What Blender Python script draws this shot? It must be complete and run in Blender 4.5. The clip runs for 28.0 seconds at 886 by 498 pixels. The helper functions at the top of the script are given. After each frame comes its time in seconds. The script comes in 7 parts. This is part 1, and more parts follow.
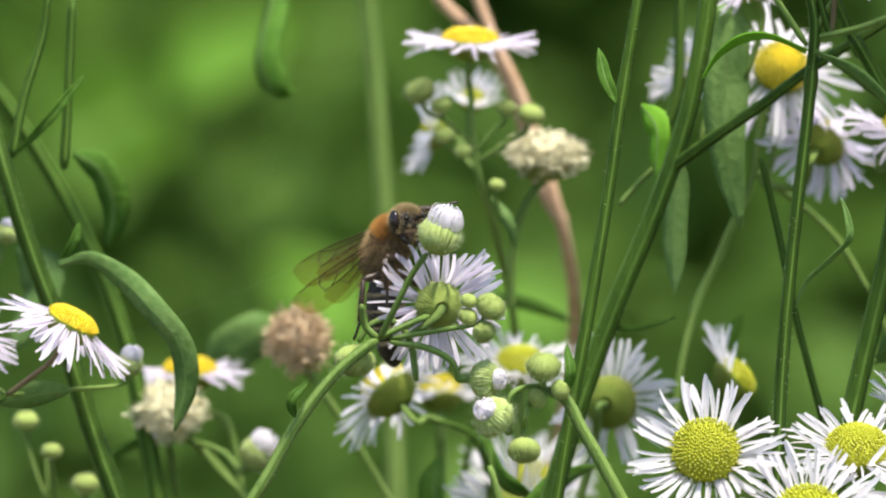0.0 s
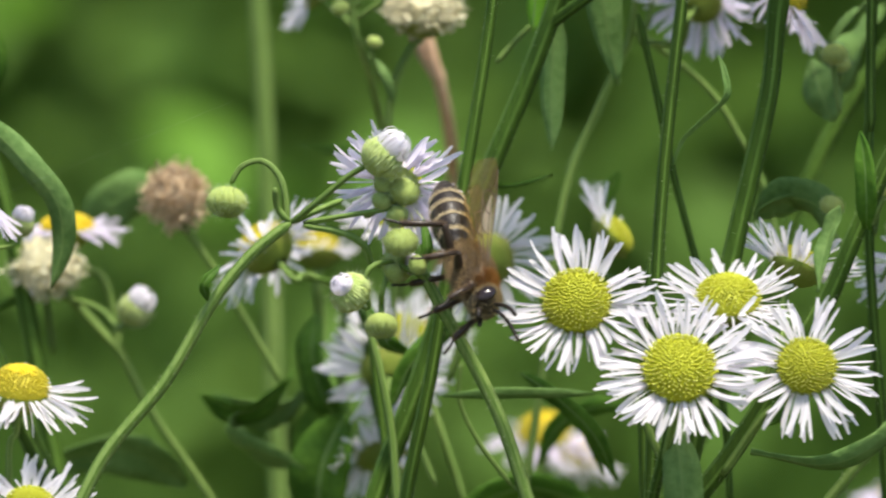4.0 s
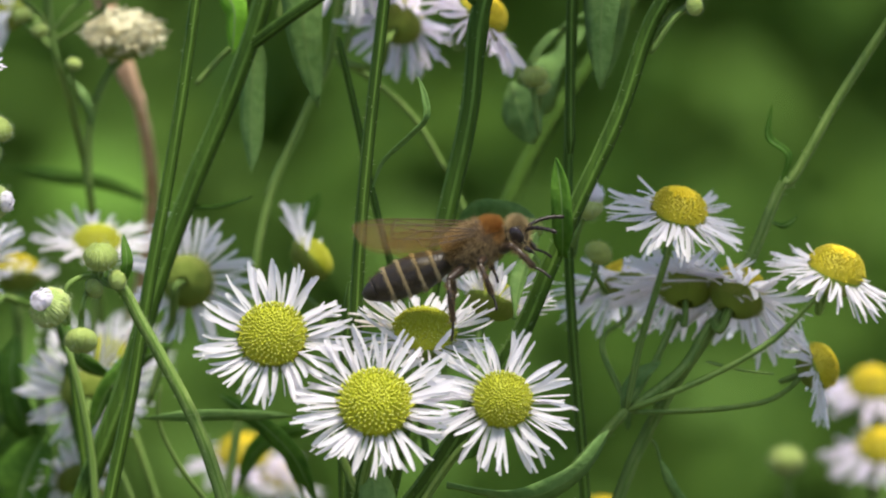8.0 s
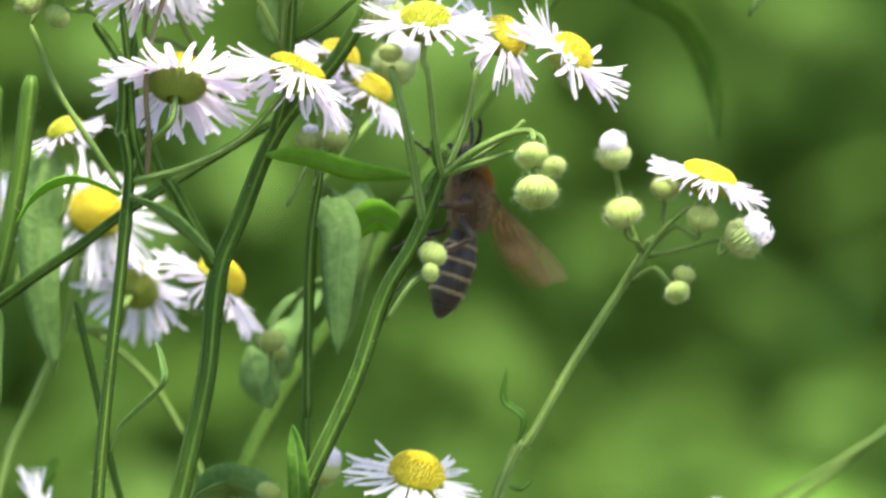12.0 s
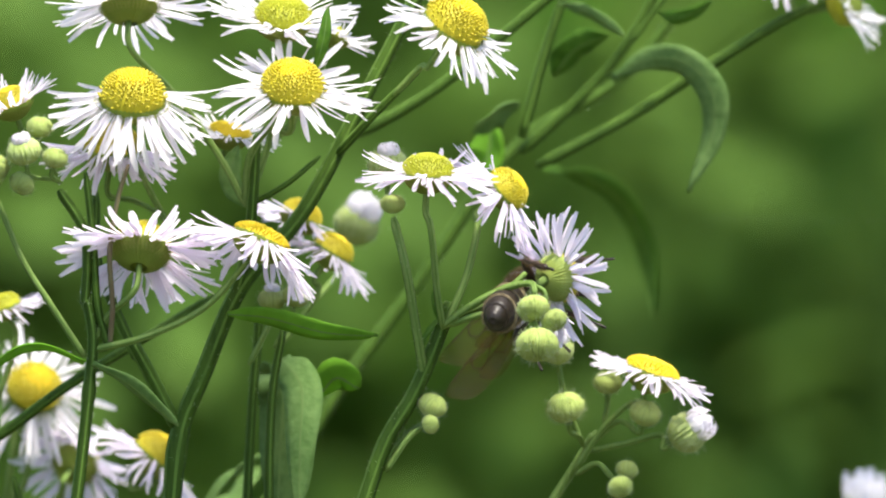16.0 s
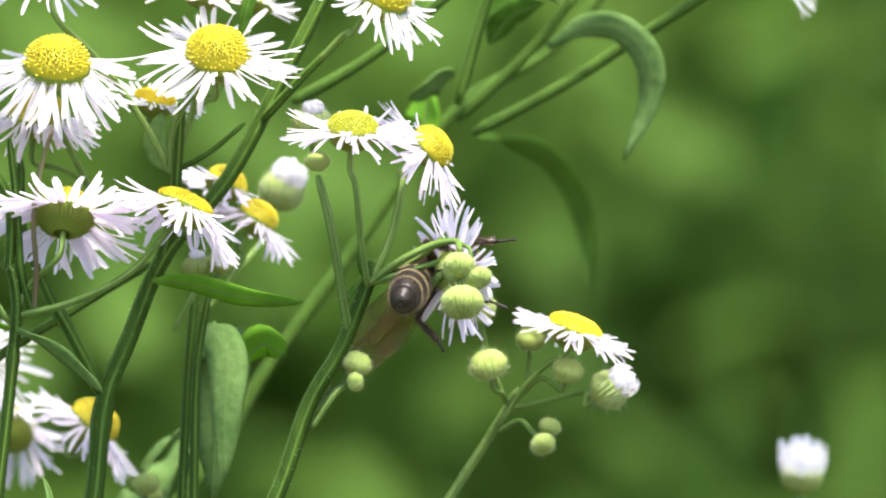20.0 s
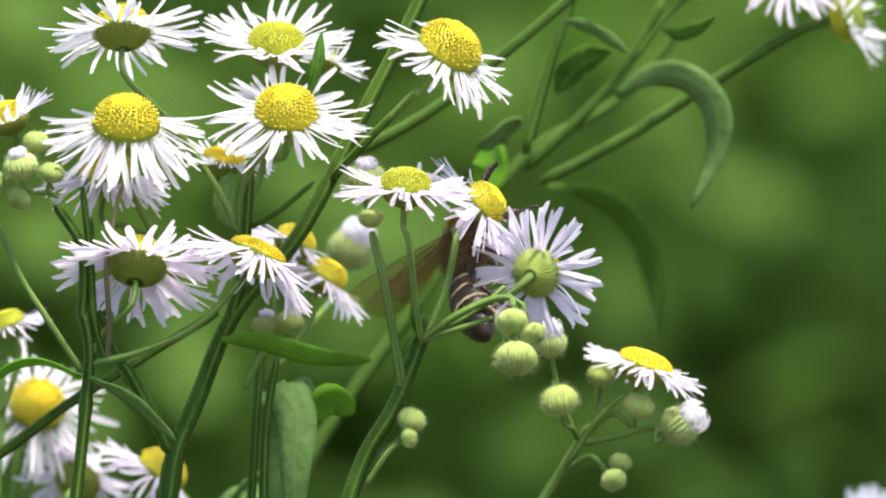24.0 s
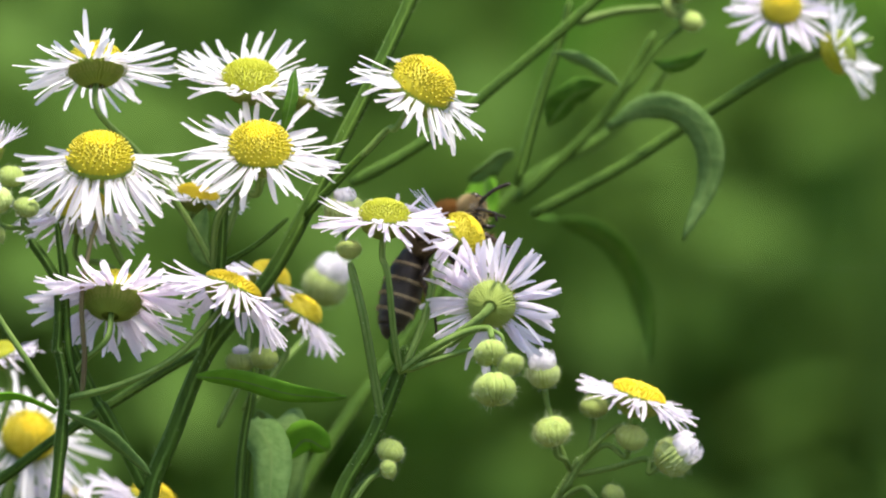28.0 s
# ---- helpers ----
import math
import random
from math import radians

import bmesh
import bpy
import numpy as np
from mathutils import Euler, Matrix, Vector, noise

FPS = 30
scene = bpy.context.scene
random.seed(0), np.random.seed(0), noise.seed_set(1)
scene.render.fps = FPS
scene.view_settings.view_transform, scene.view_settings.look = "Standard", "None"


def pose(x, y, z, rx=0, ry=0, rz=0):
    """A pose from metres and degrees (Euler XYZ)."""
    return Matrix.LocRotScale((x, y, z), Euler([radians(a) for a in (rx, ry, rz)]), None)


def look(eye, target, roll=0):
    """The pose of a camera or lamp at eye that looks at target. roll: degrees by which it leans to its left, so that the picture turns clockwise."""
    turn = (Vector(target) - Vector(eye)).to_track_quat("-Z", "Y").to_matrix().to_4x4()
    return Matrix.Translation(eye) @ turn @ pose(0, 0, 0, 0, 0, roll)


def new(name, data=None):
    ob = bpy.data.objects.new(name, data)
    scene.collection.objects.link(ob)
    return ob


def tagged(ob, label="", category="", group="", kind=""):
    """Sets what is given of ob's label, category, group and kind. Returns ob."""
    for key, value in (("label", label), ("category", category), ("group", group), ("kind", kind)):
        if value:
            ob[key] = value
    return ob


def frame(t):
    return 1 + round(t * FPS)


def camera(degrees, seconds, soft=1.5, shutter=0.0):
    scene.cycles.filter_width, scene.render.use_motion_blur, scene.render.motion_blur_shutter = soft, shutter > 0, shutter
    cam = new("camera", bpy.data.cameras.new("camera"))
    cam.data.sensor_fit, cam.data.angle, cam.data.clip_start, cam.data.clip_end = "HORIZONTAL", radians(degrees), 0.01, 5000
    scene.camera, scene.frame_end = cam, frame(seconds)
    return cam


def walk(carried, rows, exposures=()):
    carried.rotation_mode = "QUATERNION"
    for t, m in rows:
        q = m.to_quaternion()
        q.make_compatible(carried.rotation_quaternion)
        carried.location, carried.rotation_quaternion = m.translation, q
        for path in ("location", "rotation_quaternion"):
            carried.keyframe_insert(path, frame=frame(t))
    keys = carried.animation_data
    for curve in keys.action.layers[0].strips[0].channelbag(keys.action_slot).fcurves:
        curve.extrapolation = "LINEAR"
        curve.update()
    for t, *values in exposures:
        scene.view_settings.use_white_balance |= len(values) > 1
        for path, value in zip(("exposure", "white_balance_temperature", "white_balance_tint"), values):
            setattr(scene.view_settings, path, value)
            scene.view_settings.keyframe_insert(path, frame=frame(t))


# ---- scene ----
# ---- camera and its walk ----
EYE = (0, -1.5, 0.6)
cam = camera(3.443, 28.0, soft=2.1, shutter=0.5)
cam.data.dof.use_dof = True
cam.data.dof.focus_distance = 1.5
cam.data.dof.aperture_fstop = 33.0
walk(cam, [
    (0, look(EYE, (-0.04002, 0, 0.58844))),
    (0.5, look(EYE, (-0.04019, 0, 0.58941))),
    (1, look(EYE, (-0.04046, 0, 0.58914))),
    (1.5, look(EYE, (-0.04187, 0, 0.58778))),
    (2, look(EYE, (-0.04327, 0, 0.58721))),
    (2.5, look(EYE, (-0.04394, 0, 0.58871))),
    (3, look(EYE, (-0.04182, 0, 0.58721))),
    (3.5, look(EYE, (-0.03474, 0, 0.57946))),
    (4, look(EYE, (-0.02754, 0, 0.57389))),
    (4.5, look(EYE, (-0.02367, 0, 0.57429))),
    (6.5, look(EYE, (-0.01252, 0, 0.57178))),
    (7, look(EYE, (-0.00631, 0, 0.57147))),
    (7.5, look(EYE, (-0.00033, 0, 0.57504))),
    (8, look(EYE, (0.00302, 0, 0.57614))),
    (8.5, look(EYE, (0.00394, 0, 0.57561))),
    (9, look(EYE, (0.00460, 0, 0.57459))),
    (9.5, look(EYE, (0.00791, 0, 0.57755))),
    (10, look(EYE, (0.00989, 0, 0.58080))),
    (10.5, look(EYE, (0.01526, 0, 0.58468))),
    (11, look(EYE, (0.01918, 0, 0.58947))),
    (11.5, look(EYE, (0.02349, 0, 0.59537))),
    (12, look(EYE, (0.02974, 0, 0.60304))),
    (12.5, look(EYE, (0.03177, 0, 0.60708))),
    (13, look(EYE, (0.03313, 0, 0.60920))),
    (13.5, look(EYE, (0.03401, 0, 0.61281))),
    (15.5, look(EYE, (0.03706, 0, 0.62063))),
    (16, look(EYE, (0.03600, 0, 0.62098))),
    (16.5, look(EYE, (0.03970, 0, 0.61861))),
    (17, look(EYE, (0.04067, 0, 0.61870))),
    (17.5, look(EYE, (0.03926, 0, 0.61535))),
    (18, look(EYE, (0.04172, 0, 0.61553))),
    (18.5, look(EYE, (0.04358, 0, 0.61632))),
    (19, look(EYE, (0.04437, 0, 0.61702))),
    (19.5, look(EYE, (0.04235, 0, 0.61755))),
    (20, look(EYE, (0.04252, 0, 0.61764))),
    (20.5, look(EYE, (0.03698, 0, 0.61843))),
    (22.5, look(EYE, (0.04120, 0, 0.61711))),
    (23, look(EYE, (0.03953, 0, 0.61931))),
    (23.5, look(EYE, (0.03741, 0, 0.62160))),
    (24, look(EYE, (0.03565, 0, 0.62266))),
    (24.5, look(EYE, (0.03706, 0, 0.62362))),
    (25, look(EYE, (0.03706, 0, 0.62415))),
    (25.5, look(EYE, (0.03706, 0, 0.62521))),
    (26, look(EYE, (0.03662, 0, 0.62644))),
    (26.5, look(EYE, (0.03715, 0, 0.62741))),
    (27, look(EYE, (0.03733, 0, 0.62662))),
    (27.5, look(EYE, (0.03698, 0, 0.62618))),
    (28, look(EYE, (0.03653, 0, 0.62592))),
], [(0, 1.1), (3, 1.1), (4, 0.99), (6.5, 0.86), (10, 0.95), (11, 1.18), (11.5, 1.5), (12, 1.83), (13.5, 1.8), (15.5, 1.36), (16, 1.36), (17, 1.53), (18, 1.72), (20, 1.74), (22.5, 1.58), (24, 1.32), (25, 1.22), (28, 1.17)])

# ---- world and sun ----
SUN_UP, SUN_SIDE = 68, 25   # degrees above the horizon; degrees to the left of straight behind the camera (negative)
sky_world = bpy.data.worlds.new("sky")
scene.world = sky_world
sky_world.use_nodes = True
wn = sky_world.node_tree.nodes
sky = wn.new("ShaderNodeTexSky")
sky.sky_type, sky.sun_disc = "NISHITA", False
sky.sun_elevation, sky.sun_rotation = radians(SUN_UP), radians(180 - SUN_SIDE)
sky_world.node_tree.links.new(sky.outputs[0], wn["Background"].inputs[0])
wn["Background"].inputs[1].default_value = 0.12
sun = new("sun", bpy.data.lights.new("sun", "SUN"))
sun.data.energy, sun.data.angle, sun.data.color = 4.0, radians(11), (1.0, 0.94, 0.82)
sd = Vector((math.sin(radians(SUN_SIDE)) * math.cos(radians(SUN_UP)), -math.cos(radians(SUN_SIDE)) * math.cos(radians(SUN_UP)), math.sin(radians(SUN_UP))))
sun.matrix_world = look(sd * 20, (0, 0, 0))


# ---- materials ----
def material(name, colour, other=None, scale=300.0, rough=0.5, bump=0.2, thin=0.0, vary=0.12, metal=0.0, fine=4.0, stretch=(1, 1, 1), sheen=0.0, spots=None, gloss=0.35):
    """A surface of two colours mixed by coarse and fine noise, with relief and, for leaves and petals, light passing through."""
    mat = bpy.data.materials.new(name)
    mat.use_nodes = True
    n, l = mat.node_tree.nodes, mat.node_tree.links
    bsdf = n["Principled BSDF"]
    other = other or tuple(c * 0.75 for c in colour)
    co = n.new("ShaderNodeTexCoord")
    mp = n.new("ShaderNodeMapping")
    mp.inputs["Scale"].default_value = stretch
    l.new(co.outputs["Object"], mp.inputs[0])
    coarse, small = n.new("ShaderNodeTexNoise"), n.new("ShaderNodeTexNoise")
    coarse.inputs["Scale"].default_value, small.inputs["Scale"].default_value = scale, scale * fine
    coarse.inputs["Detail"].default_value = small.inputs["Detail"].default_value = 2.0
    l.new(mp.outputs[0], coarse.inputs[0])
    l.new(mp.outputs[0], small.inputs[0])
    ramp = n.new("ShaderNodeValToRGB")
    ramp.color_ramp.elements[0].position, ramp.color_ramp.elements[1].position = 0.35, 0.68
    ramp.color_ramp.elements[0].color, ramp.color_ramp.elements[1].color = (*other, 1), (*colour, 1)
    blend = n.new("ShaderNodeMath")
    blend.operation = "MULTIPLY_ADD"
    blend.inputs[1].default_value = 0.4
    shift = n.new("ShaderNodeMath")
    shift.operation = "MULTIPLY"
    shift.inputs[1].default_value = 0.6
    l.new(coarse.outputs[0], shift.inputs[0])
    l.new(small.outputs[0], blend.inputs[0])
    l.new(shift.outputs[0], blend.inputs[2])
    l.new(blend.outputs[0], ramp.inputs[0])
    info = n.new("ShaderNodeObjectInfo")
    hsv = n.new("ShaderNodeHueSaturation")
    val = n.new("ShaderNodeMapRange")
    val.inputs[3].default_value, val.inputs[4].default_value = 1 - vary, 1 + vary
    l.new(info.outputs["Random"], val.inputs[0])
    l.new(val.outputs[0], hsv.inputs["Value"])
    l.new(ramp.outputs[0], hsv.inputs["Color"])
    last = hsv.outputs[0]
    if spots:
        sp = n.new("ShaderNodeTexNoise")
        sp.inputs["Scale"].default_value = spots[1]
        l.new(co.outputs["Object"], sp.inputs[0])
        sr = n.new("ShaderNodeValToRGB")
        sr.color_ramp.elements[0].position, sr.color_ramp.elements[1].position = 0.62, 0.7
        sr.color_ramp.elements[0].color, sr.color_ramp.elements[1].color = (0, 0, 0, 1), (1, 1, 1, 1)
        l.new(sp.outputs[0], sr.inputs[0])
        mx = n.new("ShaderNodeMix")
        mx.data_type = "RGBA"
        l.new(sr.outputs[0], mx.inputs[0])
        l.new(last, mx.inputs[6])
        mx.inputs[7].default_value = (*spots[0], 1)
        last = mx.outputs[2]
    l.new(last, bsdf.inputs["Base Color"])
    bsdf.inputs["Roughness"].default_value, bsdf.inputs["Metallic"].default_value = rough, metal
    bsdf.inputs["Specular IOR Level"].default_value = gloss
    if sheen:
        bsdf.inputs["Sheen Weight"].default_value = sheen
    if bump:
        bp = n.new("ShaderNodeBump")
        bp.inputs["Strength"].default_value, bp.inputs["Distance"].default_value = bump, 0.0002
        l.new(small.outputs[0], bp.inputs["Height"])
        l.new(bp.outputs[0], bsdf.inputs["Normal"])
    if thin:
        tr = n.new("ShaderNodeBsdfTranslucent")
        l.new(last, tr.inputs[0])
        ms = n.new("ShaderNodeMixShader")
        ms.inputs[0].default_value = thin
        l.new(bsdf.outputs[0], ms.inputs[1])
        l.new(tr.outputs[0], ms.inputs[2])
        l.new(ms.outputs[0], n["Material Output"].inputs[0])
    return mat


PETAL = material("white_petal", (0.90, 0.87, 0.89), (0.84, 0.80, 0.86), 500, 0.55, 0.15, 0.64, 0.05)
LILAC = material("lilac_petal", (0.90, 0.835, 0.92), (0.84, 0.76, 0.89), 500, 0.55, 0.15, 0.64, 0.06)
DISC_O = material("olive_floret_side", (0.50, 0.42, 0.014), (0.40, 0.34, 0.010), 900, 0.6, 0.2, 0.0, 0.06)
DISC = material("yellow_floret", (0.74, 0.56, 0.012), (0.64, 0.48, 0.012), 900, 0.6, 0.2, 0.0, 0.06)
DISC_T = material("yellow_floret_tip", (0.90, 0.77, 0.16), (0.82, 0.66, 0.09), 900, 0.6, 0.2, 0.15, 0.06)
DISC_G = material("greenish_floret", (0.40, 0.41, 0.014), (0.34, 0.355, 0.010), 900, 0.6, 0.2, 0.0, 0.08)
DISC_GT = material("greenish_floret_tip", (0.74, 0.73, 0.22), (0.66, 0.65, 0.15), 900, 0.6, 0.2, 0.1, 0.08)
CUP = material("green_bract", (0.265, 0.34, 0.055), (0.205, 0.272, 0.040), 1500, 0.7, 0.3, 0.2, 0.12, gloss=0.2)
BRACT_P = material("pale_bract", (0.36, 0.43, 0.09), (0.26, 0.34, 0.06), 1200, 0.65, 0.3, 0.15, 0.12)
BRACT = material("olive_bract", (0.34, 0.38, 0.085), (0.27, 0.31, 0.06), 1500, 0.7, 0.3, 0.2, 0.12, gloss=0.2)
BUD = material("pale_green_bud", (0.45, 0.53, 0.17), (0.34, 0.43, 0.11), 1400, 0.75, 0.4, 0.2, 0.12, gloss=0.15)
STEM = material("green_stem", (0.050, 0.100, 0.011), (0.026, 0.056, 0.006), 700, 0.65, 0.6, 0.0, 0.18, stretch=(1, 1, 0.07), gloss=0.12)
STEM_P = material("pale_green_stem", (0.175, 0.250, 0.066), (0.108, 0.175, 0.038), 800, 0.65, 0.6, 0.0, 0.14, stretch=(1, 1, 0.1), gloss=0.15)
STEM_L = material("pale_stem_rib", (0.105, 0.185, 0.030), (0.060, 0.115, 0.016), 700, 0.65, 0.4, 0.0, 0.1, stretch=(1, 1, 0.1), gloss=0.15)
STEM_R = material("reddish_stem", (0.16, 0.15, 0.06), (0.14, 0.08, 0.05), 260, 0.5, 0.3, 0.0, 0.14, stretch=(1, 1, 0.15))
LEAF = material("green_leaf", (0.105, 0.225, 0.024), (0.055, 0.140, 0.013), 330, 0.7, 0.7, 0.35, 0.18, gloss=0.18)
LEAF_D = material("dull_green_leaf", (0.165, 0.275, 0.075), (0.095, 0.185, 0.040), 330, 0.75, 0.8, 0.2, 0.15, gloss=0.25)
LEAF_B = material("bright_green_leaf", (0.19, 0.42, 0.03), (0.14, 0.33, 0.022), 180, 0.7, 0.35, 0.4, 0.1, gloss=0.2)
RIB = material("pale_midrib", (0.175, 0.29, 0.07), None, 180, 0.6, 0.2, 0.2, 0.1)
BUD_T = material("whitish_bract_tip", (0.50, 0.58, 0.23), (0.40, 0.48, 0.16), 1400, 0.7, 0.2, 0.2, 0.1)
BUD_D = material("bud_groove", (0.32, 0.40, 0.11), (0.25, 0.33, 0.08), 900, 0.7, 0.2, 0.1, 0.1)
DRY = material("dry_brown", (0.60, 0.40, 0.26), (0.46, 0.28, 0.16), 400, 0.8, 0.5, 0.1, 0.1)
CREAM = material("cream_seed", (0.92, 0.88, 0.64), (0.82, 0.75, 0.48), 900, 0.8, 0.5, 0.2, 0.1)
TAN = material("tan_seed", (0.80, 0.62, 0.41), (0.64, 0.46, 0.27), 900, 0.8, 0.5, 0.2, 0.1)
HAIR = material("plant_hair", (0.52, 0.60, 0.36), None, 900, 0.6, 0.0, 0.35, 0.1)
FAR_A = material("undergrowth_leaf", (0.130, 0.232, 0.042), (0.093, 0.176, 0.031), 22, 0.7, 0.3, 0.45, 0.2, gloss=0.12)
# lighter copy of the undergrowth green, with sunlight put into the colour
FAR_B = material("sun_toned_broad_leaf", (0.160, 0.320, 0.039), (0.113, 0.240, 0.028), 22, 0.6, 0.3, 0.45, 0.25, gloss=0.12)
SOIL = material("weedy_soil", (0.075, 0.085, 0.03), (0.045, 0.035, 0.02), 9, 0.9, 0.6, 0.0, 0.0, spots=((0.05, 0.11, 0.02), 2.5))
CHITIN = material("black_chitin", (0.026, 0.017, 0.011), (0.012, 0.009, 0.007), 900, 0.42, 0.3, 0.0, 0.1)
CHITIN_B = material("dark_brown_chitin", (0.045, 0.026, 0.014), (0.02, 0.013, 0.009), 900, 0.35, 0.3, 0.0, 0.1)
THORAX = material("brown_felted_thorax", (0.10, 0.058, 0.024), (0.035, 0.022, 0.012), 700, 0.8, 0.5, 0.0, 0.05)
BAND = material("pale_band", (0.50, 0.41, 0.25), (0.36, 0.28, 0.16), 1500, 0.8, 0.4, 0.1, 0.05)
FUR = material("orange_fur", (0.45, 0.225, 0.052), (0.31, 0.14, 0.03), 1500, 0.75, 0.2, 0.2, 0.1)
FUR_G = material("buff_fur", (0.42, 0.30, 0.14), (0.15, 0.095, 0.042), 2600, 0.75, 0.2, 0.2, 0.1)
FUR_H = material("face_hair", (0.52, 0.40, 0.20), (0.36, 0.26, 0.12), 2000, 0.75, 0.2, 0.2, 0.1)
FUR_K = material("blackish_hair", (0.085, 0.060, 0.038), (0.045, 0.032, 0.022), 1500, 0.6, 0.2, 0.0, 0.1)
FUR_D = material("brown_hair", (0.20, 0.125, 0.055), (0.10, 0.06, 0.03), 1500, 0.75, 0.2, 0.1, 0.1)
EYE_M = material("eye", (0.018, 0.012, 0.012), None, 900, 0.15, 0.0)
SILK = material("spider_silk", (0.36, 0.40, 0.32), None, 900, 0.3, 0.0, 0.3, 0.0)
VEIN = material("wing_vein", (0.06, 0.03, 0.012), None, 900, 0.45, 0.0)


def wing_material():
    mat = bpy.data.materials.new("amber_wing")
    mat.use_nodes = True
    n, l = mat.node_tree.nodes, mat.node_tree.links
    b = n["Principled BSDF"]
    tx = n.new("ShaderNodeTexNoise")
    tx.inputs["Scale"].default_value = 700
    rp = n.new("ShaderNodeValToRGB")
    rp.color_ramp.elements[0].color, rp.color_ramp.elements[1].color = (0.16, 0.10, 0.04, 1), (0.30, 0.20, 0.08, 1)
    l.new(tx.outputs[0], rp.inputs[0])
    l.new(rp.outputs[0], b.inputs["Base Color"])
    b.inputs["Roughness"].default_value = 0.25
    b.inputs["Specular IOR Level"].default_value = 0.7
    crinkle, bp = n.new("ShaderNodeTexNoise"), n.new("ShaderNodeBump")
    crinkle.inputs["Scale"].default_value = 900
    bp.inputs["Strength"].default_value, bp.inputs["Distance"].default_value = 0.5, 0.0002
    l.new(crinkle.outputs[0], bp.inputs["Height"])
    l.new(bp.outputs[0], b.inputs["Normal"])
    tp, ms = n.new("ShaderNodeBsdfTransparent"), n.new("ShaderNodeMixShader")
    tp.inputs[0].default_value = (0.84, 0.74, 0.52, 1)
    ms.inputs[0].default_value = 0.17
    l.new(tp.outputs[0], ms.inputs[1])
    l.new(b.outputs[0], ms.inputs[2])
    l.new(ms.outputs[0], n["Material Output"].inputs[0])
    return mat


WING = wing_material()


# ---- builders ----
def mesh(name, verts, faces, mats, idx=None, smooth=True):
    me = bpy.data.meshes.new(name)
    me.from_pydata([tuple(v) for v in verts], [], faces)
    for m in (mats if isinstance(mats, (list, tuple)) else [mats]):
        me.materials.append(m)
    if idx:
        me.polygons.foreach_set("material_index", idx)
    if smooth:
        me.polygons.foreach_set("use_smooth", [True] * len(faces))
    me.update()
    return me


def part(name, me, parent, m=None, label=""):
    ob = new(name, me)
    ob.parent = parent
    if m is not None:
        ob.matrix_basis = m
    return tagged(ob, label)


def smooth_path(pts, per=6):
    """A centripetal Catmull-Rom path through the points."""
    p = [Vector(q) for q in pts]
    if len(p) == 2:
        p = [p[0], p[0].lerp(p[1], 0.5), p[1]]
    e = [p[0] * 2 - p[1]] + p + [p[-1] * 2 - p[-2]]
    out = []
    for i in range(1, len(e) - 2):
        a, b, c, d = e[i - 1:i + 3]
        t1 = max(1e-4, (b - a).length ** 0.5)
        t2 = t1 + max(1e-4, (c - b).length ** 0.5)
        t3 = t2 + max(1e-4, (d - c).length ** 0.5)
        for k in range(per):
            t = t1 + (t2 - t1) * k / per
            a1, a2, a3 = a.lerp(b, t / t1), b.lerp(c, (t - t1) / (t2 - t1)), c.lerp(d, (t - t2) / (t3 - t2))
            out.append(a1.lerp(a2, t / t2).lerp(a2.lerp(a3, (t - t1) / (t3 - t1)), (t - t1) / (t2 - t1)))
    return out + [p[-1]]


def tube(path, w0, w1, sides=12, rib=0.12, swell=()):
    """A ribbed, tapering, closed tube along a path. swell: (index share, gain) knots."""
    verts, faces = [], []
    n = len(path)
    side = None
    for i, c in enumerate(path):
        d = (path[min(i + 1, n - 1)] - path[max(i - 1, 0)]).normalized()
        if side is None:
            side = d.cross(Vector((0, 1, 0.13))).normalized()
        side = (side - d * side.dot(d)).normalized()
        up = d.cross(side)
        s = i / (n - 1)
        r = (w0 + (w1 - w0) * s) / 2
        if i in (0, n - 1):
            r *= 0.6
        for at, gain in swell:
            r *= 1 + gain * math.exp(-((s - at) * n / 1.6) ** 2)
        for k in range(sides):
            a = 2 * math.pi * k / sides
            q = r * (1 - rib * (k % 2))
            verts.append(c + side * (q * math.cos(a)) + up * (q * math.sin(a)))
    for i in range(n - 1):
        for k in range(sides):
            a, b = i * sides + k, i * sides + (k + 1) % sides
            faces.append((a, b, b + sides, a + sides))
    faces += [tuple(range(sides))[::-1], tuple(range((n - 1) * sides, n * sides))]
    return verts, faces


def rib_tones(path, sides):
    return [1 if k % 4 == 0 else 0 for i in range(len(path) - 1) for k in range(sides)] + [0, 0]


def plant(name, root, label, category="flower", group="fleabane plants", kind=""):
    """A plant standing at its root on the ground; its parts are placed in the world and hung under it."""
    base = new(name)
    base.empty_display_size = 0.02
    base.location = (root[0], root[1], 0)
    base["root"] = 1
    return tagged(base, label, category, group, kind)


def set_back(p, k):
    """Moves a whole plant away from the eye along its line of sight, growing by the same share."""
    e = Vector(EYE)
    p.location, p.scale = e + (p.location - e) * k, (k, k, k)


def local(p, pts):
    o = p.location
    return [Vector(q) - o for q in pts]


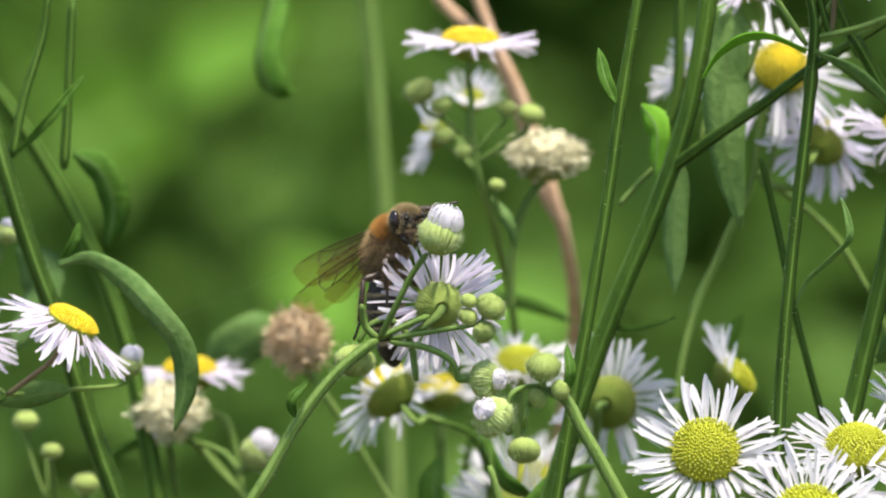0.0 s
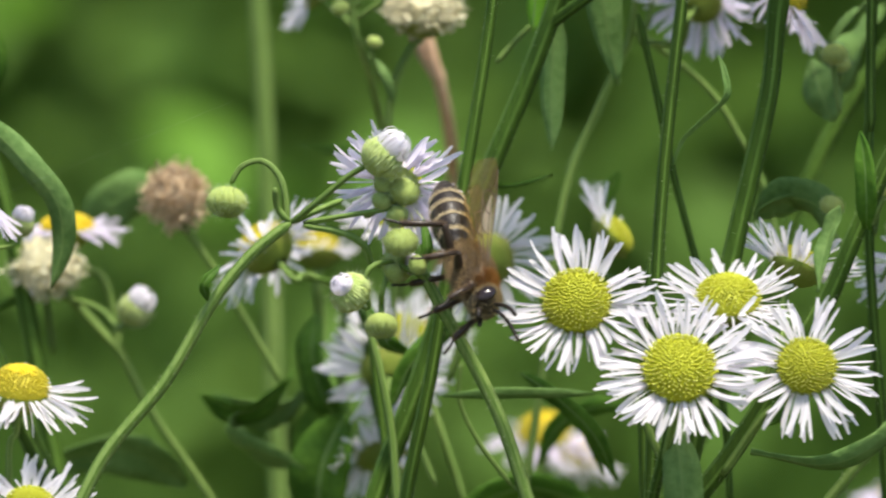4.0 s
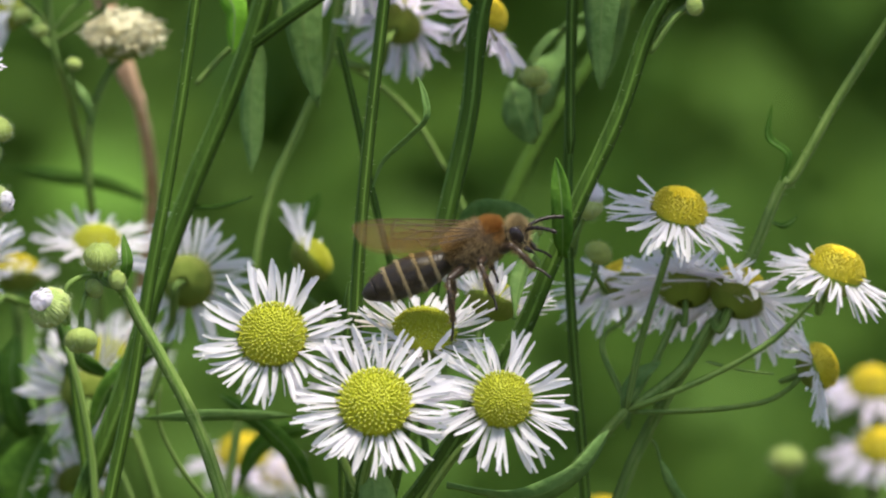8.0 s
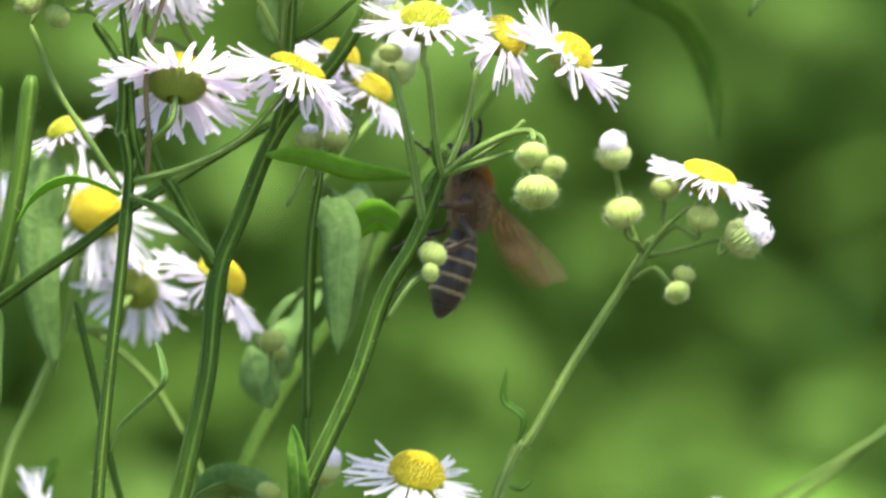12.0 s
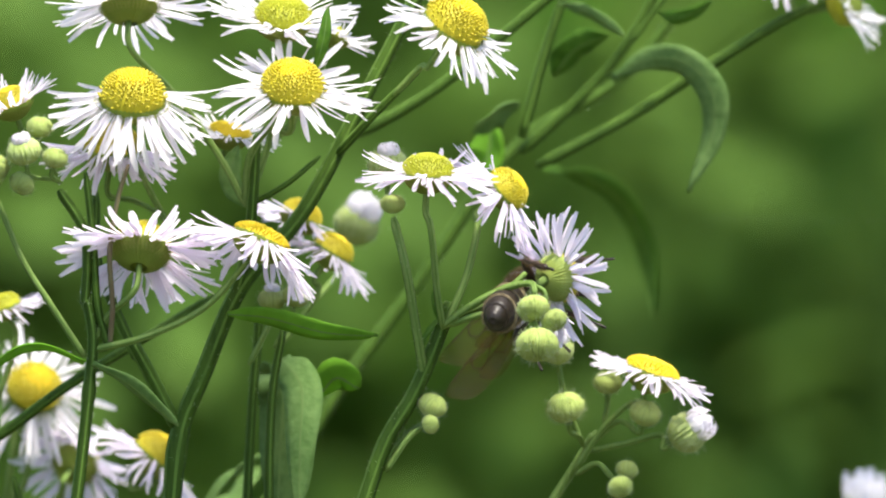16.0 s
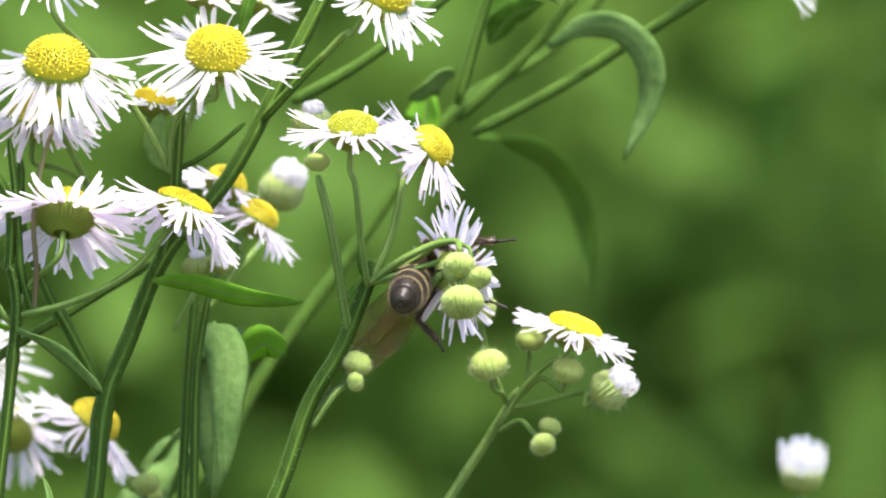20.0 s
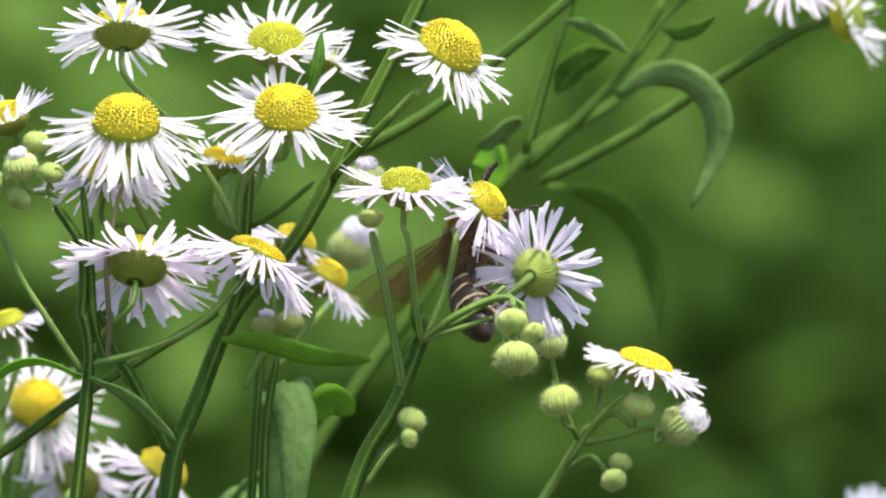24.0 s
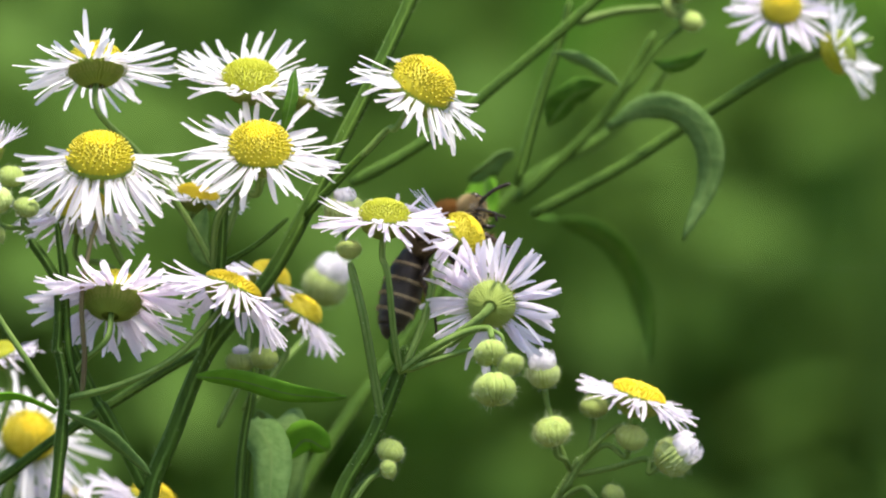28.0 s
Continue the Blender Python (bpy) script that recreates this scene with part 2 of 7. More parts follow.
def stem(p, pts, w0, w1=None, mat=None, rooted=False, name="stem", rib=0.17, per=6, hairs=0, swell=(), label=""):
    """A stem along points, from the base upwards. rooted: it starts in the soil at the plant's root."""
    w0, w1 = w0 * 0.88, (w1 or w0) * 0.88
    q = local(p, pts)
    if rooted:
        run = (q[0] - q[1]).normalized()
        bend = q[0] + run * 0.03
        q = [Vector((0, 0, -0.012)), Vector((0, 0, 0)).lerp(bend, 0.5), bend] + q
    path = smooth_path(q, per)
    v, f = tube(path, w0, w1, 16, rib, swell)
    mat = mat or STEM
    ob = part(name, mesh(name, v, f, [mat, STEM_L if mat in (STEM, STEM_P) else mat], rib_tones(path, 16)), p, None, label)
    if hairs:
        fuzz_along(p, path, w0, w1, hairs)
    return ob


def spike(v, f, base, tip, r):
    d = (tip - base).normalized()
    a = d.orthogonal().normalized() * r
    b = d.cross(a)
    i = len(v)
    v += [base + a, base - a * 0.5 + b * 0.86, base - a * 0.5 - b * 0.86, tip]
    f += [(i, i + 1, i + 3), (i + 1, i + 2, i + 3), (i + 2, i, i + 3)]


def fuzz_along(p, path, w0, w1, count, length=0.0006):
    rnd = random.Random(count + int(path[0].z * 1e5))
    v, f = [], []
    n = len(path)
    lo = next((i for i, c in enumerate(path) if c.z > 0.52), 0)
    for _ in range(int(count * 0.9)):
        s = rnd.uniform(lo, n - 1.01)
        i = int(s)
        c = path[i].lerp(path[i + 1], s - i)
        d = (path[i + 1] - path[i]).normalized()
        o = Vector((rnd.gauss(0, 1), rnd.gauss(0, 1), rnd.gauss(0, 1)))
        o = (o - d * o.dot(d)).normalized()
        r = (w0 + (w1 - w0) * s / n) / 2
        spike(v, f, c + o * r * 0.9, c + o * (r + length * rnd.uniform(0.5, 1)) + d * length * rnd.uniform(-0.1, 0.5), 0.000017)
    return tagged(part("stem_hair", mesh("stem_hair", v, f, HAIR, None, False), p), "fine pale hairs", kind="stuff")


def leaf(p, pts, width, side=(1, 0, 0), mat=None, fold=0.25, wave=0.06, belly=0.4, name="leaf", label="", stalk=0.12, flat=False):
    """A lance-shaped blade along points: a raised midrib, folded and waved, with thickness."""
    path = smooth_path(local(p, pts), 6)
    n = len(path)
    rnd = random.Random(int(abs(pts[0][0]) * 1e5) + n)
    ph = rnd.uniform(0, 6)
    sv = Vector(side).normalized()
    verts, faces = [], []
    cols = (-1, -0.55, -0.06, 0.06, 0.55, 1)
    m = len(cols)
    for i, c in enumerate(path):
        d = (path[min(i + 1, n - 1)] - path[max(i - 1, 0)]).normalized()
        if flat:
            sv = d.cross(Vector((0.25, 1, 0.35)))
        s1 = (sv - d * sv.dot(d)).normalized()
        up = s1.cross(d)
        t = i / (n - 1)
        grow = min(1.0, t / belly) if t < belly else 1 - ((t - belly) / (1 - belly)) ** 1.6
        w = width / 2 * max(stalk * (1 - t), math.sin(grow * math.pi / 2) ** 0.8, 0.02)
        for k, u in enumerate(cols):
            lift = abs(u) * w * fold + math.sin(t * 13 + ph + u * 1.5) * width * wave * abs(u)
            rib = -width * 0.03 if abs(u) < 0.1 else 0
            verts.append(c + s1 * (u * w) + up * (lift + rib))
    count = n * m
    normals = []
    for i in range(n):
        for k in range(m):
            along = verts[min(i + 1, n - 1) * m + k] - verts[max(i - 1, 0) * m + k]
            across = verts[i * m + min(k + 1, m - 1)] - verts[i * m + max(k - 1, 0)]
            normals.append(across.cross(along).normalized())
    verts += [v - q * 0.00012 for v, q in zip(verts, normals)]
    tone, soft = [], []
    for i in range(n - 1):
        for k in range(m - 1):
            a = i * m + k
            faces.append((a, a + 1, a + m + 1, a + m))
            faces.append((a + count, a + m + count, a + m + 1 + count, a + 1 + count))
            tone += [1 if k == 2 else 0] * 2
            soft += [True] * 2
    rim = [i * m for i in range(n)] + [(n - 1) * m + k for k in range(1, m)] + [i * m + m - 1 for i in range(n - 2, -1, -1)] + [k for k in range(m - 2, 0, -1)]
    for a, b in zip(rim, rim[1:] + rim[:1]):
        faces.append((a, b, b + count, a + count))
        tone.append(0)
        soft.append(False)
    me = mesh(name, verts, faces, [mat or LEAF, RIB], tone)
    me.polygons.foreach_set("use_smooth", soft)
    ob = part(name, me, p, None, label)
    return ob


# ray petals: a few shapes, each one unit long, shared by all the heads
def petal_shapes(mat, tag):
    out = []
    rnd = random.Random(5)
    for k in range(11):
        curl, w, side = rnd.uniform(-0.36, 0.42), rnd.uniform(0.033, 0.060), rnd.uniform(-0.19, 0.19)
        v, f = [], []
        rows = 6
        for i in range(rows + 1):
            t = i / rows
            ww = w * (0.45 + 0.55 * min(1, t * 2.2)) * (1 if t < 0.8 else 1 - 0.5 * ((t - 0.8) / 0.2) ** 2)
            z = curl * t * t * 0.5
            y = side * t * t
            notch = -0.03 if i == rows else 0
            v += [Vector((t - (0.01 if i == rows else 0), y - ww, z + 0.006)), Vector((t + notch, y, z - 0.012)), Vector((t, y + ww, z + 0.006))]
        for i in range(rows):
            a = i * 3
            f += [(a, a + 1, a + 4, a + 3), (a + 1, a + 2, a + 5, a + 4)]
        out.append(mesh(tag, v, f, mat))
    return out


RAYS = {"white": petal_shapes(PETAL, "petal"), "lilac": petal_shapes(LILAC, "lilac_petal")}


def disc_shape(young_mat, side, tip, dome, seed, bare=0.0):
    """A dome, one unit in radius, packed with small florets in a spiral: round closed ones in the middle, open ones with pale tips outside."""
    rnd = random.Random(seed)
    v, f, idx = [], [], []
    rings, sides = 7, 26
    for i in range(rings + 1):
        a = math.pi / 2 * i / rings
        for k in range(sides):
            b = 2 * math.pi * k / sides
            v.append(Vector((0.97 * math.sin(a) * math.cos(b), 0.97 * math.sin(a) * math.sin(b), dome * math.cos(a) - 0.06)))
    for i in range(rings):
        for k in range(sides):
            a, b = i * sides + k, i * sides + (k + 1) % sides
            f.append((a, a + sides, b + sides, b))
            idx.append(1)
    count = 340
    for j in range(count):
        r = min(0.995, math.sqrt((j + 0.5) / count) * rnd.uniform(0.97, 1.01))
        b = j * 2.39996 + rnd.uniform(-0.05, 0.05) / (0.3 + r)
        a = math.asin(r)
        o = Vector((r * math.cos(b), r * math.sin(b), dome * math.cos(a) - 0.055))
        up = Vector((r * math.cos(b) * dome, r * math.sin(b) * dome, math.cos(a) + 0.2)).normalized()
        young = r < 0.5 + bare + rnd.uniform(-0.08, 0.08)
        h = (0.062 if young else 0.10) * rnd.uniform(0.85, 1.2)
        rad = (0.047 if young else 0.040) * rnd.uniform(0.92, 1.06)
        x = up.orthogonal().normalized()
        y = up.cross(x)
        i0 = len(v)
        levels = ((0.0, 1.05), (0.5, 0.95), (0.85, 0.62), (1.0, 0.24)) if young else ((0.0, 0.85), (0.62, 0.82), (0.9, 0.62), (1.0, 0.34))
        for lev, wid in levels:
            for k in range(5):
                c = 2 * math.pi * k / 5
                v.append(o + up * (h * lev) + (x * math.cos(c) + y * math.sin(c)) * rad * wid)
        for lev in range(3):
            for k in range(5):
                c, d = i0 + lev * 5 + k, i0 + lev * 5 + (k + 1) % 5
                f.append((c, d, d + 5, c + 5))
                idx.append(2 if lev == 2 and not young and rnd.random() < 0.5 else 0 if young else 1)
        f.append(tuple(i0 + 15 + k for k in range(5)))
        idx.append(2)
    return mesh("disc", v, f, [young_mat, side, tip], idx)


DISCS = {"yellow": disc_shape(DISC, DISC_O, DISC_T, 0.92, 1), "green": disc_shape(DISC_G, DISC_G, DISC_GT, 0.8, 2, 0.1), "flat": disc_shape(DISC, DISC, DISC_T, 0.5, 3)}


def cup_shape(mat, tip, depth=0.75):
    """The green cup under a head, one unit in radius, of many narrow overlapping bracts."""
    v, f, idx = [], [], []
    sides, rows = 96, 7
    for i in range(rows + 1):
        t = i / rows
        r = 1.02 * math.sin(min(1, 0.1 + t * 0.95) * math.pi / 2) ** 0.7
        for k in range(sides):
            a = 2 * math.pi * k / sides
            q = r * (1 - 0.025 * (k % 2))
            v.append(Vector((q * math.cos(a), q * math.sin(a), -depth * (1 - t) + (0.05 * (k % 2) if i == rows else 0))))
    for i in range(rows):
        for k in range(sides):
            a, b = i * sides + k, i * sides + (k + 1) % sides
            f.append((a, b, b + sides, a + sides))
            idx.append(0)
    f.append(tuple(range(sides))[::-1])
    idx.append(0)
    rnd = random.Random(int(depth * 100))
    for lay, (count, reach) in enumerate(((30, 0.86), (36, 1.02), (44, 1.16))):
        for j in range(count):
            b = 2 * math.pi * (j + rnd.uniform(-0.2, 0.2)) / count + lay
            i0 = len(v)
            for k in range(4):
                u = k / 3
                r = 0.30 + (reach - 0.30) * u
                t = (math.asin(min(1, r / 1.02) ** 1.43) * 2 / math.pi - 0.1) / 0.95
                z = -depth * (1 - t) - 0.10 + 0.03 * lay
                w = 0.055 * (1 - 0.85 * u ** 2)
                c = Vector((r * math.cos(b), r * math.sin(b), z))
                sd = Vector((-math.sin(b), math.cos(b), 0)) * w
                v += [c - sd, c + Vector((0, 0, -0.022)), c + sd]
            for k in range(3):
                q = i0 + k * 3
                f += [(q, q + 3, q + 4, q + 1), (q + 1, q + 4, q + 5, q + 2)]
                idx += [1 if lay and k == 2 else 0] * 2
    return mesh("bract_cup", v, f, [mat, tip], idx)


CUPS = [cup_shape(CUP, BRACT, 0.7), cup_shape(CUP, BRACT, 0.62)]
PALE_CUP = cup_shape(BRACT_P, BUD, 0.62)


def turned(face):
    return Vector(face).normalized().to_track_quat("Z", "Y").to_matrix().to_4x4()


HEAD_NO = [0]


def head(p, c, face, r, disc=0.42, lift=0, rays=64, tint="white", kind="yellow", via=None, w=0.0009, apart=True, spread=8, gap=None, mat=None, droop_side=None, label="", pale=False, broad=1.0):
    """A flower head: disc at c looking along face, ray petals to radius r, lifted by degrees above the disc's plane (negative: hanging back). via: the path of its stalk from below."""
    HEAD_NO[0] += 1
    rnd = random.Random(HEAD_NO[0] * 7 + 1)
    o = p.location
    at = Vector(c) - o
    dr = r * disc
    m = Matrix.Translation(at) @ turned(face)
    hd = part("flower_head", PALE_CUP if pale else CUPS[HEAD_NO[0] % 2], p, m @ Matrix.Scale(dr, 4), label)
    part("disc", DISCS[kind], hd, Matrix.Rotation(rnd.uniform(0, 6), 4, "Z"))
    shapes = RAYS[tint]
    rays = int(rays * 1.44)
    joined_v, joined_f = [], []
    ph = rnd.uniform(0, 6.28)
    for k in range(rays):
        ang = 2 * math.pi * (k + rnd.uniform(-0.42, 0.42)) / rays
        if gap and gap[0] < math.degrees(ang) % 360 < gap[1]:
            continue
        low = lift + spread * 0.55 * math.sin(ang * 3 + ph) + spread * 0.5 * math.sin(ang * 7 + ph * 2)
        ang += 0.06 * math.sin(ang * 11 + ph * 3) + 0.04 * math.sin(ang * 19 + ph)
        if droop_side:
            low += droop_side[1] * max(0, math.cos(ang - radians(droop_side[0])))
        ln = (1 / disc - 0.82) * rnd.uniform(0.78, 1.05) * (rnd.uniform(0.55, 0.9) if rnd.random() < 0.12 else 1)
        pm = (Matrix.Rotation(ang, 4, "Z") @ Matrix.Translation((0.86, 0, rnd.uniform(-0.06, 0.03)))
              @ Matrix.Rotation(radians(-low + rnd.gauss(0, spread)), 4, "Y") @ Matrix.Rotation(radians(rnd.gauss(0, 7)), 4, "Z")
              @ Matrix.Rotation(radians(rnd.gauss(0, 28)), 4, "X") @ Matrix.Diagonal((ln, ln * broad, ln, 1)))
        if apart:
            part("petal", shapes[rnd.randrange(11)], hd, pm)
        else:
            src = shapes[rnd.randrange(11)]
            b = len(joined_v)
            joined_v += [pm @ q.co for q in src.vertices]
            joined_f += [tuple(b + i for i in g.vertices) for g in src.polygons]
    if not apart:
        tagged(part("petals", mesh("petals", joined_v, joined_f, LILAC if tint == "lilac" else PETAL), hd), kind="stuff")
    if via:
        n = Vector(face).normalized()
        stem(p, list(via) + [tuple(Vector(c) - n * dr * 1.6), tuple(Vector(c) - n * dr * 0.42)], w, w * 0.9, mat or STEM_P, name="flower_stalk")
    return hd


def bent_stalk(hd):
    """The last bend of a stalk, fixed under a head that turns."""
    path = smooth_path([(0, 0, -0.42), (0.02, -0.04, -0.68), (0.25, -0.28, -0.92), (0.8, -0.7, -1.0), (1.4, -1.05, -0.95)], 4)
    v, f = tube(path, 0.46, 0.30, 12, 0.12)
    return part("flower_stalk", mesh("flower_stalk", v, f, STEM_P), hd)


def bud_shape(open_up, seed):
    """A round bud, one unit in radius, wrapped in overlapping narrow bracts of uneven length; open_up: how far the white tips push out."""
    v, f, idx = [], [], []
    sides, rows = 28, 10
    rnd = random.Random(seed)
    top = 0.86 - open_up * 0.3
    for i in range(rows + 1):
        t = i / rows
        a = math.pi * (0.06 + t * top)
        for k in range(sides):
            b = 2 * math.pi * k / sides
            v.append(Vector((0.95 * math.sin(a) * math.cos(b), 0.95 * math.sin(a) * math.sin(b), -math.cos(a) * 0.84)))
    for i in range(rows):
        for k in range(sides):
            a, b = i * sides + k, i * sides + (k + 1) % sides
            f.append((a, b, b + sides, a + sides))
            idx.append(1)
    f += [tuple(range(sides))[::-1], tuple(range(rows * sides, (rows + 1) * sides))]
    idx += [1, 1]
    for lay, (count, reach, out) in enumerate(((30, 1.04, 0.965), (26, 0.9, 0.985), (18, 0.66, 1.0))):
        for j in range(count):
            b = 2 * math.pi * (j + rnd.uniform(-0.28, 0.28)) / count + lay
            stop = top * reach * (rnd.uniform(0.84, 1.06) if not open_up else rnd.uniform(0.8, 1.0 + 0.35 * rnd.random()))
            q = out * rnd.uniform(0.985, 1.015)
            w0 = 0.125 * rnd.uniform(0.75, 1.2)
            bend = rnd.uniform(-0.1, 0.1)
            i0 = len(v)
            n = 6
            for k in range(n + 1):
                u = k / n
                a = math.pi * (0.05 + u * stop)
                w = w0 * (0.35 + 0.65 * math.sin(min(1, u * 1.5) * math.pi / 2)) * (1 - 0.92 * u ** 3) * (0.5 + 0.5 * math.sin(a))
                bb = b + bend * u * u
                rad = Vector((math.cos(bb), math.sin(bb), 0))
                c = rad * (q * math.sin(a)) + Vector((0, 0, -q * math.cos(a) * 0.88))
                sd = Vector((-math.sin(bb), math.cos(bb), 0)) * w
                nrm = (rad * math.sin(a) + Vector((0, 0, -math.cos(a)))) * (0.035 + 0.05 * u ** 4 * (lay + 1) / 2)
                v += [c - sd - nrm * 0.5, c + nrm, c + sd - nrm * 0.5]
            for k in range(n):
                g = i0 + k * 3
                f += [(g, g + 1, g + 4, g + 3), (g + 1, g + 2, g + 5, g + 4)]
                idx += [2, 2] if open_up and k >= 3 + (lay > 0) else [0, 0]
    return mesh("bud", v, f, [BUD, BUD_D, BUD_T], idx)


def tuft_shape(open_up, seed):
    """White folded ray tips standing out of the bud's mouth in layers, uneven in length, leaning together."""
    rnd = random.Random(seed)
    v, f = [], []
    a_end = math.pi * (0.06 + 0.86 - open_up * 0.3)
    r0, z0 = math.sin(a_end), -math.cos(a_end) * 0.88
    tall = 0.22 + 0.84 * open_up
    for lay, count in ((1.0, 30), (0.8, 24), (0.55, 16), (0.25, 8)):
        for j in range(count):
            b = 2 * math.pi * (j + rnd.uniform(-0.4, 0.4)) / count + lay
            h = tall * (1.12 - 0.25 * lay) * rnd.uniform(0.55, 1.2)
            lean = rnd.uniform(0.30, 0.85) if open_up < 1 else rnd.uniform(0.95, 1.2)
            turn = rnd.uniform(-0.35, 0.35)
            w0 = rnd.uniform(0.06, 0.10)
            i = len(v)
            for k in range(5):
                t = k / 4
                bb = b + turn * t * t
                out = Vector((math.cos(bb), math.sin(bb), 0))
                r = r0 * lay * (1 + 0.16 * math.sin(t * math.pi) * min(1, open_up + 0.4) + (lean - 1) * t * t)
                c = out * (r * 0.97) + Vector((0, 0, z0 - 0.12 + (h + 0.12) * math.sin(t * math.pi * 0.5)))
                sd = Vector((-math.sin(bb), math.cos(bb), 0)) * (w0 * (1 - 0.5 * t ** 3))
                v += [c - sd, c + out * 0.03, c + sd]
            for k in range(4):
                q = i + k * 3
                f += [(q, q + 1, q + 4, q + 3), (q + 1, q + 2, q + 5, q + 4)]
    return mesh("petal_tuft", v, f, PETAL)


def bud_hair_shape():
    rnd = random.Random(3)
    v, f = [], []
    for j in range(380):
        d = Vector((rnd.gauss(0, 1), rnd.gauss(0, 1), rnd.gauss(-0.3, 0.8))).normalized()
        spike(v, f, d * 0.85, d * rnd.uniform(1.08, 1.42) + Vector((rnd.gauss(0, 0.06), rnd.gauss(0, 0.06), 0.1)), 0.013)
    return mesh("bud_hair", v, f, HAIR, None, False)


OPEN = (0.0, 0.35, 0.75, 1.3)
BUDS = [bud_shape(o, i) for i, o in enumerate(OPEN)]
TUFTS = [tuft_shape(o, i) for i, o in enumerate(OPEN)]
BUD_HAIR = bud_hair_shape()


def bud(p, c, face, r, stage=0, via=None, w=0.0007, hairs=False, mat=None):
    """A bud at c opening along face. stage: 0 closed to 3 half open."""
    r *= 0.87
    m = Matrix.Translation(Vector(c) - p.location) @ turned(face) @ Matrix.Rotation(c[0] * 900, 4, "Z") @ Matrix.Diagonal((r, r, r * (0.9 if stage < 2 else 1.08), 1))
    b = part("bud", BUDS[stage], p, m)
    if stage:
        part("petal_tuft", TUFTS[stage], b)
    if hairs or stage < 3:
        tagged(part("bud_hair", BUD_HAIR, b), kind="stuff")
    if via:
        n = Vector(face).normalized()
        stem(p, list(via) + [tuple(Vector(c) - n * r * 1.5), tuple(Vector(c) - n * r * 0.8)], w, w, mat or STEM_P, name="bud_stalk", rib=0.08)
    return b


def seed_head(p, c, face, r, mat, via=None, w=0.0009, flat=0.75, seed=1):
    """A withered head: a loose ball of shrivelled rays and seed fluff."""
    rnd = random.Random(seed)
    v, f = [], []
    for i in range(9):
        a = math.pi * i / 8
        for k in range(14):
            b = 2 * math.pi * k / 14
            q = 0.66 * (1 + 0.08 * rnd.random())
            v.append(Vector((q * math.sin(a) * math.cos(b), q * math.sin(a) * math.sin(b), q * math.cos(a))))
    for i in range(8):
        for k in range(14):
            f.append((i * 14 + k, i * 14 + (k + 1) % 14, i * 14 + 14 + (k + 1) % 14, i * 14 + 14 + k))
    for j in range(1300):
        d = Vector((rnd.gauss(0, 1), rnd.gauss(0, 1), rnd.gauss(0.15, 0.8))).normalized()
        base = d * rnd.uniform(0.5, 0.78)
        tip = base + (d + Vector((rnd.gauss(0, 0.5), rnd.gauss(0, 0.5), rnd.gauss(0, 0.5)))) * rnd.uniform(0.08, 0.22)
        s = Vector((rnd.gauss(0, 1), rnd.gauss(0, 1), rnd.gauss(0, 1))).normalized() * rnd.uniform(0.03, 0.07)
        mid = base.lerp(tip, 0.5) + Vector((rnd.gauss(0, 1), rnd.gauss(0, 1), rnd.gauss(0, 1))) * 0.07
        i = len(v)
        v += [base, mid + s, tip, mid - s]
        f += [(i, i + 1, i + 2, i + 3)]
    m = Matrix.Translation(Vector(c) - p.location) @ turned(face) @ Matrix.Scale(r, 4)
    h = part("seed_head", CUPS[0], p, m @ Matrix.Scale(0.6, 4) @ Matrix.Translation((0, 0, -0.2)))
    part("withered_tuft", mesh("withered_tuft", [Vector((q.x, q.y, q.z * flat)) for q in v], f, mat), h, Matrix.Scale(1 / 0.6, 4) @ Matrix.Translation((0, 0, 0.12)))
    if via:
        n = Vector(face).normalized()
        stem(p, list(via) + [tuple(Vector(c) - n * r * 0.6)], w, w, STEM_P, name="flower_stalk")
    return h


# ---- ground and undergrowth ----
def ground_sheet():
    v, f = [], []
    xs = [-300, -60, -12, -4] + [-2.5 + 0.25 * i for i in range(21)] + [4, 12, 60, 300]
    for j, y in enumerate(xs):
        for x in xs:
            near = max(abs(x), abs(y)) < 3
            v.append((x, y, noise.noise(Vector((x * 1.7, y * 1.7, 0))) * 0.02 - 0.012 if near else -0.02))
    n = len(xs)
    for j in range(n - 1):
        for i in range(n - 1):
            a = j * n + i
            f.append((a, a + 1, a + n + 1, a + n))
    return tagged(new("ground", mesh("ground", v, f, SOIL)), "dark damp soil under tall weeds", "ground", kind="structure")


ground_sheet()


def broad_blade(length, width, curl, rnd):
    """A broad pointed leaf along +x, cupped along its midrib."""
    v, f = [], []
    n, m = 7, 5
    for i in range(n + 1):
        t = i / n
        w = width / 2 * math.sin(math.pi * min(1, t ** 0.75 * 0.98 + 0.015)) ** 0.8
        for k in range(m):
            u = (k / (m - 1) - 0.5) * 2
            z = curl * length * (t * t) * -0.6 + abs(u) * w * 0.25 + math.sin(t * 9 + u * 2) * width * 0.02
            v.append(Vector((t * length, u * w, z)))
    for i in range(n):
        for k in range(m - 1):
            a = i * m + k
            f.append((a, a + 1, a + m + 1, a + m))
    return v, f


BLADES = []
for k in range(5):
    bv, bf = broad_blade(1.0, 0.62 + 0.05 * k, 0.1 + 0.12 * k, random)
    BLADES.append((mesh("leaf", bv, bf, FAR_A), mesh("leaf", bv, bf, FAR_B), bv, bf))


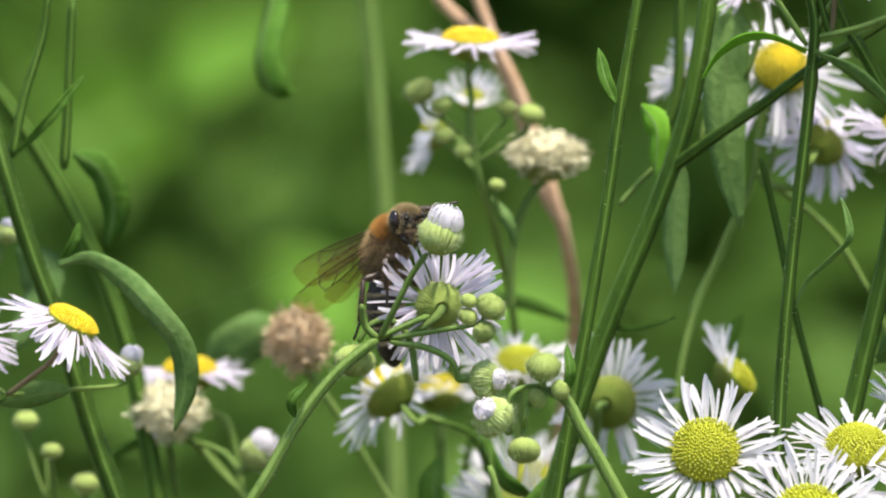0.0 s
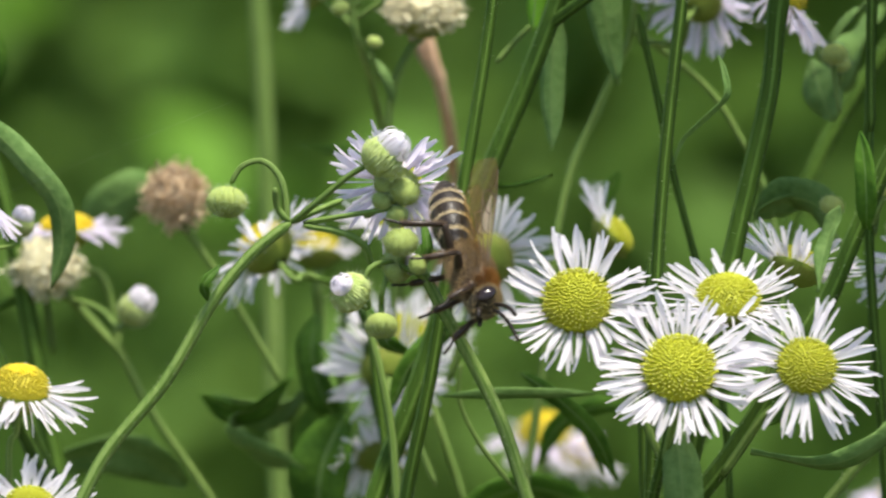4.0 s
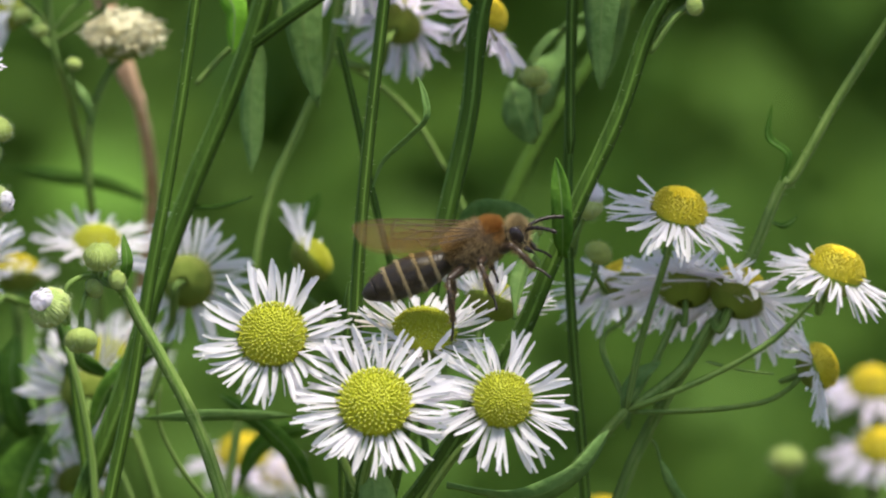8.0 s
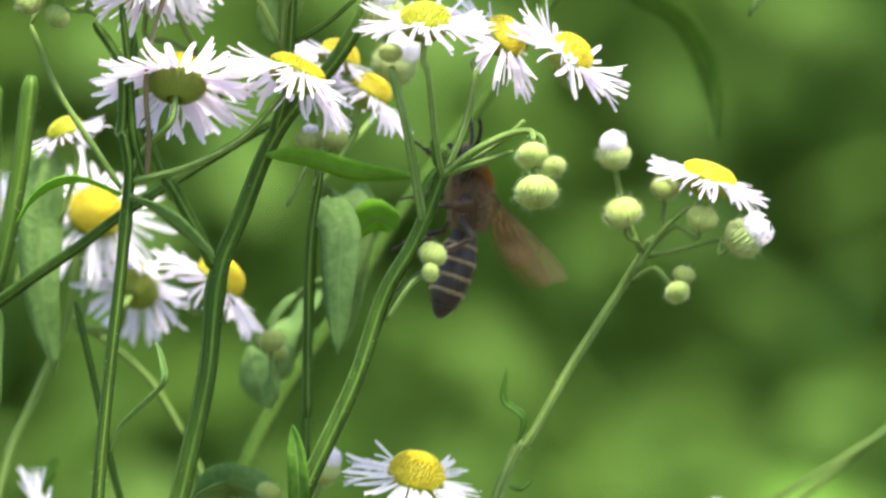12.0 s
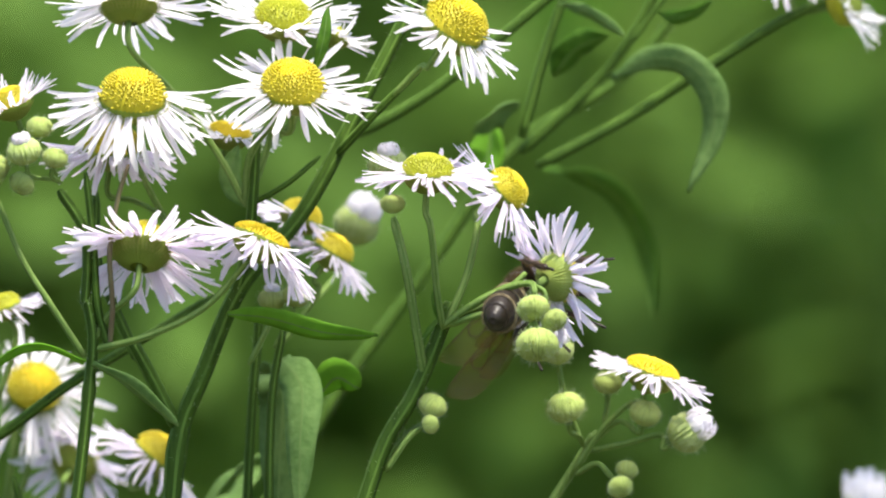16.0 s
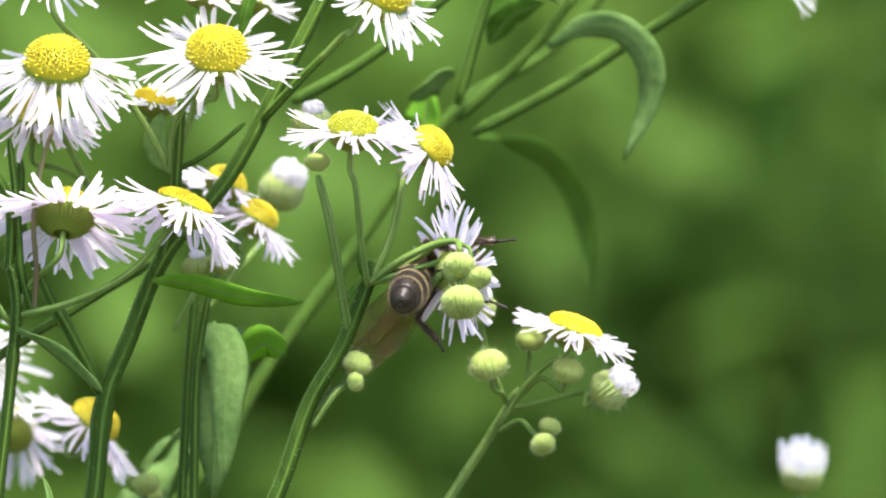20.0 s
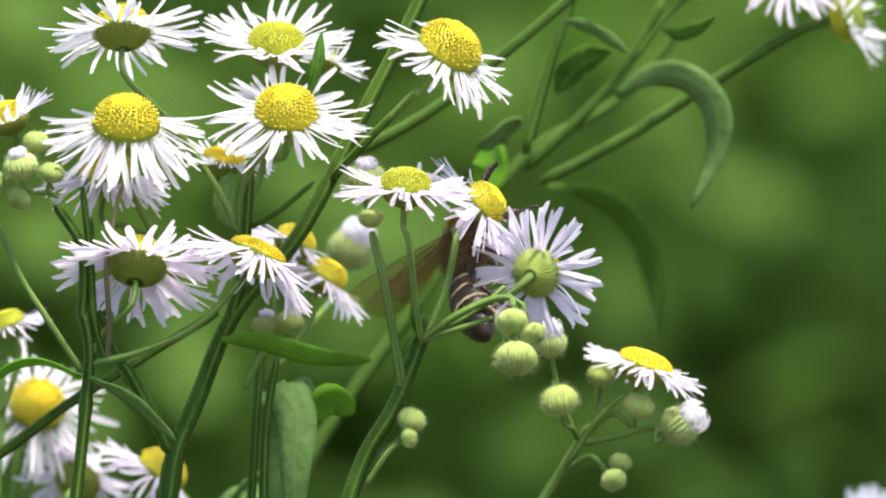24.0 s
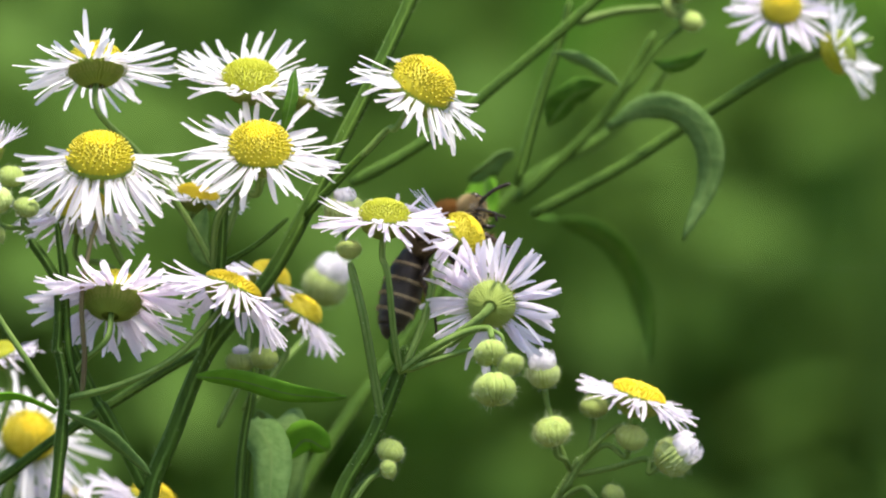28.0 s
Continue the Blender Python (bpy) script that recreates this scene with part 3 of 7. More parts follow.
# gaps in the weeds: sideways and height over the flowers' plane, half sizes, share taken out
GAPS = ((0.070, 0.617, 0.026, 0.013, 0.91), (0.078, 0.597, 0.020, 0.012, 0.76), (0.078, 0.645, 0.032, 0.014, 0.36), (-0.030, 0.554, 0.014, 0.008, 0.7), (-0.030, 0.592, 0.012, 0.008, 0.4), (0.043, 0.604, 0.014, 0.010, 0.5), (-0.066, 0.585, 0.013, 0.009, 0.9), (-0.084, 0.611, 0.010, 0.008, 0.8), (-0.029, 0.611, 0.008, 0.006, 0.7), (0.036, 0.593, 0.014, 0.008, 0.6), (-0.006, 0.590, 0.018, 0.009, 0.5), (0.012, 0.606, 0.018, 0.010, 0.45))


def in_gap(x, y, z, rnd, share=1.0):
    """Whether a leaf there falls into a gap, as seen past the flowers."""
    k = 1.5 / (1.5 + y)
    px, pz = x * k, 0.6 + (z - 0.6) * k
    return any(rnd.random() < share * a * math.exp(-((px - gx) / rx) ** 4 - ((pz - gz) / rz) ** 4) for gx, gz, rx, rz, a in GAPS)


def undergrowth(name, count, x, y, z, size, seed, label, mat, slope, thin=0.0):
    """Dense weeds that close the view behind, one mesh of many leaves."""
    rnd = random.Random(seed)
    v, f = [], []
    for j in range(count):
        cx = rnd.gauss(0, x * 0.5)
        cy = rnd.uniform(*y) + 0.05 * noise.noise(Vector((cx * 9, seed, 0)))
        cz = z * rnd.uniform(0.0, 1 + 0.12 * noise.noise(Vector((cx * 7, seed, 5)))) / (1 + 0.35 * (cx / x) ** 2)
        if thin and in_gap(cx, cy + slope * cz, cz, rnd, thin):
            continue
        m = pose(cx, cy + slope * cz, cz, rnd.gauss(0, 35), rnd.gauss(25, 30), rnd.uniform(0, 360)) @ Matrix.Scale(size * rnd.uniform(0.6, 1.4), 4)
        bv, bf = BLADES[rnd.randrange(5)][2:]
        b = len(v)
        v += [m @ q for q in bv]
        f += [tuple(b + i for i in g) for g in bf]
    return tagged(new(name, mesh(name, v, f, mat)), label, "undergrowth", kind="stuff")


undergrowth("undergrowth", 26000, 0.5, (0.85, 1.2), 1.0, 0.0185, 11, "sloping bank of dense green weeds and small leaves", FAR_A, 0.75, 1.06)
undergrowth("weed_bank", 14000, 1.0, (1.3, 1.65), 1.4, 0.045, 13, "dark green weed bank behind", FAR_A, 0.75, 0.12)
undergrowth("bushes", 5000, 4.5, (3.4, 6.0), 4.0, 0.32, 12, "dark green bushes closing the view behind the weeds", FAR_A, 0.15)


def shrub(x, y, leaves, seed, low=0.35, high=0.9, size=0.1, bright=0.5, spread=0.12):
    """A broad-leaved weed: a stalk with leaves on short petioles."""
    rnd = random.Random(seed)
    p = plant("broad_leaved_weed", (x, y), "broad-leaved green weed, out of focus, rooted in soil", "weed", "broad-leaved weeds behind")
    top = Vector((x + rnd.uniform(-0.04, 0.04), y, high))
    stem(p, [(x, y, 0.05), tuple(Vector((x, y, 0)).lerp(top, 0.5) + Vector((0.01, 0, 0))), tuple(top)], 0.004, 0.002, STEM, True, per=4)
    for j in range(leaves):
        t = rnd.uniform(low / high, 1)
        c = Vector((x, y, 0)).lerp(top, t)
        a = rnd.uniform(0, 6.283)
        o = Vector((math.cos(a), math.sin(a), rnd.uniform(-0.1, 0.4))) * spread * rnd.uniform(0.5, 1)
        if in_gap(*(c + o + Vector((math.cos(a), math.sin(a), -0.1)) * size * 0.5), rnd):
            continue
        stem(p, [tuple(c), tuple(c + o * 0.6 + Vector((0, 0, 0.004))), tuple(c + o)], 0.0012, 0.001, STEM, per=2, name="leaf_stalk")
        m = Matrix.Translation(c + o - p.location) @ Euler((rnd.gauss(0, 0.35), rnd.gauss(0.35, 0.3), a)).to_matrix().to_4x4() @ Matrix.Scale(size * rnd.uniform(0.7, 1.25), 4)
        b = BLADES[rnd.randrange(5)]
        # bright: share of leaves given the green lightened to look sunlit
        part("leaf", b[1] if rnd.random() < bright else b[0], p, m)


for k, (sx, sy, br, lo, hi, sz, nl) in enumerate((
        (-0.135, 0.92, 0.15, 0.54, 0.66, 0.036, 20), (-0.10, 0.95, 0.4, 0.54, 0.64, 0.030, 20), (-0.06, 0.98, 0.2, 0.54, 0.60, 0.026, 12), (-0.165, 1.0, 0.6, 0.58, 0.70, 0.04, 20), (-0.02, 1.0, 0.0, 0.52, 0.555, 0.02, 8),
        (0.15, 1.0, 0.5, 0.672, 0.72, 0.034, 12), (0.105, 1.05, 0.1, 0.69, 0.72, 0.026, 10))):
    shrub(sx, sy, nl, 40 + k, lo, hi, sz, br, 0.045)


def sun_toned_weed(x, y, low, high, seed, leaves):
    """A weed whose broad upper leaves lie open to the sun, their sunlight also put into a lighter green: each
    (sideways, height, size) over its foot.
    """
    rnd = random.Random(seed)
    p = plant("broad_leaved_weed", (x, y), "broad-leaved weed with leaves coloured bright green as if sunlit, out of focus", "weed", "broad-leaved weeds behind")
    stem(p, [(x, y, 0.05), (x + 0.006, y, low), (x, y, high)], 0.004, 0.002, STEM, True, per=4)
    for dx, z, size in leaves:
        c = Vector((x, y, min(high, z - 0.01)))
        o = Vector((x + dx, y - 0.02, z))
        stem(p, [tuple(c), tuple(c.lerp(o, 0.5) + Vector((0, 0, 0.004))), tuple(o)], 0.0012, 0.001, STEM, per=2, name="leaf_stalk")
        m = Matrix.Translation(o - p.location) @ Euler((rnd.gauss(0.75, 0.15), rnd.gauss(0.1, 0.2), rnd.uniform(-0.5, 0.5) + (3.14 if dx < 0 else 0))).to_matrix().to_4x4() @ Matrix.Scale(size, 4) @ Matrix.Translation((-0.4, 0, 0))
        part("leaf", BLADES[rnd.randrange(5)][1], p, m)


sun_toned_weed(-0.101, 0.86, 0.5, 0.61, 71, ((-0.016, 0.607, 0.022), (0.002, 0.611, 0.020), (-0.010, 0.598, 0.018)))
sun_toned_weed(-0.060, 0.92, 0.45, 0.575, 72, ((-0.010, 0.566, 0.018), (0.008, 0.572, 0.020), (0.018, 0.560, 0.016)))
sun_toned_weed(0.140, 0.90, 0.55, 0.68, 73, ((-0.016, 0.674, 0.018), (0.018, 0.660, 0.018), (-0.028, 0.680, 0.018)))
sun_toned_weed(0.100, 0.92, 0.4, 0.555, 74, ((-0.015, 0.558, 0.016), (0.006, 0.562, 0.018)))


# ---- fleabane: the spray the wasp starts on ----
LBL = "tall white fleabane with yellow discs, rooted in soil"
spray = plant("fleabane_plant", (-0.0782, 0, 0.5631), "fleabane spray with drooping buds bent by a wasp")
stem(spray, [(-0.0696, 0, 0.5471), (-0.0655, 0, 0.5554), (-0.0593, 0, 0.5631), (-0.0546, 0, 0.5711), (-0.0506, 0, 0.5761), (-0.0467, 0, 0.5793)], 0.00184, 0.00127, STEM_P, True, hairs=500)
leaf(spray, [(-0.055, -0.001, 0.5713), (-0.0554, -0.002, 0.573), (-0.0537, -0.001, 0.575)], 0.00104, (1, 0.3, 0), LEAF)
stem(spray, [(-0.0467, 0, 0.5793), (-0.048, 0, 0.5807), (-0.0483, -0.001, 0.5828)], 0.00092, 0.00069, STEM_P, name="branch")
spray_head = head(spray, (-0.0406, 0.004, 0.5827), (-0.25, 0.95, 0.2), 0.00735, 0.33, -12, 60, "lilac", "green", w=0.00075, pale=True, broad=1.15, spread=13)
stem(spray, [(-0.0467, 0, 0.5793), (-0.0437, 0, 0.5807), (-0.0415, 0.002, 0.5816)], 0.00086, 0.00075, STEM_P, name="flower_stalk")
bent_stalk(spray_head)
spray_bud = bud(spray, (-0.0402, -0.005, 0.5899), (0.35, -0.1, 0.9), 0.00242, 2)
spray_bud_stalk = stem(spray, [(-0.0464, -0.001, 0.5794), (-0.0448, -0.003, 0.5825), (-0.043, -0.004, 0.586), (-0.0415, -0.005, 0.588)], 0.00081, 0.00069, STEM_P, name="bud_stalk")
bud(spray, (-0.0351, -0.003, 0.5826), (0.3, -0.4, 0.5), 0.00172, 0, [(-0.0454, 0, 0.5793), (-0.0402, -0.002, 0.5802), (-0.0367, -0.003, 0.5808)], 0.00063, True)
bud(spray, (-0.0374, -0.003, 0.5816), (0.3, -0.4, 0.5), 0.00115, 0)
bud(spray, (-0.0373, -0.003, 0.5832), (0.3, -0.4, 0.7), 0.00098, 0)
bud(spray, (-0.0358, -0.003, 0.58), (0.3, -0.4, -0.3), 0.00138, 0)
bud(spray, (-0.0357, -0.001, 0.5752), (0.9, -0.3, 0), 0.00218, 1, [(-0.0454, 0, 0.579), (-0.0414, -0.001, 0.5783), (-0.0391, -0.001, 0.577)], 0.00081, True)
nod = bud(spray, (-0.0491, 0.002, 0.577), (-0.1, -0.2, -1), 0.0023, 0, None, hairs=True)
nod_arch = stem(spray, [(-0.0427, 0, 0.575), (-0.0436, 0.001, 0.5795), (-0.0455, 0.002, 0.5812), (-0.0475, 0.002, 0.5807), (-0.0487, 0.002, 0.5789)], 0.00081, 0.00069, STEM_P, name="bud_stalk")

buds = plant("fleabane_plant", (-0.0115, 0, 0.5631), "fleabane stem with nodding pale green buds")
stem(buds, [(-0.0161, -0.002, 0.5477), (-0.0198, -0.002, 0.5588), (-0.0235, -0.002, 0.5661), (-0.0258, -0.002, 0.5701), (-0.0276, -0.002, 0.5733), (-0.0293, -0.002, 0.5742)], 0.00184, 0.00127, STEM_P, True, hairs=300)
leaf(buds, [(-0.0275, -0.003, 0.5736), (-0.027, -0.004, 0.5759), (-0.0274, -0.003, 0.5788)], 0.00115, (1, 0.3, 0), LEAF)
bud(buds, (-0.0297, -0.004, 0.5765), (0, -0.5, 0.8), 0.00196, 0, [(-0.0276, -0.002, 0.5733), (-0.029, -0.003, 0.5737)], 0.00069, True)
bud(buds, (-0.0348, -0.004, 0.5714), (-0.4, -0.5, 0.4), 0.00242, 1, [(-0.0293, -0.002, 0.5742), (-0.0313, -0.003, 0.5745), (-0.033, -0.004, 0.5736)], 0.00069, True)
bud(buds, (-0.0317, -0.003, 0.568), (0, -0.4, -0.9), 0.00184, 0, [(-0.0293, -0.002, 0.5742), (-0.0307, -0.002, 0.5736), (-0.0316, -0.003, 0.5713)], 0.00069, True)
bud(buds, (-0.0304, -0.003, 0.5733), (-0.5, -0.4, -0.3), 0.00115, 0)
bud(buds, (-0.028, -0.004, 0.5742), (0.5, -0.4, 0.3), 0.00115, 0)

low1 = plant("fleabane_plant", (-0.0724, 0.02, 0.5351), LBL)
stem(low1, [(-0.073, 0.02, 0.541), (-0.0726, 0.018, 0.5469)], 0.00093, 0.00081, STEM, True)
head(low1, (-0.0714, 0.016, 0.559), (0.1, -0.3, 0.9), 0.00785, 0.38, -20, 60, "white", "yellow", [(-0.0726, 0.018, 0.5469), (-0.0724, 0.017, 0.5539)], 0.00081)
head(low1, (-0.0702, 0.01, 0.5469), (0.0, -0.6, 0.75), 0.00724, 0.38, 10, 60, "white", "green", [(-0.0728, 0.016, 0.5411)], 0.00081)
# ---- the daisy at the left edge and the stems beside it ----
lside = plant("fleabane_plant", (-0.0894, 0.014, 0.5627), LBL)
stem(lside, [(-0.0905, 0.014, 0.5627), (-0.0876, 0.014, 0.5716), (-0.0853, 0.014, 0.5733)], 0.00104, 0.00081, STEM, True)
head(lside, (-0.0784, 0.012, 0.5808), (0.48, -0.14, 0.86), 0.00810, 0.34, -30, 54, "lilac", "flat", [(-0.0853, 0.014, 0.5733), (-0.0824, 0.013, 0.5754)], 0.00069, mat=STEM_R)
head(lside, (-0.0896, 0.016, 0.5791), (0.1, -0.5, 0.8), 0.00604, 0.37, -15, 54, "lilac", "yellow", [(-0.0853, 0.014, 0.5733), (-0.0877, 0.015, 0.575)], 0.00069)
bud(lside, (-0.073, 0.022, 0.5764), (0.2, -0.2, 0.9), 0.0015, 2, [(-0.0853, 0.014, 0.5733), (-0.0791, 0.018, 0.5738)], 0.00057)
bud(lside, (-0.0862, 0.03, 0.5899), (0.2, -0.2, 0.9), 0.0015, 1, [(-0.088, 0.03, 0.5836)], 0.00057)
leaf(lside, [(-0.086, 0.016, 0.5724), (-0.0825, 0.015, 0.5733), (-0.0787, 0.016, 0.5738)], 0.00279, (0, -0.4, 1), LEAF_D)
tall = plant("fleabane_plant", (-0.0714, 0.026, 0.5624), "tall green fleabane stem with long arching leaves")
stem(tall, [(-0.0739, 0.024, 0.5609), (-0.0768, 0.024, 0.569), (-0.0799, 0.024, 0.579), (-0.083, 0.024, 0.5871), (-0.0862, 0.024, 0.5971), (-0.0883, 0.026, 0.6047)], 0.0029, 0.0021, STEM, True, per=8, hairs=200)
leaf(tall, [(-0.0803, 0.022, 0.5866), (-0.0773, 0.021, 0.5873), (-0.0738, 0.020, 0.5853), (-0.0704, 0.018, 0.5819), (-0.0676, 0.018, 0.5783), (-0.0671, 0.019, 0.5742), (-0.0683, 0.020, 0.5695)], 0.0029, (0.35, -0.75, 0.6), LEAF_D, fold=0.35, flat=True, belly=0.55, stalk=0.3)
leaf(tall, [(-0.0803, 0.023, 0.5866), (-0.0788, 0.022, 0.5889), (-0.0782, 0.022, 0.591)], 0.00105, (1, 0, 0), LEAF)
stem(tall, [(-0.0854, 0.026, 0.5977), (-0.0843, 0.027, 0.6035), (-0.0823, 0.028, 0.6105), (-0.0817, 0.028, 0.6146)], 0.00117, 0.00082, STEM, name="branch")
leaf(tall, [(-0.0849, 0.027, 0.5982), (-0.0813, 0.026, 0.602), (-0.0778, 0.026, 0.6064)], 0.00105, (1, 0, 0.3), LEAF)
stem(tall, [(-0.0804, 0.034, 0.5965), (-0.08, 0.034, 0.6035), (-0.0795, 0.034, 0.6147)], 0.00118, 0.00106, STEM, name="branch")
back_l = plant("fleabane_plant", (-0.0742, 0.06, 0.5616), "green stem with broad leaves, slightly out of focus")
stem(back_l, [(-0.0706, 0.06, 0.5546), (-0.0753, 0.06, 0.5785), (-0.0807, 0.06, 0.5916), (-0.0885, 0.06, 0.6042), (-0.0921, 0.06, 0.6084)], 0.00239, 0.00203, STEM, True)
leaf(back_l, [(-0.0806, 0.058, 0.5982), (-0.0778, 0.056, 0.5964), (-0.0763, 0.056, 0.5928), (-0.077, 0.058, 0.5881)], 0.00358, (0.8, -0.5, 0.2), LEAF)
leaf(back_l, [(-0.0869, 0.064, 0.588), (-0.0844, 0.062, 0.5844), (-0.0874, 0.062, 0.5772)], 0.00539, (0.8, -0.5, 0.2), LEAF_D)
seedy = plant("fleabane_plant", (-0.0681, 0.045, 0.562), "fleabane with withered cream and brown seed heads")
stem(seedy, [(-0.0598, 0.045, 0.5574), (-0.0622, 0.045, 0.562), (-0.0672, 0.044, 0.5677), (-0.0692, 0.044, 0.5689)], 0.00107, 0.00095, STEM_P, True)
seed_head(seedy, (-0.07, 0.042, 0.5712), (0, -0.2, 1), 0.0044, CREAM, [(-0.0692, 0.044, 0.5621), (-0.0698, 0.043, 0.5669)], 0.00083, 0.85, 3)
head(seedy, (-0.068, 0.05, 0.5753), (0, -0.15, 1), 0.00665, 0.42, -12, 54, "lilac", "flat", [(-0.0624, 0.05, 0.5619), (-0.0645, 0.05, 0.5703)], 0.00089, apart=False)
seed_head(seedy, (-0.0562, 0.04, 0.5786), (0, -0.3, 1), 0.0039, TAN, [(-0.0449, 0.042, 0.5586), (-0.0497, 0.042, 0.5669), (-0.0543, 0.041, 0.574)], 0.00094, 1.1, 4)
bud(seedy, (-0.0604, 0.036, 0.5669), (0.5, -0.2, 0.7), 0.002, 2, [(-0.0622, 0.045, 0.562), (-0.0668, 0.042, 0.5675), (-0.0637, 0.038, 0.5667)], 0.00077)
bud(seedy, (-0.0817, 0.034, 0.5671), (0, -0.2, 1), 0.00118, 0, [(-0.0813, 0.036, 0.5617)], 0.00059)
bud(seedy, (-0.0782, 0.034, 0.5637), (0, -0.2, 1), 0.00153, 0, [(-0.0783, 0.036, 0.5608)], 0.00059)
bud(seedy, (-0.0846, 0.038, 0.5702), (0, -0.2, 1), 0.00141, 0, [(-0.0825, 0.038, 0.567), (-0.0825, 0.038, 0.5623)], 0.00053)
leaf(seedy, [(-0.0668, 0.07, 0.5738), (-0.0645, 0.068, 0.5768), (-0.0618, 0.068, 0.5787), (-0.0588, 0.069, 0.5796)], 0.0056, (-0.5, -0.35, 0.75), LEAF_D, fold=0.12, wave=0.04, stalk=0.3)
leaf(seedy, [(-0.0764, 0.044, 0.5663), (-0.0739, 0.043, 0.5676), (-0.0704, 0.043, 0.5687)], 0.00095, (0, -0.4, 1), LEAF)

# ---- the pale heads low in the middle, out of focus ----
lowm = plant("fleabane_plant", (-0.0346, 0.055, 0.5617), "white fleabane heads seen from below, slightly blurred")
stem(lowm, [(-0.0358, 0.055, 0.5571), (-0.0381, 0.052, 0.5682), (-0.0446, 0.05, 0.5706)], 0.00119, 0.00089, STEM, True)
head(lowm, (-0.0469, 0.048, 0.573), (-0.6, 0.45, 0.65), 0.00742, 0.40, -4, 54, "white", "yellow", [(-0.0381, 0.052, 0.5682), (-0.0428, 0.05, 0.5703)], 0.00089, apart=False)
head(lowm, (-0.0334, 0.058, 0.5758), (0.05, -0.35, 0.95), 0.00705, 0.36, 6, 54, "white", "green", [(-0.0343, 0.058, 0.5606), (-0.0337, 0.058, 0.5695)], 0.0009, apart=False)
head(lowm, (-0.0236, 0.042, 0.5721), (0.25, 0.9, 0.1), 0.00721, 0.38, 0, 56, "white", "yellow", [(-0.0278, 0.044, 0.5592), (-0.0254, 0.043, 0.5669)], 0.001, apart=False)
head(lowm, (-0.0107, 0.046, 0.5744), (0.7, 0.1, 0.6), 0.00699, 0.34, 25, 46, "white", "green", [(-0.0089, 0.046, 0.5609), (-0.0101, 0.046, 0.5692)], 0.00083, apart=False, gap=(150, 330))
head(lowm, (-0.0423, 0.075, 0.5722), (0, 0.2, 1), 0.00483, 0.5, 10, 40, "white", "yellow", [(-0.0423, 0.075, 0.5565), (-0.0421, 0.075, 0.5662)], 0.00133, apart=False)
head(lowm, (-0.0334, 0.085, 0.5629), (0.1, -0.5, 0.8), 0.0079, 0.36, 10, 50, "white", "green", [(-0.0316, 0.085, 0.5538)], 0.00091, apart=False)
leaf(lowm, [(-0.0372, 0.04, 0.5687), (-0.0348, 0.038, 0.564), (-0.0307, 0.038, 0.5617)], 0.00236, (0.5, -0.6, 0.3), LEAF)
leaf(lowm, [(-0.0444, 0.06, 0.5598), (-0.0492, 0.058, 0.5556), (-0.0545, 0.058, 0.5574)], 0.00359, (0, -0.7, 0.6), LEAF)
leaf(lowm, [(-0.0456, 0.06, 0.5574), (-0.0515, 0.058, 0.5538), (-0.0432, 0.058, 0.5497)], 0.00299, (0, -0.7, 0.6), LEAF_D)
leaf(lowm, [(-0.0562, 0.07, 0.5475), (-0.0626, 0.066, 0.5512), (-0.0722, 0.066, 0.5494)], 0.0054, (0, -0.6, 0.8), LEAF_D)
leaf(lowm, [(-0.0423, 0.07, 0.5451), (-0.0416, 0.066, 0.5524), (-0.0398, 0.066, 0.5578)], 0.006, (1, -0.3, 0), LEAF)

# ---- the tall pale head, its buds and the dry stalks ----
topp = plant("fleabane_plant", (-0.0339, 0.026, 0.5624), "fleabane with one open lilac head above buds")
stem(topp, [(-0.0332, 0.075, 0.5602), (-0.0334, 0.062, 0.5725), (-0.0341, 0.048, 0.5822), (-0.0356, 0.034, 0.5906), (-0.0369, 0.026, 0.5953), (-0.0376, 0.026, 0.5991), (-0.0379, 0.026, 0.6053)], 0.00105, 0.00082, STEM_P, True, per=8)
head(topp, (-0.0379, 0.025, 0.6098), (0.03, -0.1, 1), 0.00701, 0.41, -4, 66, "lilac", "flat", [(-0.0379, 0.026, 0.6053)], 0.00082)
bud(topp, (-0.0431, 0.025, 0.6046), (-0.3, -0.2, 0.9), 0.00175, 0, [(-0.0376, 0.026, 0.5991), (-0.0404, 0.026, 0.6015)], 0.00058)
bud(topp, (-0.0409, 0.024, 0.6031), (-0.2, -0.2, 0.9), 0.00117, 0, [(-0.0376, 0.026, 0.5988), (-0.0395, 0.025, 0.6009)], 0.00053)
bud(topp, (-0.0404, 0.024, 0.6), (-0.2, -0.2, 0.9), 0.00111, 0, [(-0.0376, 0.026, 0.598)], 0.00053)
bud(topp, (-0.0386, 0.024, 0.5984), (-0.2, -0.2, 0.9), 0.00099, 0)
bud(topp, (-0.0316, 0.025, 0.6022), (0.3, -0.2, 0.9), 0.00152, 0, [(-0.0373, 0.026, 0.5971), (-0.0339, 0.026, 0.5994)], 0.00058)
bud(topp, (-0.0341, 0.026, 0.6029), (0.2, -0.2, 0.9), 0.00117, 0, [(-0.0374, 0.026, 0.5982), (-0.0354, 0.026, 0.6006)], 0.00053)
bud(topp, (-0.0351, 0.024, 0.5949), (0.2, -0.2, 0.9), 0.00088, 0, [(-0.0345, 0.026, 0.5906)], 0.00047)
head(topp, (-0.0383, 0.05, 0.6037), (0.1, -0.4, 0.6), 0.00404, 0.35, 50, 44, "white", "green", [(-0.0376, 0.045, 0.597)], 0.00071, apart=False)
head(topp, (-0.0421, 0.048, 0.6003), (-0.9, 0.1, 0.3), 0.00564, 0.34, 20, 44, "white", "green", [(-0.0379, 0.045, 0.5964), (-0.0397, 0.047, 0.5988)], 0.00071, apart=False)
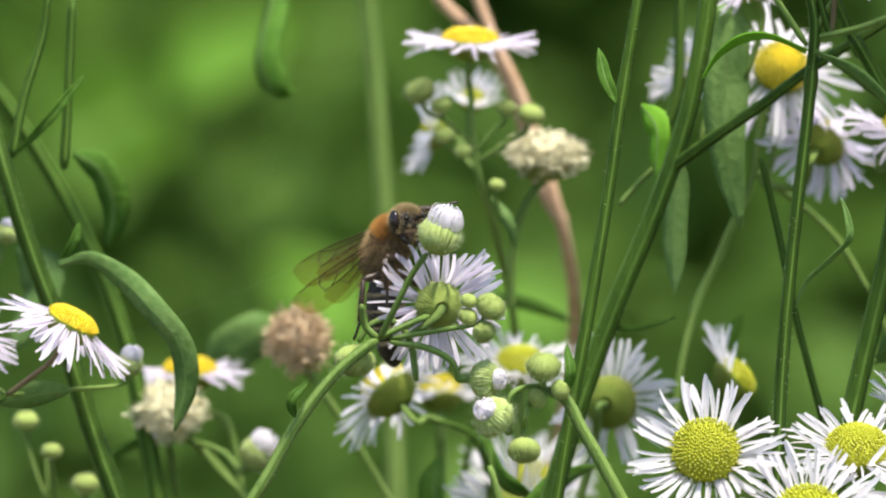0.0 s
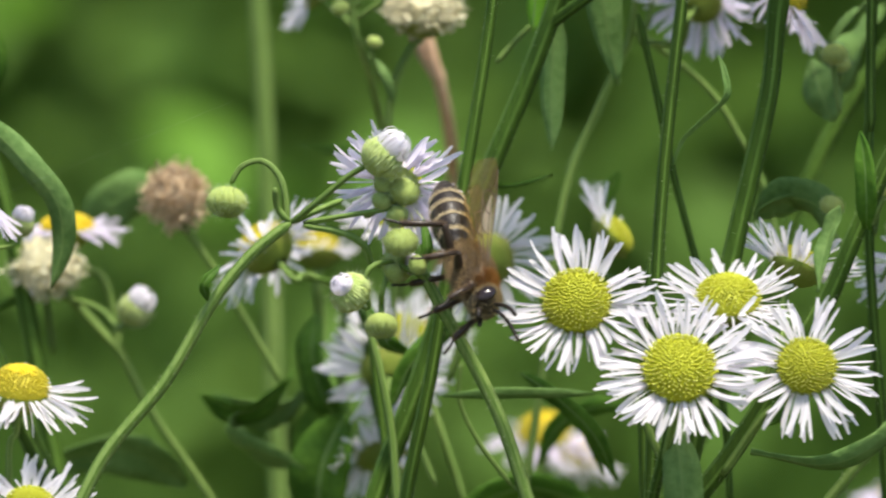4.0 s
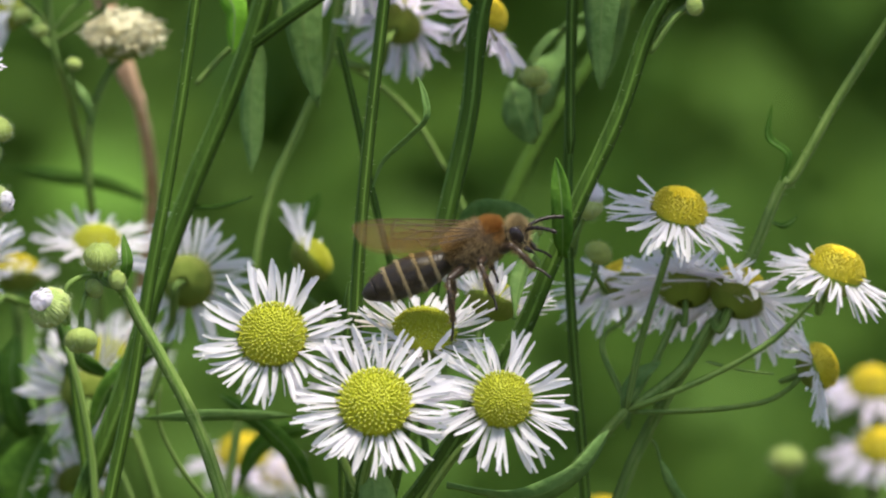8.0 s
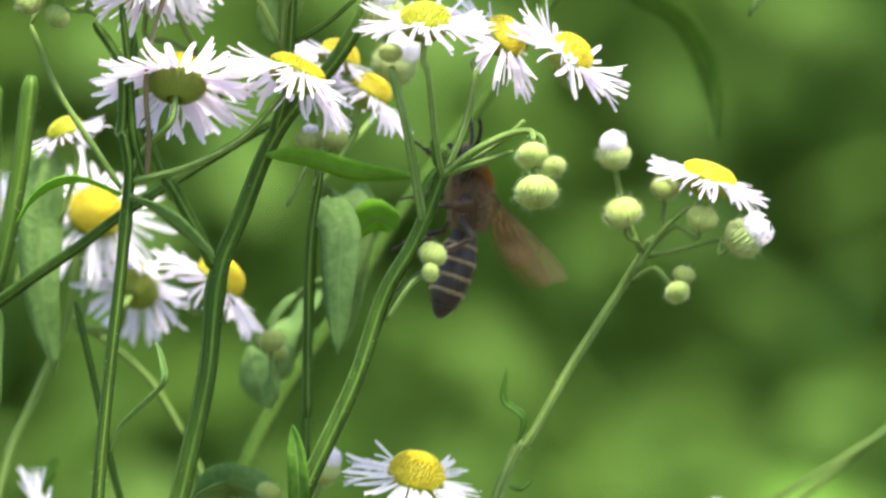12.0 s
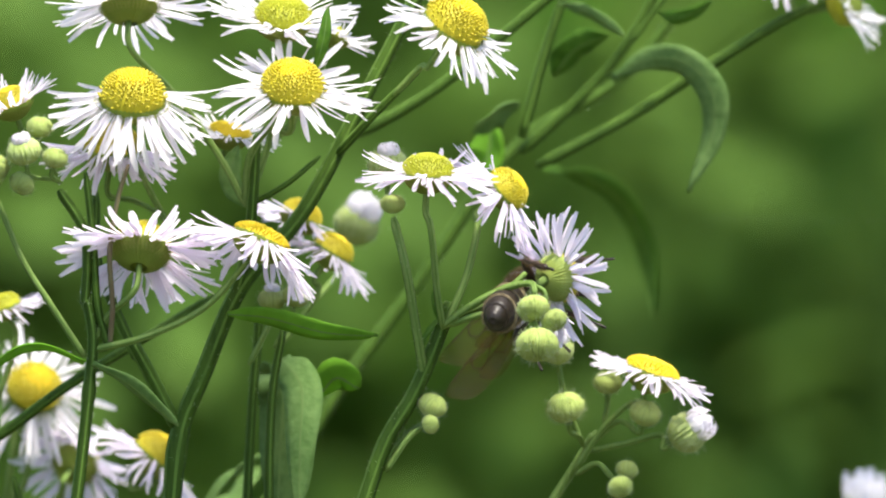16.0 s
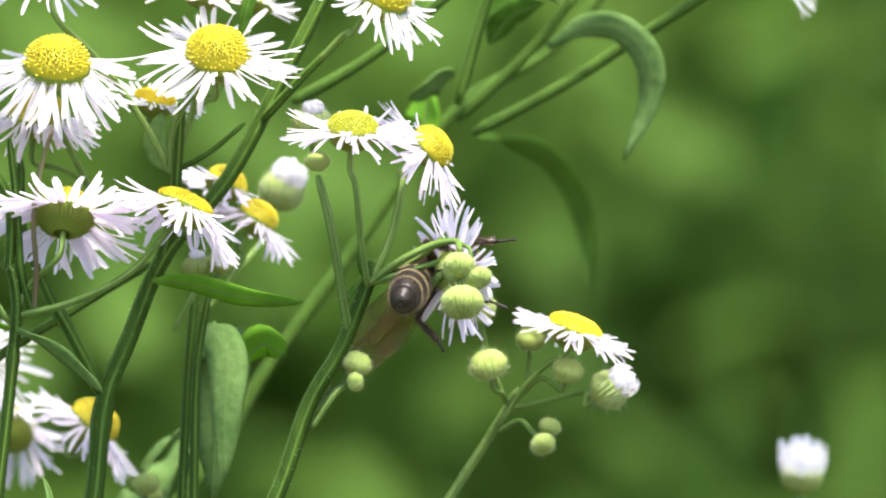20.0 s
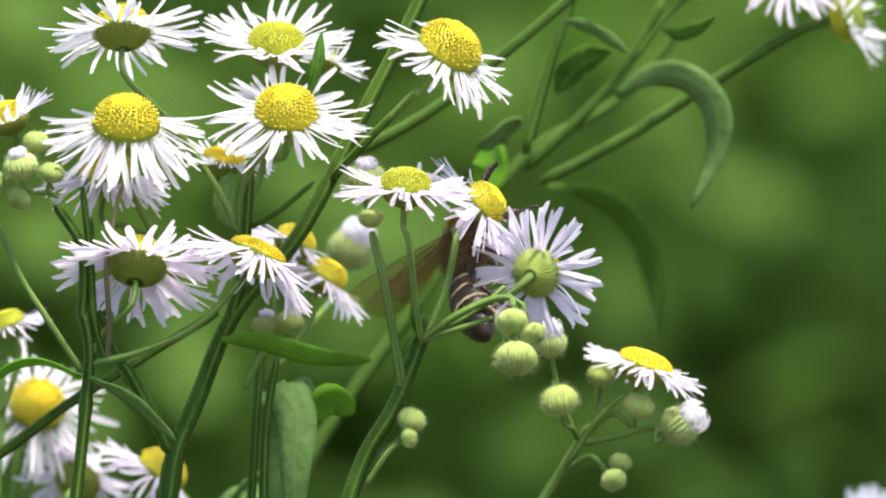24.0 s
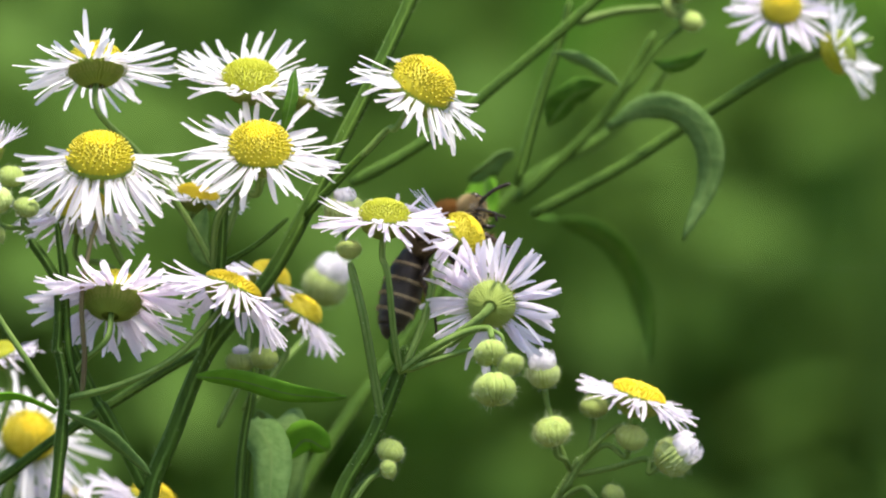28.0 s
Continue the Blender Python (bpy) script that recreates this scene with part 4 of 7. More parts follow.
seed_head(topp, (-0.0303, 0.034, 0.5981), (0.02, -0.2, 1), 0.0047, CREAM, [(-0.0338, 0.034, 0.5812), (-0.0335, 0.034, 0.5894), (-0.0315, 0.034, 0.5941)], 0.00094, 0.62, 5)
leaf(topp, [(-0.0357, 0.026, 0.5936), (-0.0339, 0.025, 0.5912), (-0.0331, 0.026, 0.5883)], 0.00105, (1, 0, 0.2), LEAF_D)
leaf(topp, [(-0.0437, 0.06, 0.5839), (-0.0377, 0.058, 0.5829), (-0.0323, 0.058, 0.5821), (-0.0276, 0.058, 0.5802)], 0.00155, (0, -0.3, 1), LEAF)
dry = plant("dry_stalk", (-0.0256, 0.09, 0.5609), "two dry pinkish brown stalks, out of focus", "stalk", "dry stalks")
stem(dry, [(-0.0325, 0.13, 0.5588), (-0.0289, 0.11, 0.5753), (-0.0287, 0.095, 0.5853), (-0.0299, 0.09, 0.5915), (-0.0335, 0.09, 0.603), (-0.0372, 0.09, 0.611), (-0.0393, 0.09, 0.6165)], 0.00158, 0.00146, DRY, True)
stem(dry, [(-0.0293, 0.092, 0.5902), (-0.0317, 0.092, 0.5945), (-0.036, 0.092, 0.6073), (-0.0427, 0.092, 0.6146), (-0.0445, 0.092, 0.6171)], 0.00183, 0.00158, DRY, name="branch")
reed = plant("green_stalk", (-0.0494, 0.13, 0.5599), "thick green stalk, out of focus", "stalk")
stem(reed, [(-0.0487, 0.13, 0.5588), (-0.0494, 0.13, 0.58), (-0.0505, 0.13, 0.5994), (-0.052, 0.13, 0.6162), (-0.0528, 0.13, 0.6244)], 0.00262, 0.00225, STEM_P, True)
leaf(reed, [(-0.0597, 0.09, 0.6171), (-0.061, 0.088, 0.6134), (-0.0619, 0.086, 0.6079), (-0.0602, 0.086, 0.6044), (-0.0581, 0.088, 0.6049)], 0.00426, (0.7, -0.7, 0), LEAF, fold=0.5)
stem(reed, [(-0.0526, 0.13, 0.6235), (-0.056, 0.112, 0.6262), (-0.0588, 0.096, 0.6235), (-0.0597, 0.09, 0.6171)], 0.00098, 0.00073, STEM, name="branch")

# ---- the stand of tall stems ----
s1 = plant("fleabane_plant", (-0.0301, 0.01, 0.5628), "slender dark green fleabane stem")
stem(s1, [(-0.0287, 0.01, 0.5624), (-0.0271, 0.01, 0.5722), (-0.0248, 0.01, 0.585), (-0.0229, 0.01, 0.5971), (-0.022, 0.01, 0.6038), (-0.0203, 0.01, 0.6139), (-0.0191, 0.01, 0.6208)], 0.00172, 0.00127, STEM, True, per=8, hairs=160, swell=((0.78, 0.2),))
leaf(s1, [(-0.0224, 0.008, 0.6032), (-0.0236, 0.008, 0.6058), (-0.0243, 0.009, 0.609)], 0.00138, (1, 0.2, 0), LEAF)
s2 = plant("fleabane_plant", (-0.0304, 0.024, 0.5625), "thick green fleabane stem with a side branch and hanging leaves")
stem(s2, [(-0.0295, 0.024, 0.5625), (-0.0263, 0.024, 0.5731), (-0.0228, 0.024, 0.5825), (-0.0187, 0.024, 0.5924), (-0.0158, 0.024, 0.6006), (-0.0137, 0.024, 0.6105), (-0.0123, 0.024, 0.621)], 0.0027, 0.0021, STEM, True, per=8, hairs=220)
stem(s2, [(-0.0172, 0.024, 0.5965), (-0.0128, 0.022, 0.5997), (-0.0076, 0.021, 0.6032), (-0.0029, 0.02, 0.6067), (0.0051, 0.022, 0.6117), (0.0129, 0.024, 0.6164)], 0.00152, 0.00105, STEM, name="branch")
leaf(s2, [(-0.0114, 0.03, 0.6136), (-0.0115, 0.03, 0.6071), (-0.0114, 0.03, 0.5988), (-0.0099, 0.031, 0.5903)], 0.005, (1, -0.15, 0), LEAF_D, fold=0.12, belly=0.12, stalk=0.6)
leaf(s2, [(-0.0162, 0.034, 0.5982), (-0.0168, 0.034, 0.5918), (-0.0168, 0.034, 0.5835)], 0.00282, (1, -0.4, 0), LEAF_D)
leaf(s2, [(-0.0202, 0.03, 0.6032), (-0.0185, 0.028, 0.6006), (-0.0187, 0.028, 0.5959)], 0.00293, (0.8, -0.6, 0), LEAF_B)
leaf(s2, [(-0.0249, 0.026, 0.5802), (-0.0204, 0.024, 0.5801), (-0.0166, 0.024, 0.5812)], 0.00058, (0, -0.4, 1), LEAF)
stem(s2, [(-0.0226, 0.032, 0.5927), (-0.02, 0.032, 0.5956), (-0.0164, 0.032, 0.5988)], 0.00082, 0.00059, STEM_P, name="branch")
thin = plant("fleabane_plant", (-0.0177, 0.04, 0.5621), "thin pale fleabane stems, slightly out of focus")
stem(thin, [(-0.0177, 0.04, 0.5616), (-0.0156, 0.04, 0.5787), (-0.0112, 0.04, 0.59), (-0.0089, 0.04, 0.5947), (-0.0077, 0.04, 0.6024), (-0.0065, 0.04, 0.6053)], 0.00106, 0.00077, STEM_P, True)
stem(thin, [(-0.0183, 0.038, 0.6), (-0.0168, 0.038, 0.6035), (-0.0162, 0.038, 0.6153), (-0.0159, 0.038, 0.62)], 0.00141, 0.0013, STEM, name="branch")
stem(thin, [(0.0036, 0.044, 0.5834), (0, 0.044, 0.5893), (-0.0047, 0.044, 0.5935), (-0.0089, 0.044, 0.5964)][::-1], 0.00095, 0.00071, STEM_P, name="branch")
stem(thin, [(0.0036, 0.044, 0.5834), (0.0052, 0.044, 0.5799), (0.0071, 0.044, 0.5728)], 0.00083, 0.00071, STEM_P, name="branch")
head(thin, (-0.0157, 0.042, 0.6065), (-0.8, -0.1, 0.5), 0.00502, 0.34, 40, 40, "white", "green", [(-0.0142, 0.042, 0.5988)], 0.00071, apart=False)
head(thin, (-0.0058, 0.034, 0.6068), (0.25, -0.75, 0.6), 0.00882, 0.33, -22, 56, "white", "yellow", [(-0.0077, 0.036, 0.5947), (-0.0064, 0.036, 0.5988)], 0.00088, droop_side=(270, -30))
head(thin, (-0.0014, 0.038, 0.5992), (0.3, 0.75, 0.45), 0.00678, 0.36, -35, 54, "lilac", "yellow", [(-0.0077, 0.038, 0.5947), (-0.0035, 0.038, 0.5947)], 0.00088, apart=False)
leaf(thin, [(-0.0106, 0.04, 0.5906), (-0.013, 0.04, 0.5858), (-0.0156, 0.04, 0.5811)], 0.00083, (1, 0, 0), LEAF_D)
leaf(thin, [(-0.0133, 0.04, 0.5774), (-0.0112, 0.04, 0.5792), (-0.0098, 0.04, 0.5813)], 0.00177, (1, 0.2, 0.2), LEAF)

# ---- node stem carrying the heads seen from below, with a curled leaf ----
s3 = plant("fleabane_plant", (-0.0061, 0.004, 0.563), LBL)
stem(s3, [(-0.0062, 0.004, 0.5562), (-0.0058, 0.004, 0.5712), (-0.0051, 0.004, 0.5816), (-0.004, 0.004, 0.5925), (-0.003, 0.004, 0.6012), (-0.0025, 0.004, 0.6066), (-0.0022, 0.004, 0.6115), (-0.0029, 0.004, 0.6149), (-0.003, 0.004, 0.6146), (-0.003, 0.004, 0.6216), (-0.0057, 0.004, 0.6262)], 0.00172, 0.00115, STEM, True, per=8, hairs=300, swell=((0.6, 0.25),))
leaf(s3, [(-0.0041, 0.003, 0.5824), (-0.0032, 0.002, 0.585), (-0.0006, 0.001, 0.5876), (0.0013, 0, 0.5897), (0.0011, 0, 0.5917), (0.0005, 0, 0.5936)], 0.00081, (0.7, 0.3, 0.3), LEAF_D, fold=0.6)
leaf(s3, [(-0.003, 0.003, 0.6086), (-0.0069, 0.002, 0.6102), (-0.0098, 0.001, 0.6099), (-0.0124, 0.002, 0.6079), (-0.0136, 0.002, 0.6058)], 0.00125, (0, -0.75, 0.6), LEAF_B, fold=0.4, stalk=0.5)
leaf(s3, [(-0.0022, 0.003, 0.6085), (0.0014, 0.003, 0.6066), (0.0046, 0.004, 0.6039), (0.0066, 0.004, 0.6022)], 0.0017, (-0.1, -0.6, 0.7), LEAF_D, fold=0.35, stalk=0.4)
stem(s3, [(-0.0005, 0.004, 0.61), (-0.0017, 0.004, 0.6142), (-0.0022, 0.004, 0.6211), (-0.003, 0.004, 0.628)], 0.00104, 0.00081, STEM, name="branch")
stem(s3, [(-0.0005, 0.004, 0.61), (-0.0002, 0.003, 0.6142), (-0.0005, 0.002, 0.6199), (0.0004, 0.002, 0.6257), (0.0014, 0.001, 0.6288)], 0.00069, 0.00052, STEM_R, name="branch")
stem(s3, [(-0.0022, 0.004, 0.6099), (0.0033, 0.003, 0.6113), (0.0091, 0.003, 0.6142), (0.014, 0.004, 0.6194)], 0.00092, 0.00069, STEM_P, name="branch")
stem(s3, [(-0.003, 0.004, 0.6092), (-0.0065, 0.004, 0.6145), (-0.0094, 0.005, 0.6191), (-0.0123, 0.006, 0.626)], 0.00081, 0.00063, STEM_P, name="branch")
head(s3, (0.0027, 0.004, 0.6202), (0.12, 0.50, 0.86), 0.00874, 0.345, -14, 78, "lilac", "yellow", [(-0.0025, 0.004, 0.6101), (-0.0007, 0.004, 0.6133)], 0.00081)
bud(s3, (-0.0093, 0.002, 0.6301), (-0.2, -0.3, 0.9), 0.00196, 1, [(-0.0056, 0.004, 0.6272)], 0.00057, True)
bud(s3, (-0.0061, 0.002, 0.6294), (0.2, -0.3, 0.9), 0.00144, 0, [(-0.0055, 0.004, 0.6269)], 0.00057, True)
bud(s3, (-0.0077, 0.004, 0.6326), (0.1, -0.3, 0.9), 0.0015, 0, [(-0.0059, 0.005, 0.6277)], 0.00057, True)
bud(s3, (-0.0095, 0.003, 0.6268), (-0.3, -0.3, -0.4), 0.00144, 0)
bud(s3, (-0.0123, 0.003, 0.6283), (-0.3, -0.3, 0.4), 0.00172, 0)
head(s3, (-0.0106, 0.008, 0.635), (-0.3, -0.2, 0.9), 0.00517, 0.4, 30, 50, "lilac", "yellow", [(-0.0123, 0.006, 0.626)], 0.00069)
head(s3, (0.0149, 0.002, 0.6211), (0.42, 0.12, 0.9), 0.00834, 0.36, -32, 70, "lilac", "flat")

# ---- forked stem carrying the large white heads ----
s4 = plant("fleabane_plant", (-0.0006, 0.012, 0.5638), "tall forked fleabane stem with large white heads")
stem(s4, [(-0.0018, 0.012, 0.5551), (0.0005, 0.012, 0.5667), (0.0031, 0.012, 0.5783), (0.0057, 0.012, 0.5899), (0.007, 0.012, 0.6008), (0.0093, 0.012, 0.6066), (0.013, 0.012, 0.6153), (0.0194, 0.013, 0.6231), (0.0255, 0.014, 0.6345), (0.0311, 0.015, 0.6455), (0.0349, 0.016, 0.6537)], 0.0028, 0.0016, STEM, True, per=8, hairs=400, swell=((0.52, 0.2),))
stem(s4, [(0.0066, 0.012, 0.601), (0.0046, 0.012, 0.6051), (0.002, 0.012, 0.6097), (0.0025, 0.013, 0.6083), (-0.0001, 0.014, 0.6139), (-0.0016, 0.014, 0.6182), (-0.0018, 0.016, 0.6252)], 0.00172, 0.00104, STEM, name="branch")
stem(s4, [(0.0124, 0.012, 0.6141), (0.0138, 0.011, 0.6193), (0.0143, 0.009, 0.6251), (0.0146, 0.008, 0.6309)], 0.0015, 0.00115, STEM, name="branch")
stem(s4, [(0.023, 0.013, 0.6292), (0.027, 0.01, 0.6335), (0.0316, 0.008, 0.6381)], 0.00115, 0.00081, STEM, name="branch")
head(s4, (0.0347, 0.004, 0.6421), (0.5, -0.38, 0.78), 0.00805, 0.42, -18, 62, "white", "yellow", [(0.0287, 0.009, 0.6352), (0.0316, 0.007, 0.6381)], 0.00081, gap=(60, 120))
stem(s4, [(0.0136, 0.011, 0.6237), (0.0177, 0.01, 0.626), (0.0212, 0.01, 0.6289)], 0.00081, 0.00057, STEM, name="branch")
head(s4, (0.0019, 0.004, 0.6345), (0.05, -0.44, 0.88), 0.00891, 0.38, -30, 84, "white", "yellow", [(0.0075, 0.012, 0.6182), (0.0035, 0.008, 0.6257)], 0.00081, droop_side=(270, -25))
head(s4, (0.0182, 0.002, 0.6356), (0.05, -0.55, 0.83), 0.00874, 0.37, -10, 62, "white", "yellow", [(0.0136, 0.01, 0.6237), (0.014, 0.008, 0.6288), (0.016, 0.006, 0.6317)], 0.00104, spread=12)
head(s4, (0.0015, 0.008, 0.6443), (-0.02, 0.35, 0.94), 0.00834, 0.345, -8, 56, "white", "yellow", [(0.0136, 0.01, 0.6237), (0.0108, 0.01, 0.6289), (0.0062, 0.009, 0.6352)], 0.00081)
head(s4, (0.0173, 0.01, 0.6429), (0.05, -0.4, 0.92), 0.00805, 0.36, 14, 60, "white", "green", [(0.0136, 0.01, 0.6237), (0.0157, 0.011, 0.6295), (0.0172, 0.01, 0.6376)], 0.00081)
head(s4, (0.0225, 0.016, 0.6412), (0.3, 0.2, 0.9), 0.0046, 0.36, 10, 44, "white", "green", [(0.0157, 0.012, 0.6295), (0.0207, 0.014, 0.6353)], 0.00069)
leaf(s4, [(0.0205, 0.004, 0.6374), (0.0214, 0.003, 0.6408), (0.0218, 0.003, 0.644)], 0.00127, (1, 0.2, 0), LEAF)
leaf(s4, [(0.0137, 0.014, 0.6237), (0.012, 0.014, 0.6266), (0.0128, 0.014, 0.6301)], 0.0023, (1, -0.3, 0), LEAF_D)
head(s4, (0.012, 0.018, 0.6314), (0.2, -0.2, 0.9), 0.00546, 0.4, 0, 48, "white", "flat", [(0.0149, 0.016, 0.6249)], 0.00069)
head(s4, (-0.0002, 0.012, 0.6295), (0.05, -0.2, 0.95), 0.00747, 0.4, -30, 60, "lilac", "yellow", [(0.0062, 0.014, 0.622), (0.0021, 0.013, 0.6243)], 0.00069)
leaf(s4, [(0.0118, 0.01, 0.6127), (0.0158, 0.008, 0.6124), (0.0215, 0.006, 0.6109), (0.0271, 0.008, 0.6105)], 0.00242, (0, -0.6, 0.8), LEAF_B, fold=0.12)
bud(s4, (0.0164, 0.016, 0.6143), (0, -0.2, 1), 0.00161, 1, [(0.014, 0.014, 0.6075), (0.0158, 0.015, 0.611)], 0.00069)
bud(s4, (0.0188, 0.014, 0.6146), (0.2, -0.2, 1), 0.00161, 0, [(0.0166, 0.014, 0.6092)], 0.00069, True)
head(s4, (0.0227, 0.026, 0.6192), (0.5, 0.0, 0.8), 0.00604, 0.36, -30, 46, "lilac", "yellow", [(0.0173, 0.024, 0.6093), (0.0214, 0.026, 0.6157)], 0.00075)
bud(s4, (0.0256, 0.046, 0.6226), (0.45, -0.2, 0.85), 0.00255, 2, [(0.0208, 0.036, 0.614), (0.0246, 0.046, 0.6190)], 0.00075)
head(s4, (0.0194, 0.028, 0.6228), (0.4, 0.1, 0.8), 0.00575, 0.38, -20, 46, "lilac", "yellow", [(0.0173, 0.026, 0.6146)], 0.00069, apart=False)
stem(s4, [(0.0161, 0.014, 0.5857), (0.0161, 0.014, 0.5938), (0.0164, 0.014, 0.6043), (0.0175, 0.014, 0.6112)], 0.00127, 0.00092, STEM, name="branch")
leaf(s4, [(0.0174, 0.02, 0.6081), (0.0194, 0.018, 0.6055), (0.0194, 0.016, 0.5996), (0.0192, 0.016, 0.5924)], 0.00414, (1, -0.35, 0), LEAF_D, fold=0.12, belly=0.2, stalk=0.5)
leaf(s4, [(0.0212, 0.022, 0.6043), (0.0232, 0.02, 0.6063), (0.0255, 0.02, 0.6052)], 0.00402, (0.2, -0.6, 0.7), LEAF_B, belly=0.5)

# ---- the climbing stem ----
s5 = plant("fleabane_plant", (-0.0047, 0.004, 0.5506), "leaning fleabane stem the wasp climbs, with lilac heads and nodding buds")
stem(s5, [(-0.0024, 0.005, 0.5478), (0.0022, 0.005, 0.5536), (0.0074, 0.005, 0.5617), (0.0117, 0.004, 0.5686), (0.0149, 0.003, 0.5761), (0.0178, 0.003, 0.5825), (0.0218, 0.003, 0.5911), (0.025, 0.003, 0.6003), (0.0278, 0.003, 0.6051), (0.0306, 0.003, 0.612), (0.0314, 0.003, 0.6146)], 0.0026, 0.0017, STEM, True, per=8, hairs=500)
pushed_leaf = leaf(s5, [(0.0160, 0.001, 0.5766), (0.0160, -0.001, 0.5791), (0.0158, -0.002, 0.5831), (0.0153, -0.002, 0.5867)], 0.00215, (1, -0.2, 0), LEAF, stalk=0.5)
leaf(s5, [(0.0111, 0.005, 0.5702), (0.0117, 0.007, 0.5740), (0.0126, 0.008, 0.5768), (0.0134, 0.008, 0.5790)], 0.00185, (1, -0.5, 0.2), LEAF_D, stalk=0.25, belly=0.5, fold=0.5, wave=0.12)
stem(s5, [(0.0231, 0.003, 0.5962), (0.027, 0.004, 0.6008), (0.0285, 0.005, 0.6019), (0.0291, 0.004, 0.6020)], 0.00081, 0.00069, STEM_P, name="branch", hairs=60)
bud(s5, (0.0297, 0.003, 0.6040), (0.3, -0.4, 0.8), 0.00165, 0, [(0.025, 0.003, 0.5972), (0.0274, 0.003, 0.6008)], 0.00069, True)
bud(s5, (0.0295, 0.002, 0.6021), (0.6, -0.5, 0.1), 0.0011, 0, None, hairs=True)
leaf(s5, [(0.031, 0.003, 0.6138), (0.029, 0.002, 0.6112), (0.0281, 0.002, 0.6094)][::-1], 0.00057, (1, 0, 0), LEAF)
head(s5, (0.0289, -0.002, 0.6276), (0.03, -0.2, 0.98), 0.00719, 0.36, -7, 70, "lilac", "green", [(0.0307, 0.002, 0.6118), (0.03, 0, 0.6156), (0.0292, -0.002, 0.6224)], 0.00081, mat=STEM_P, label="lilac-white head with a flat yellow-green disc")
head(s5, (0.037, 0.006, 0.626), (0.74, -0.22, 0.62), 0.00719, 0.33, -25, 66, "lilac", "yellow", [(0.0311, 0.002, 0.6124), (0.0331, 0.003, 0.6173), (0.0342, 0.004, 0.6225)], 0.00092, mat=STEM_P)
stem(s5, [(0.0289, 0.003, 0.6068), (0.0283, 0.002, 0.6098), (0.0276, 0.001, 0.6138), (0.0267, 0, 0.6184), (0.0255, 0.001, 0.6231)], 0.00115, 0.00098, STEM_P, name="branch", hairs=60)
bud(s5, (0.0254, 0.001, 0.6245), (0, -0.2, 1), 0.00138, 0, None)
bud(s5, (0.0251, 0.008, 0.6286), (0, -0.3, 1), 0.0023, 1, [(0.0259, 0.006, 0.6237)], 0.00069)
leaf(s5, [(0.0307, 0.002, 0.6121), (0.0299, 0.001, 0.6138), (0.0296, 0.001, 0.6156)], 0.00057, (1, 0, 0), LEAF)
stem(s5, [(0.0307, 0.002, 0.612), (0.0339, 0, 0.6144), (0.0373, -0.001, 0.6161), (0.0396, -0.002, 0.6164), (0.0399, -0.003, 0.6154)], 0.00104, 0.00075, STEM_P, name="branch", hairs=50)
stem(s5, [(0.0311, 0.002, 0.6122), (0.0344, 0, 0.6133), (0.0379, 0, 0.6144)], 0.00104, 0.00057, STEM_P, name="branch")
bud(s5, (0.0397, -0.004, 0.6139), (0.1, -0.4, -0.6), 0.00184, 0, None, hairs=True)
bud(s5, (0.0418, -0.004, 0.6127), (0.3, -0.4, -0.6), 0.0015, 0, [(0.0396, -0.002, 0.6164), (0.0409, -0.003, 0.6156)], 0.00052, True)
bud(s5, (0.0401, -0.005, 0.6102), (0.05, -0.35, -0.9), 0.00242, 0, [(0.0398, -0.002, 0.6162), (0.0402, -0.004, 0.6135)], 0.00063, True)
hang = head(s5, (0.0395, 0.002, 0.6182), (0.2, 0.93, 0.25), 0.00720, 0.34, 0, 62, "lilac", "yellow", pale=True, broad=1.2, spread=14)
bent_stalk(hang)
stem(s5, [(0.0316, 0.003, 0.6127), (0.0356, 0.002, 0.6147), (0.0382, 0.001, 0.6167), (0.0391, 0.001, 0.6176)], 0.00081, 0.00069, STEM_P, name="flower_stalk")

# ---- the white daisies in the middle ----
day = plant("fleabane_plant", (-0.0053, -0.002, 0.5508), "fleabane with a cluster of open white daisies facing out")
stem(day, [(-0.0076, 0, 0.5411), (-0.0064, 0, 0.548), (-0.0055, -0.001, 0.5515), (-0.0047, -0.002, 0.5556)], 0.00172, 0.00115, STEM, True, hairs=200)
head(day, (-0.0143, -0.004, 0.5673), (-0.05, -0.86, 0.5), 0.00817, 0.43, 2, 68, "white", "green", [(-0.0055, -0.001, 0.5509), (-0.0087, 0, 0.5578), (-0.0122, -0.001, 0.563)], 0.00098, spread=12)
head(day, (-0.0039, -0.008, 0.5605), (0.03, -0.85, 0.52), 0.00874, 0.43, 2, 72, "white", "green", [(-0.0055, -0.001, 0.5509), (-0.0044, -0.003, 0.5556)], 0.00098, spread=12)
head(day, (0.0011, 0.002, 0.5674), (0.08, -0.5, 0.86), 0.00776, 0.42, 8, 60, "white", "green", [(-0.0053, 0, 0.5515), (-0.0018, 0.003, 0.5589)], 0.00098, spread=12)
head(day, (0.009, -0.006, 0.5608), (0.12, -0.88, 0.45), 0.00794, 0.385, -2, 60, "white", "green", [(0.0005, 0, 0.5497), (0.0051, -0.001, 0.5561)], 0.00098, spread=11)
head(day, (0.0082, 0.014, 0.5706), (0.35, 0.25, 0.9), 0.00736, 0.36, 28, 52, "white", "green", [(0.0016, 0.008, 0.5506), (0.0069, 0.008, 0.5645)], 0.00092)
leaf(day, [(-0.0045, -0.001, 0.5549), (-0.0037, -0.003, 0.5509), (-0.0034, -0.003, 0.5452), (-0.0037, -0.002, 0.54)], 0.00402, (1, -0.2, 0), LEAF_D, fold=0.15, stalk=0.5)
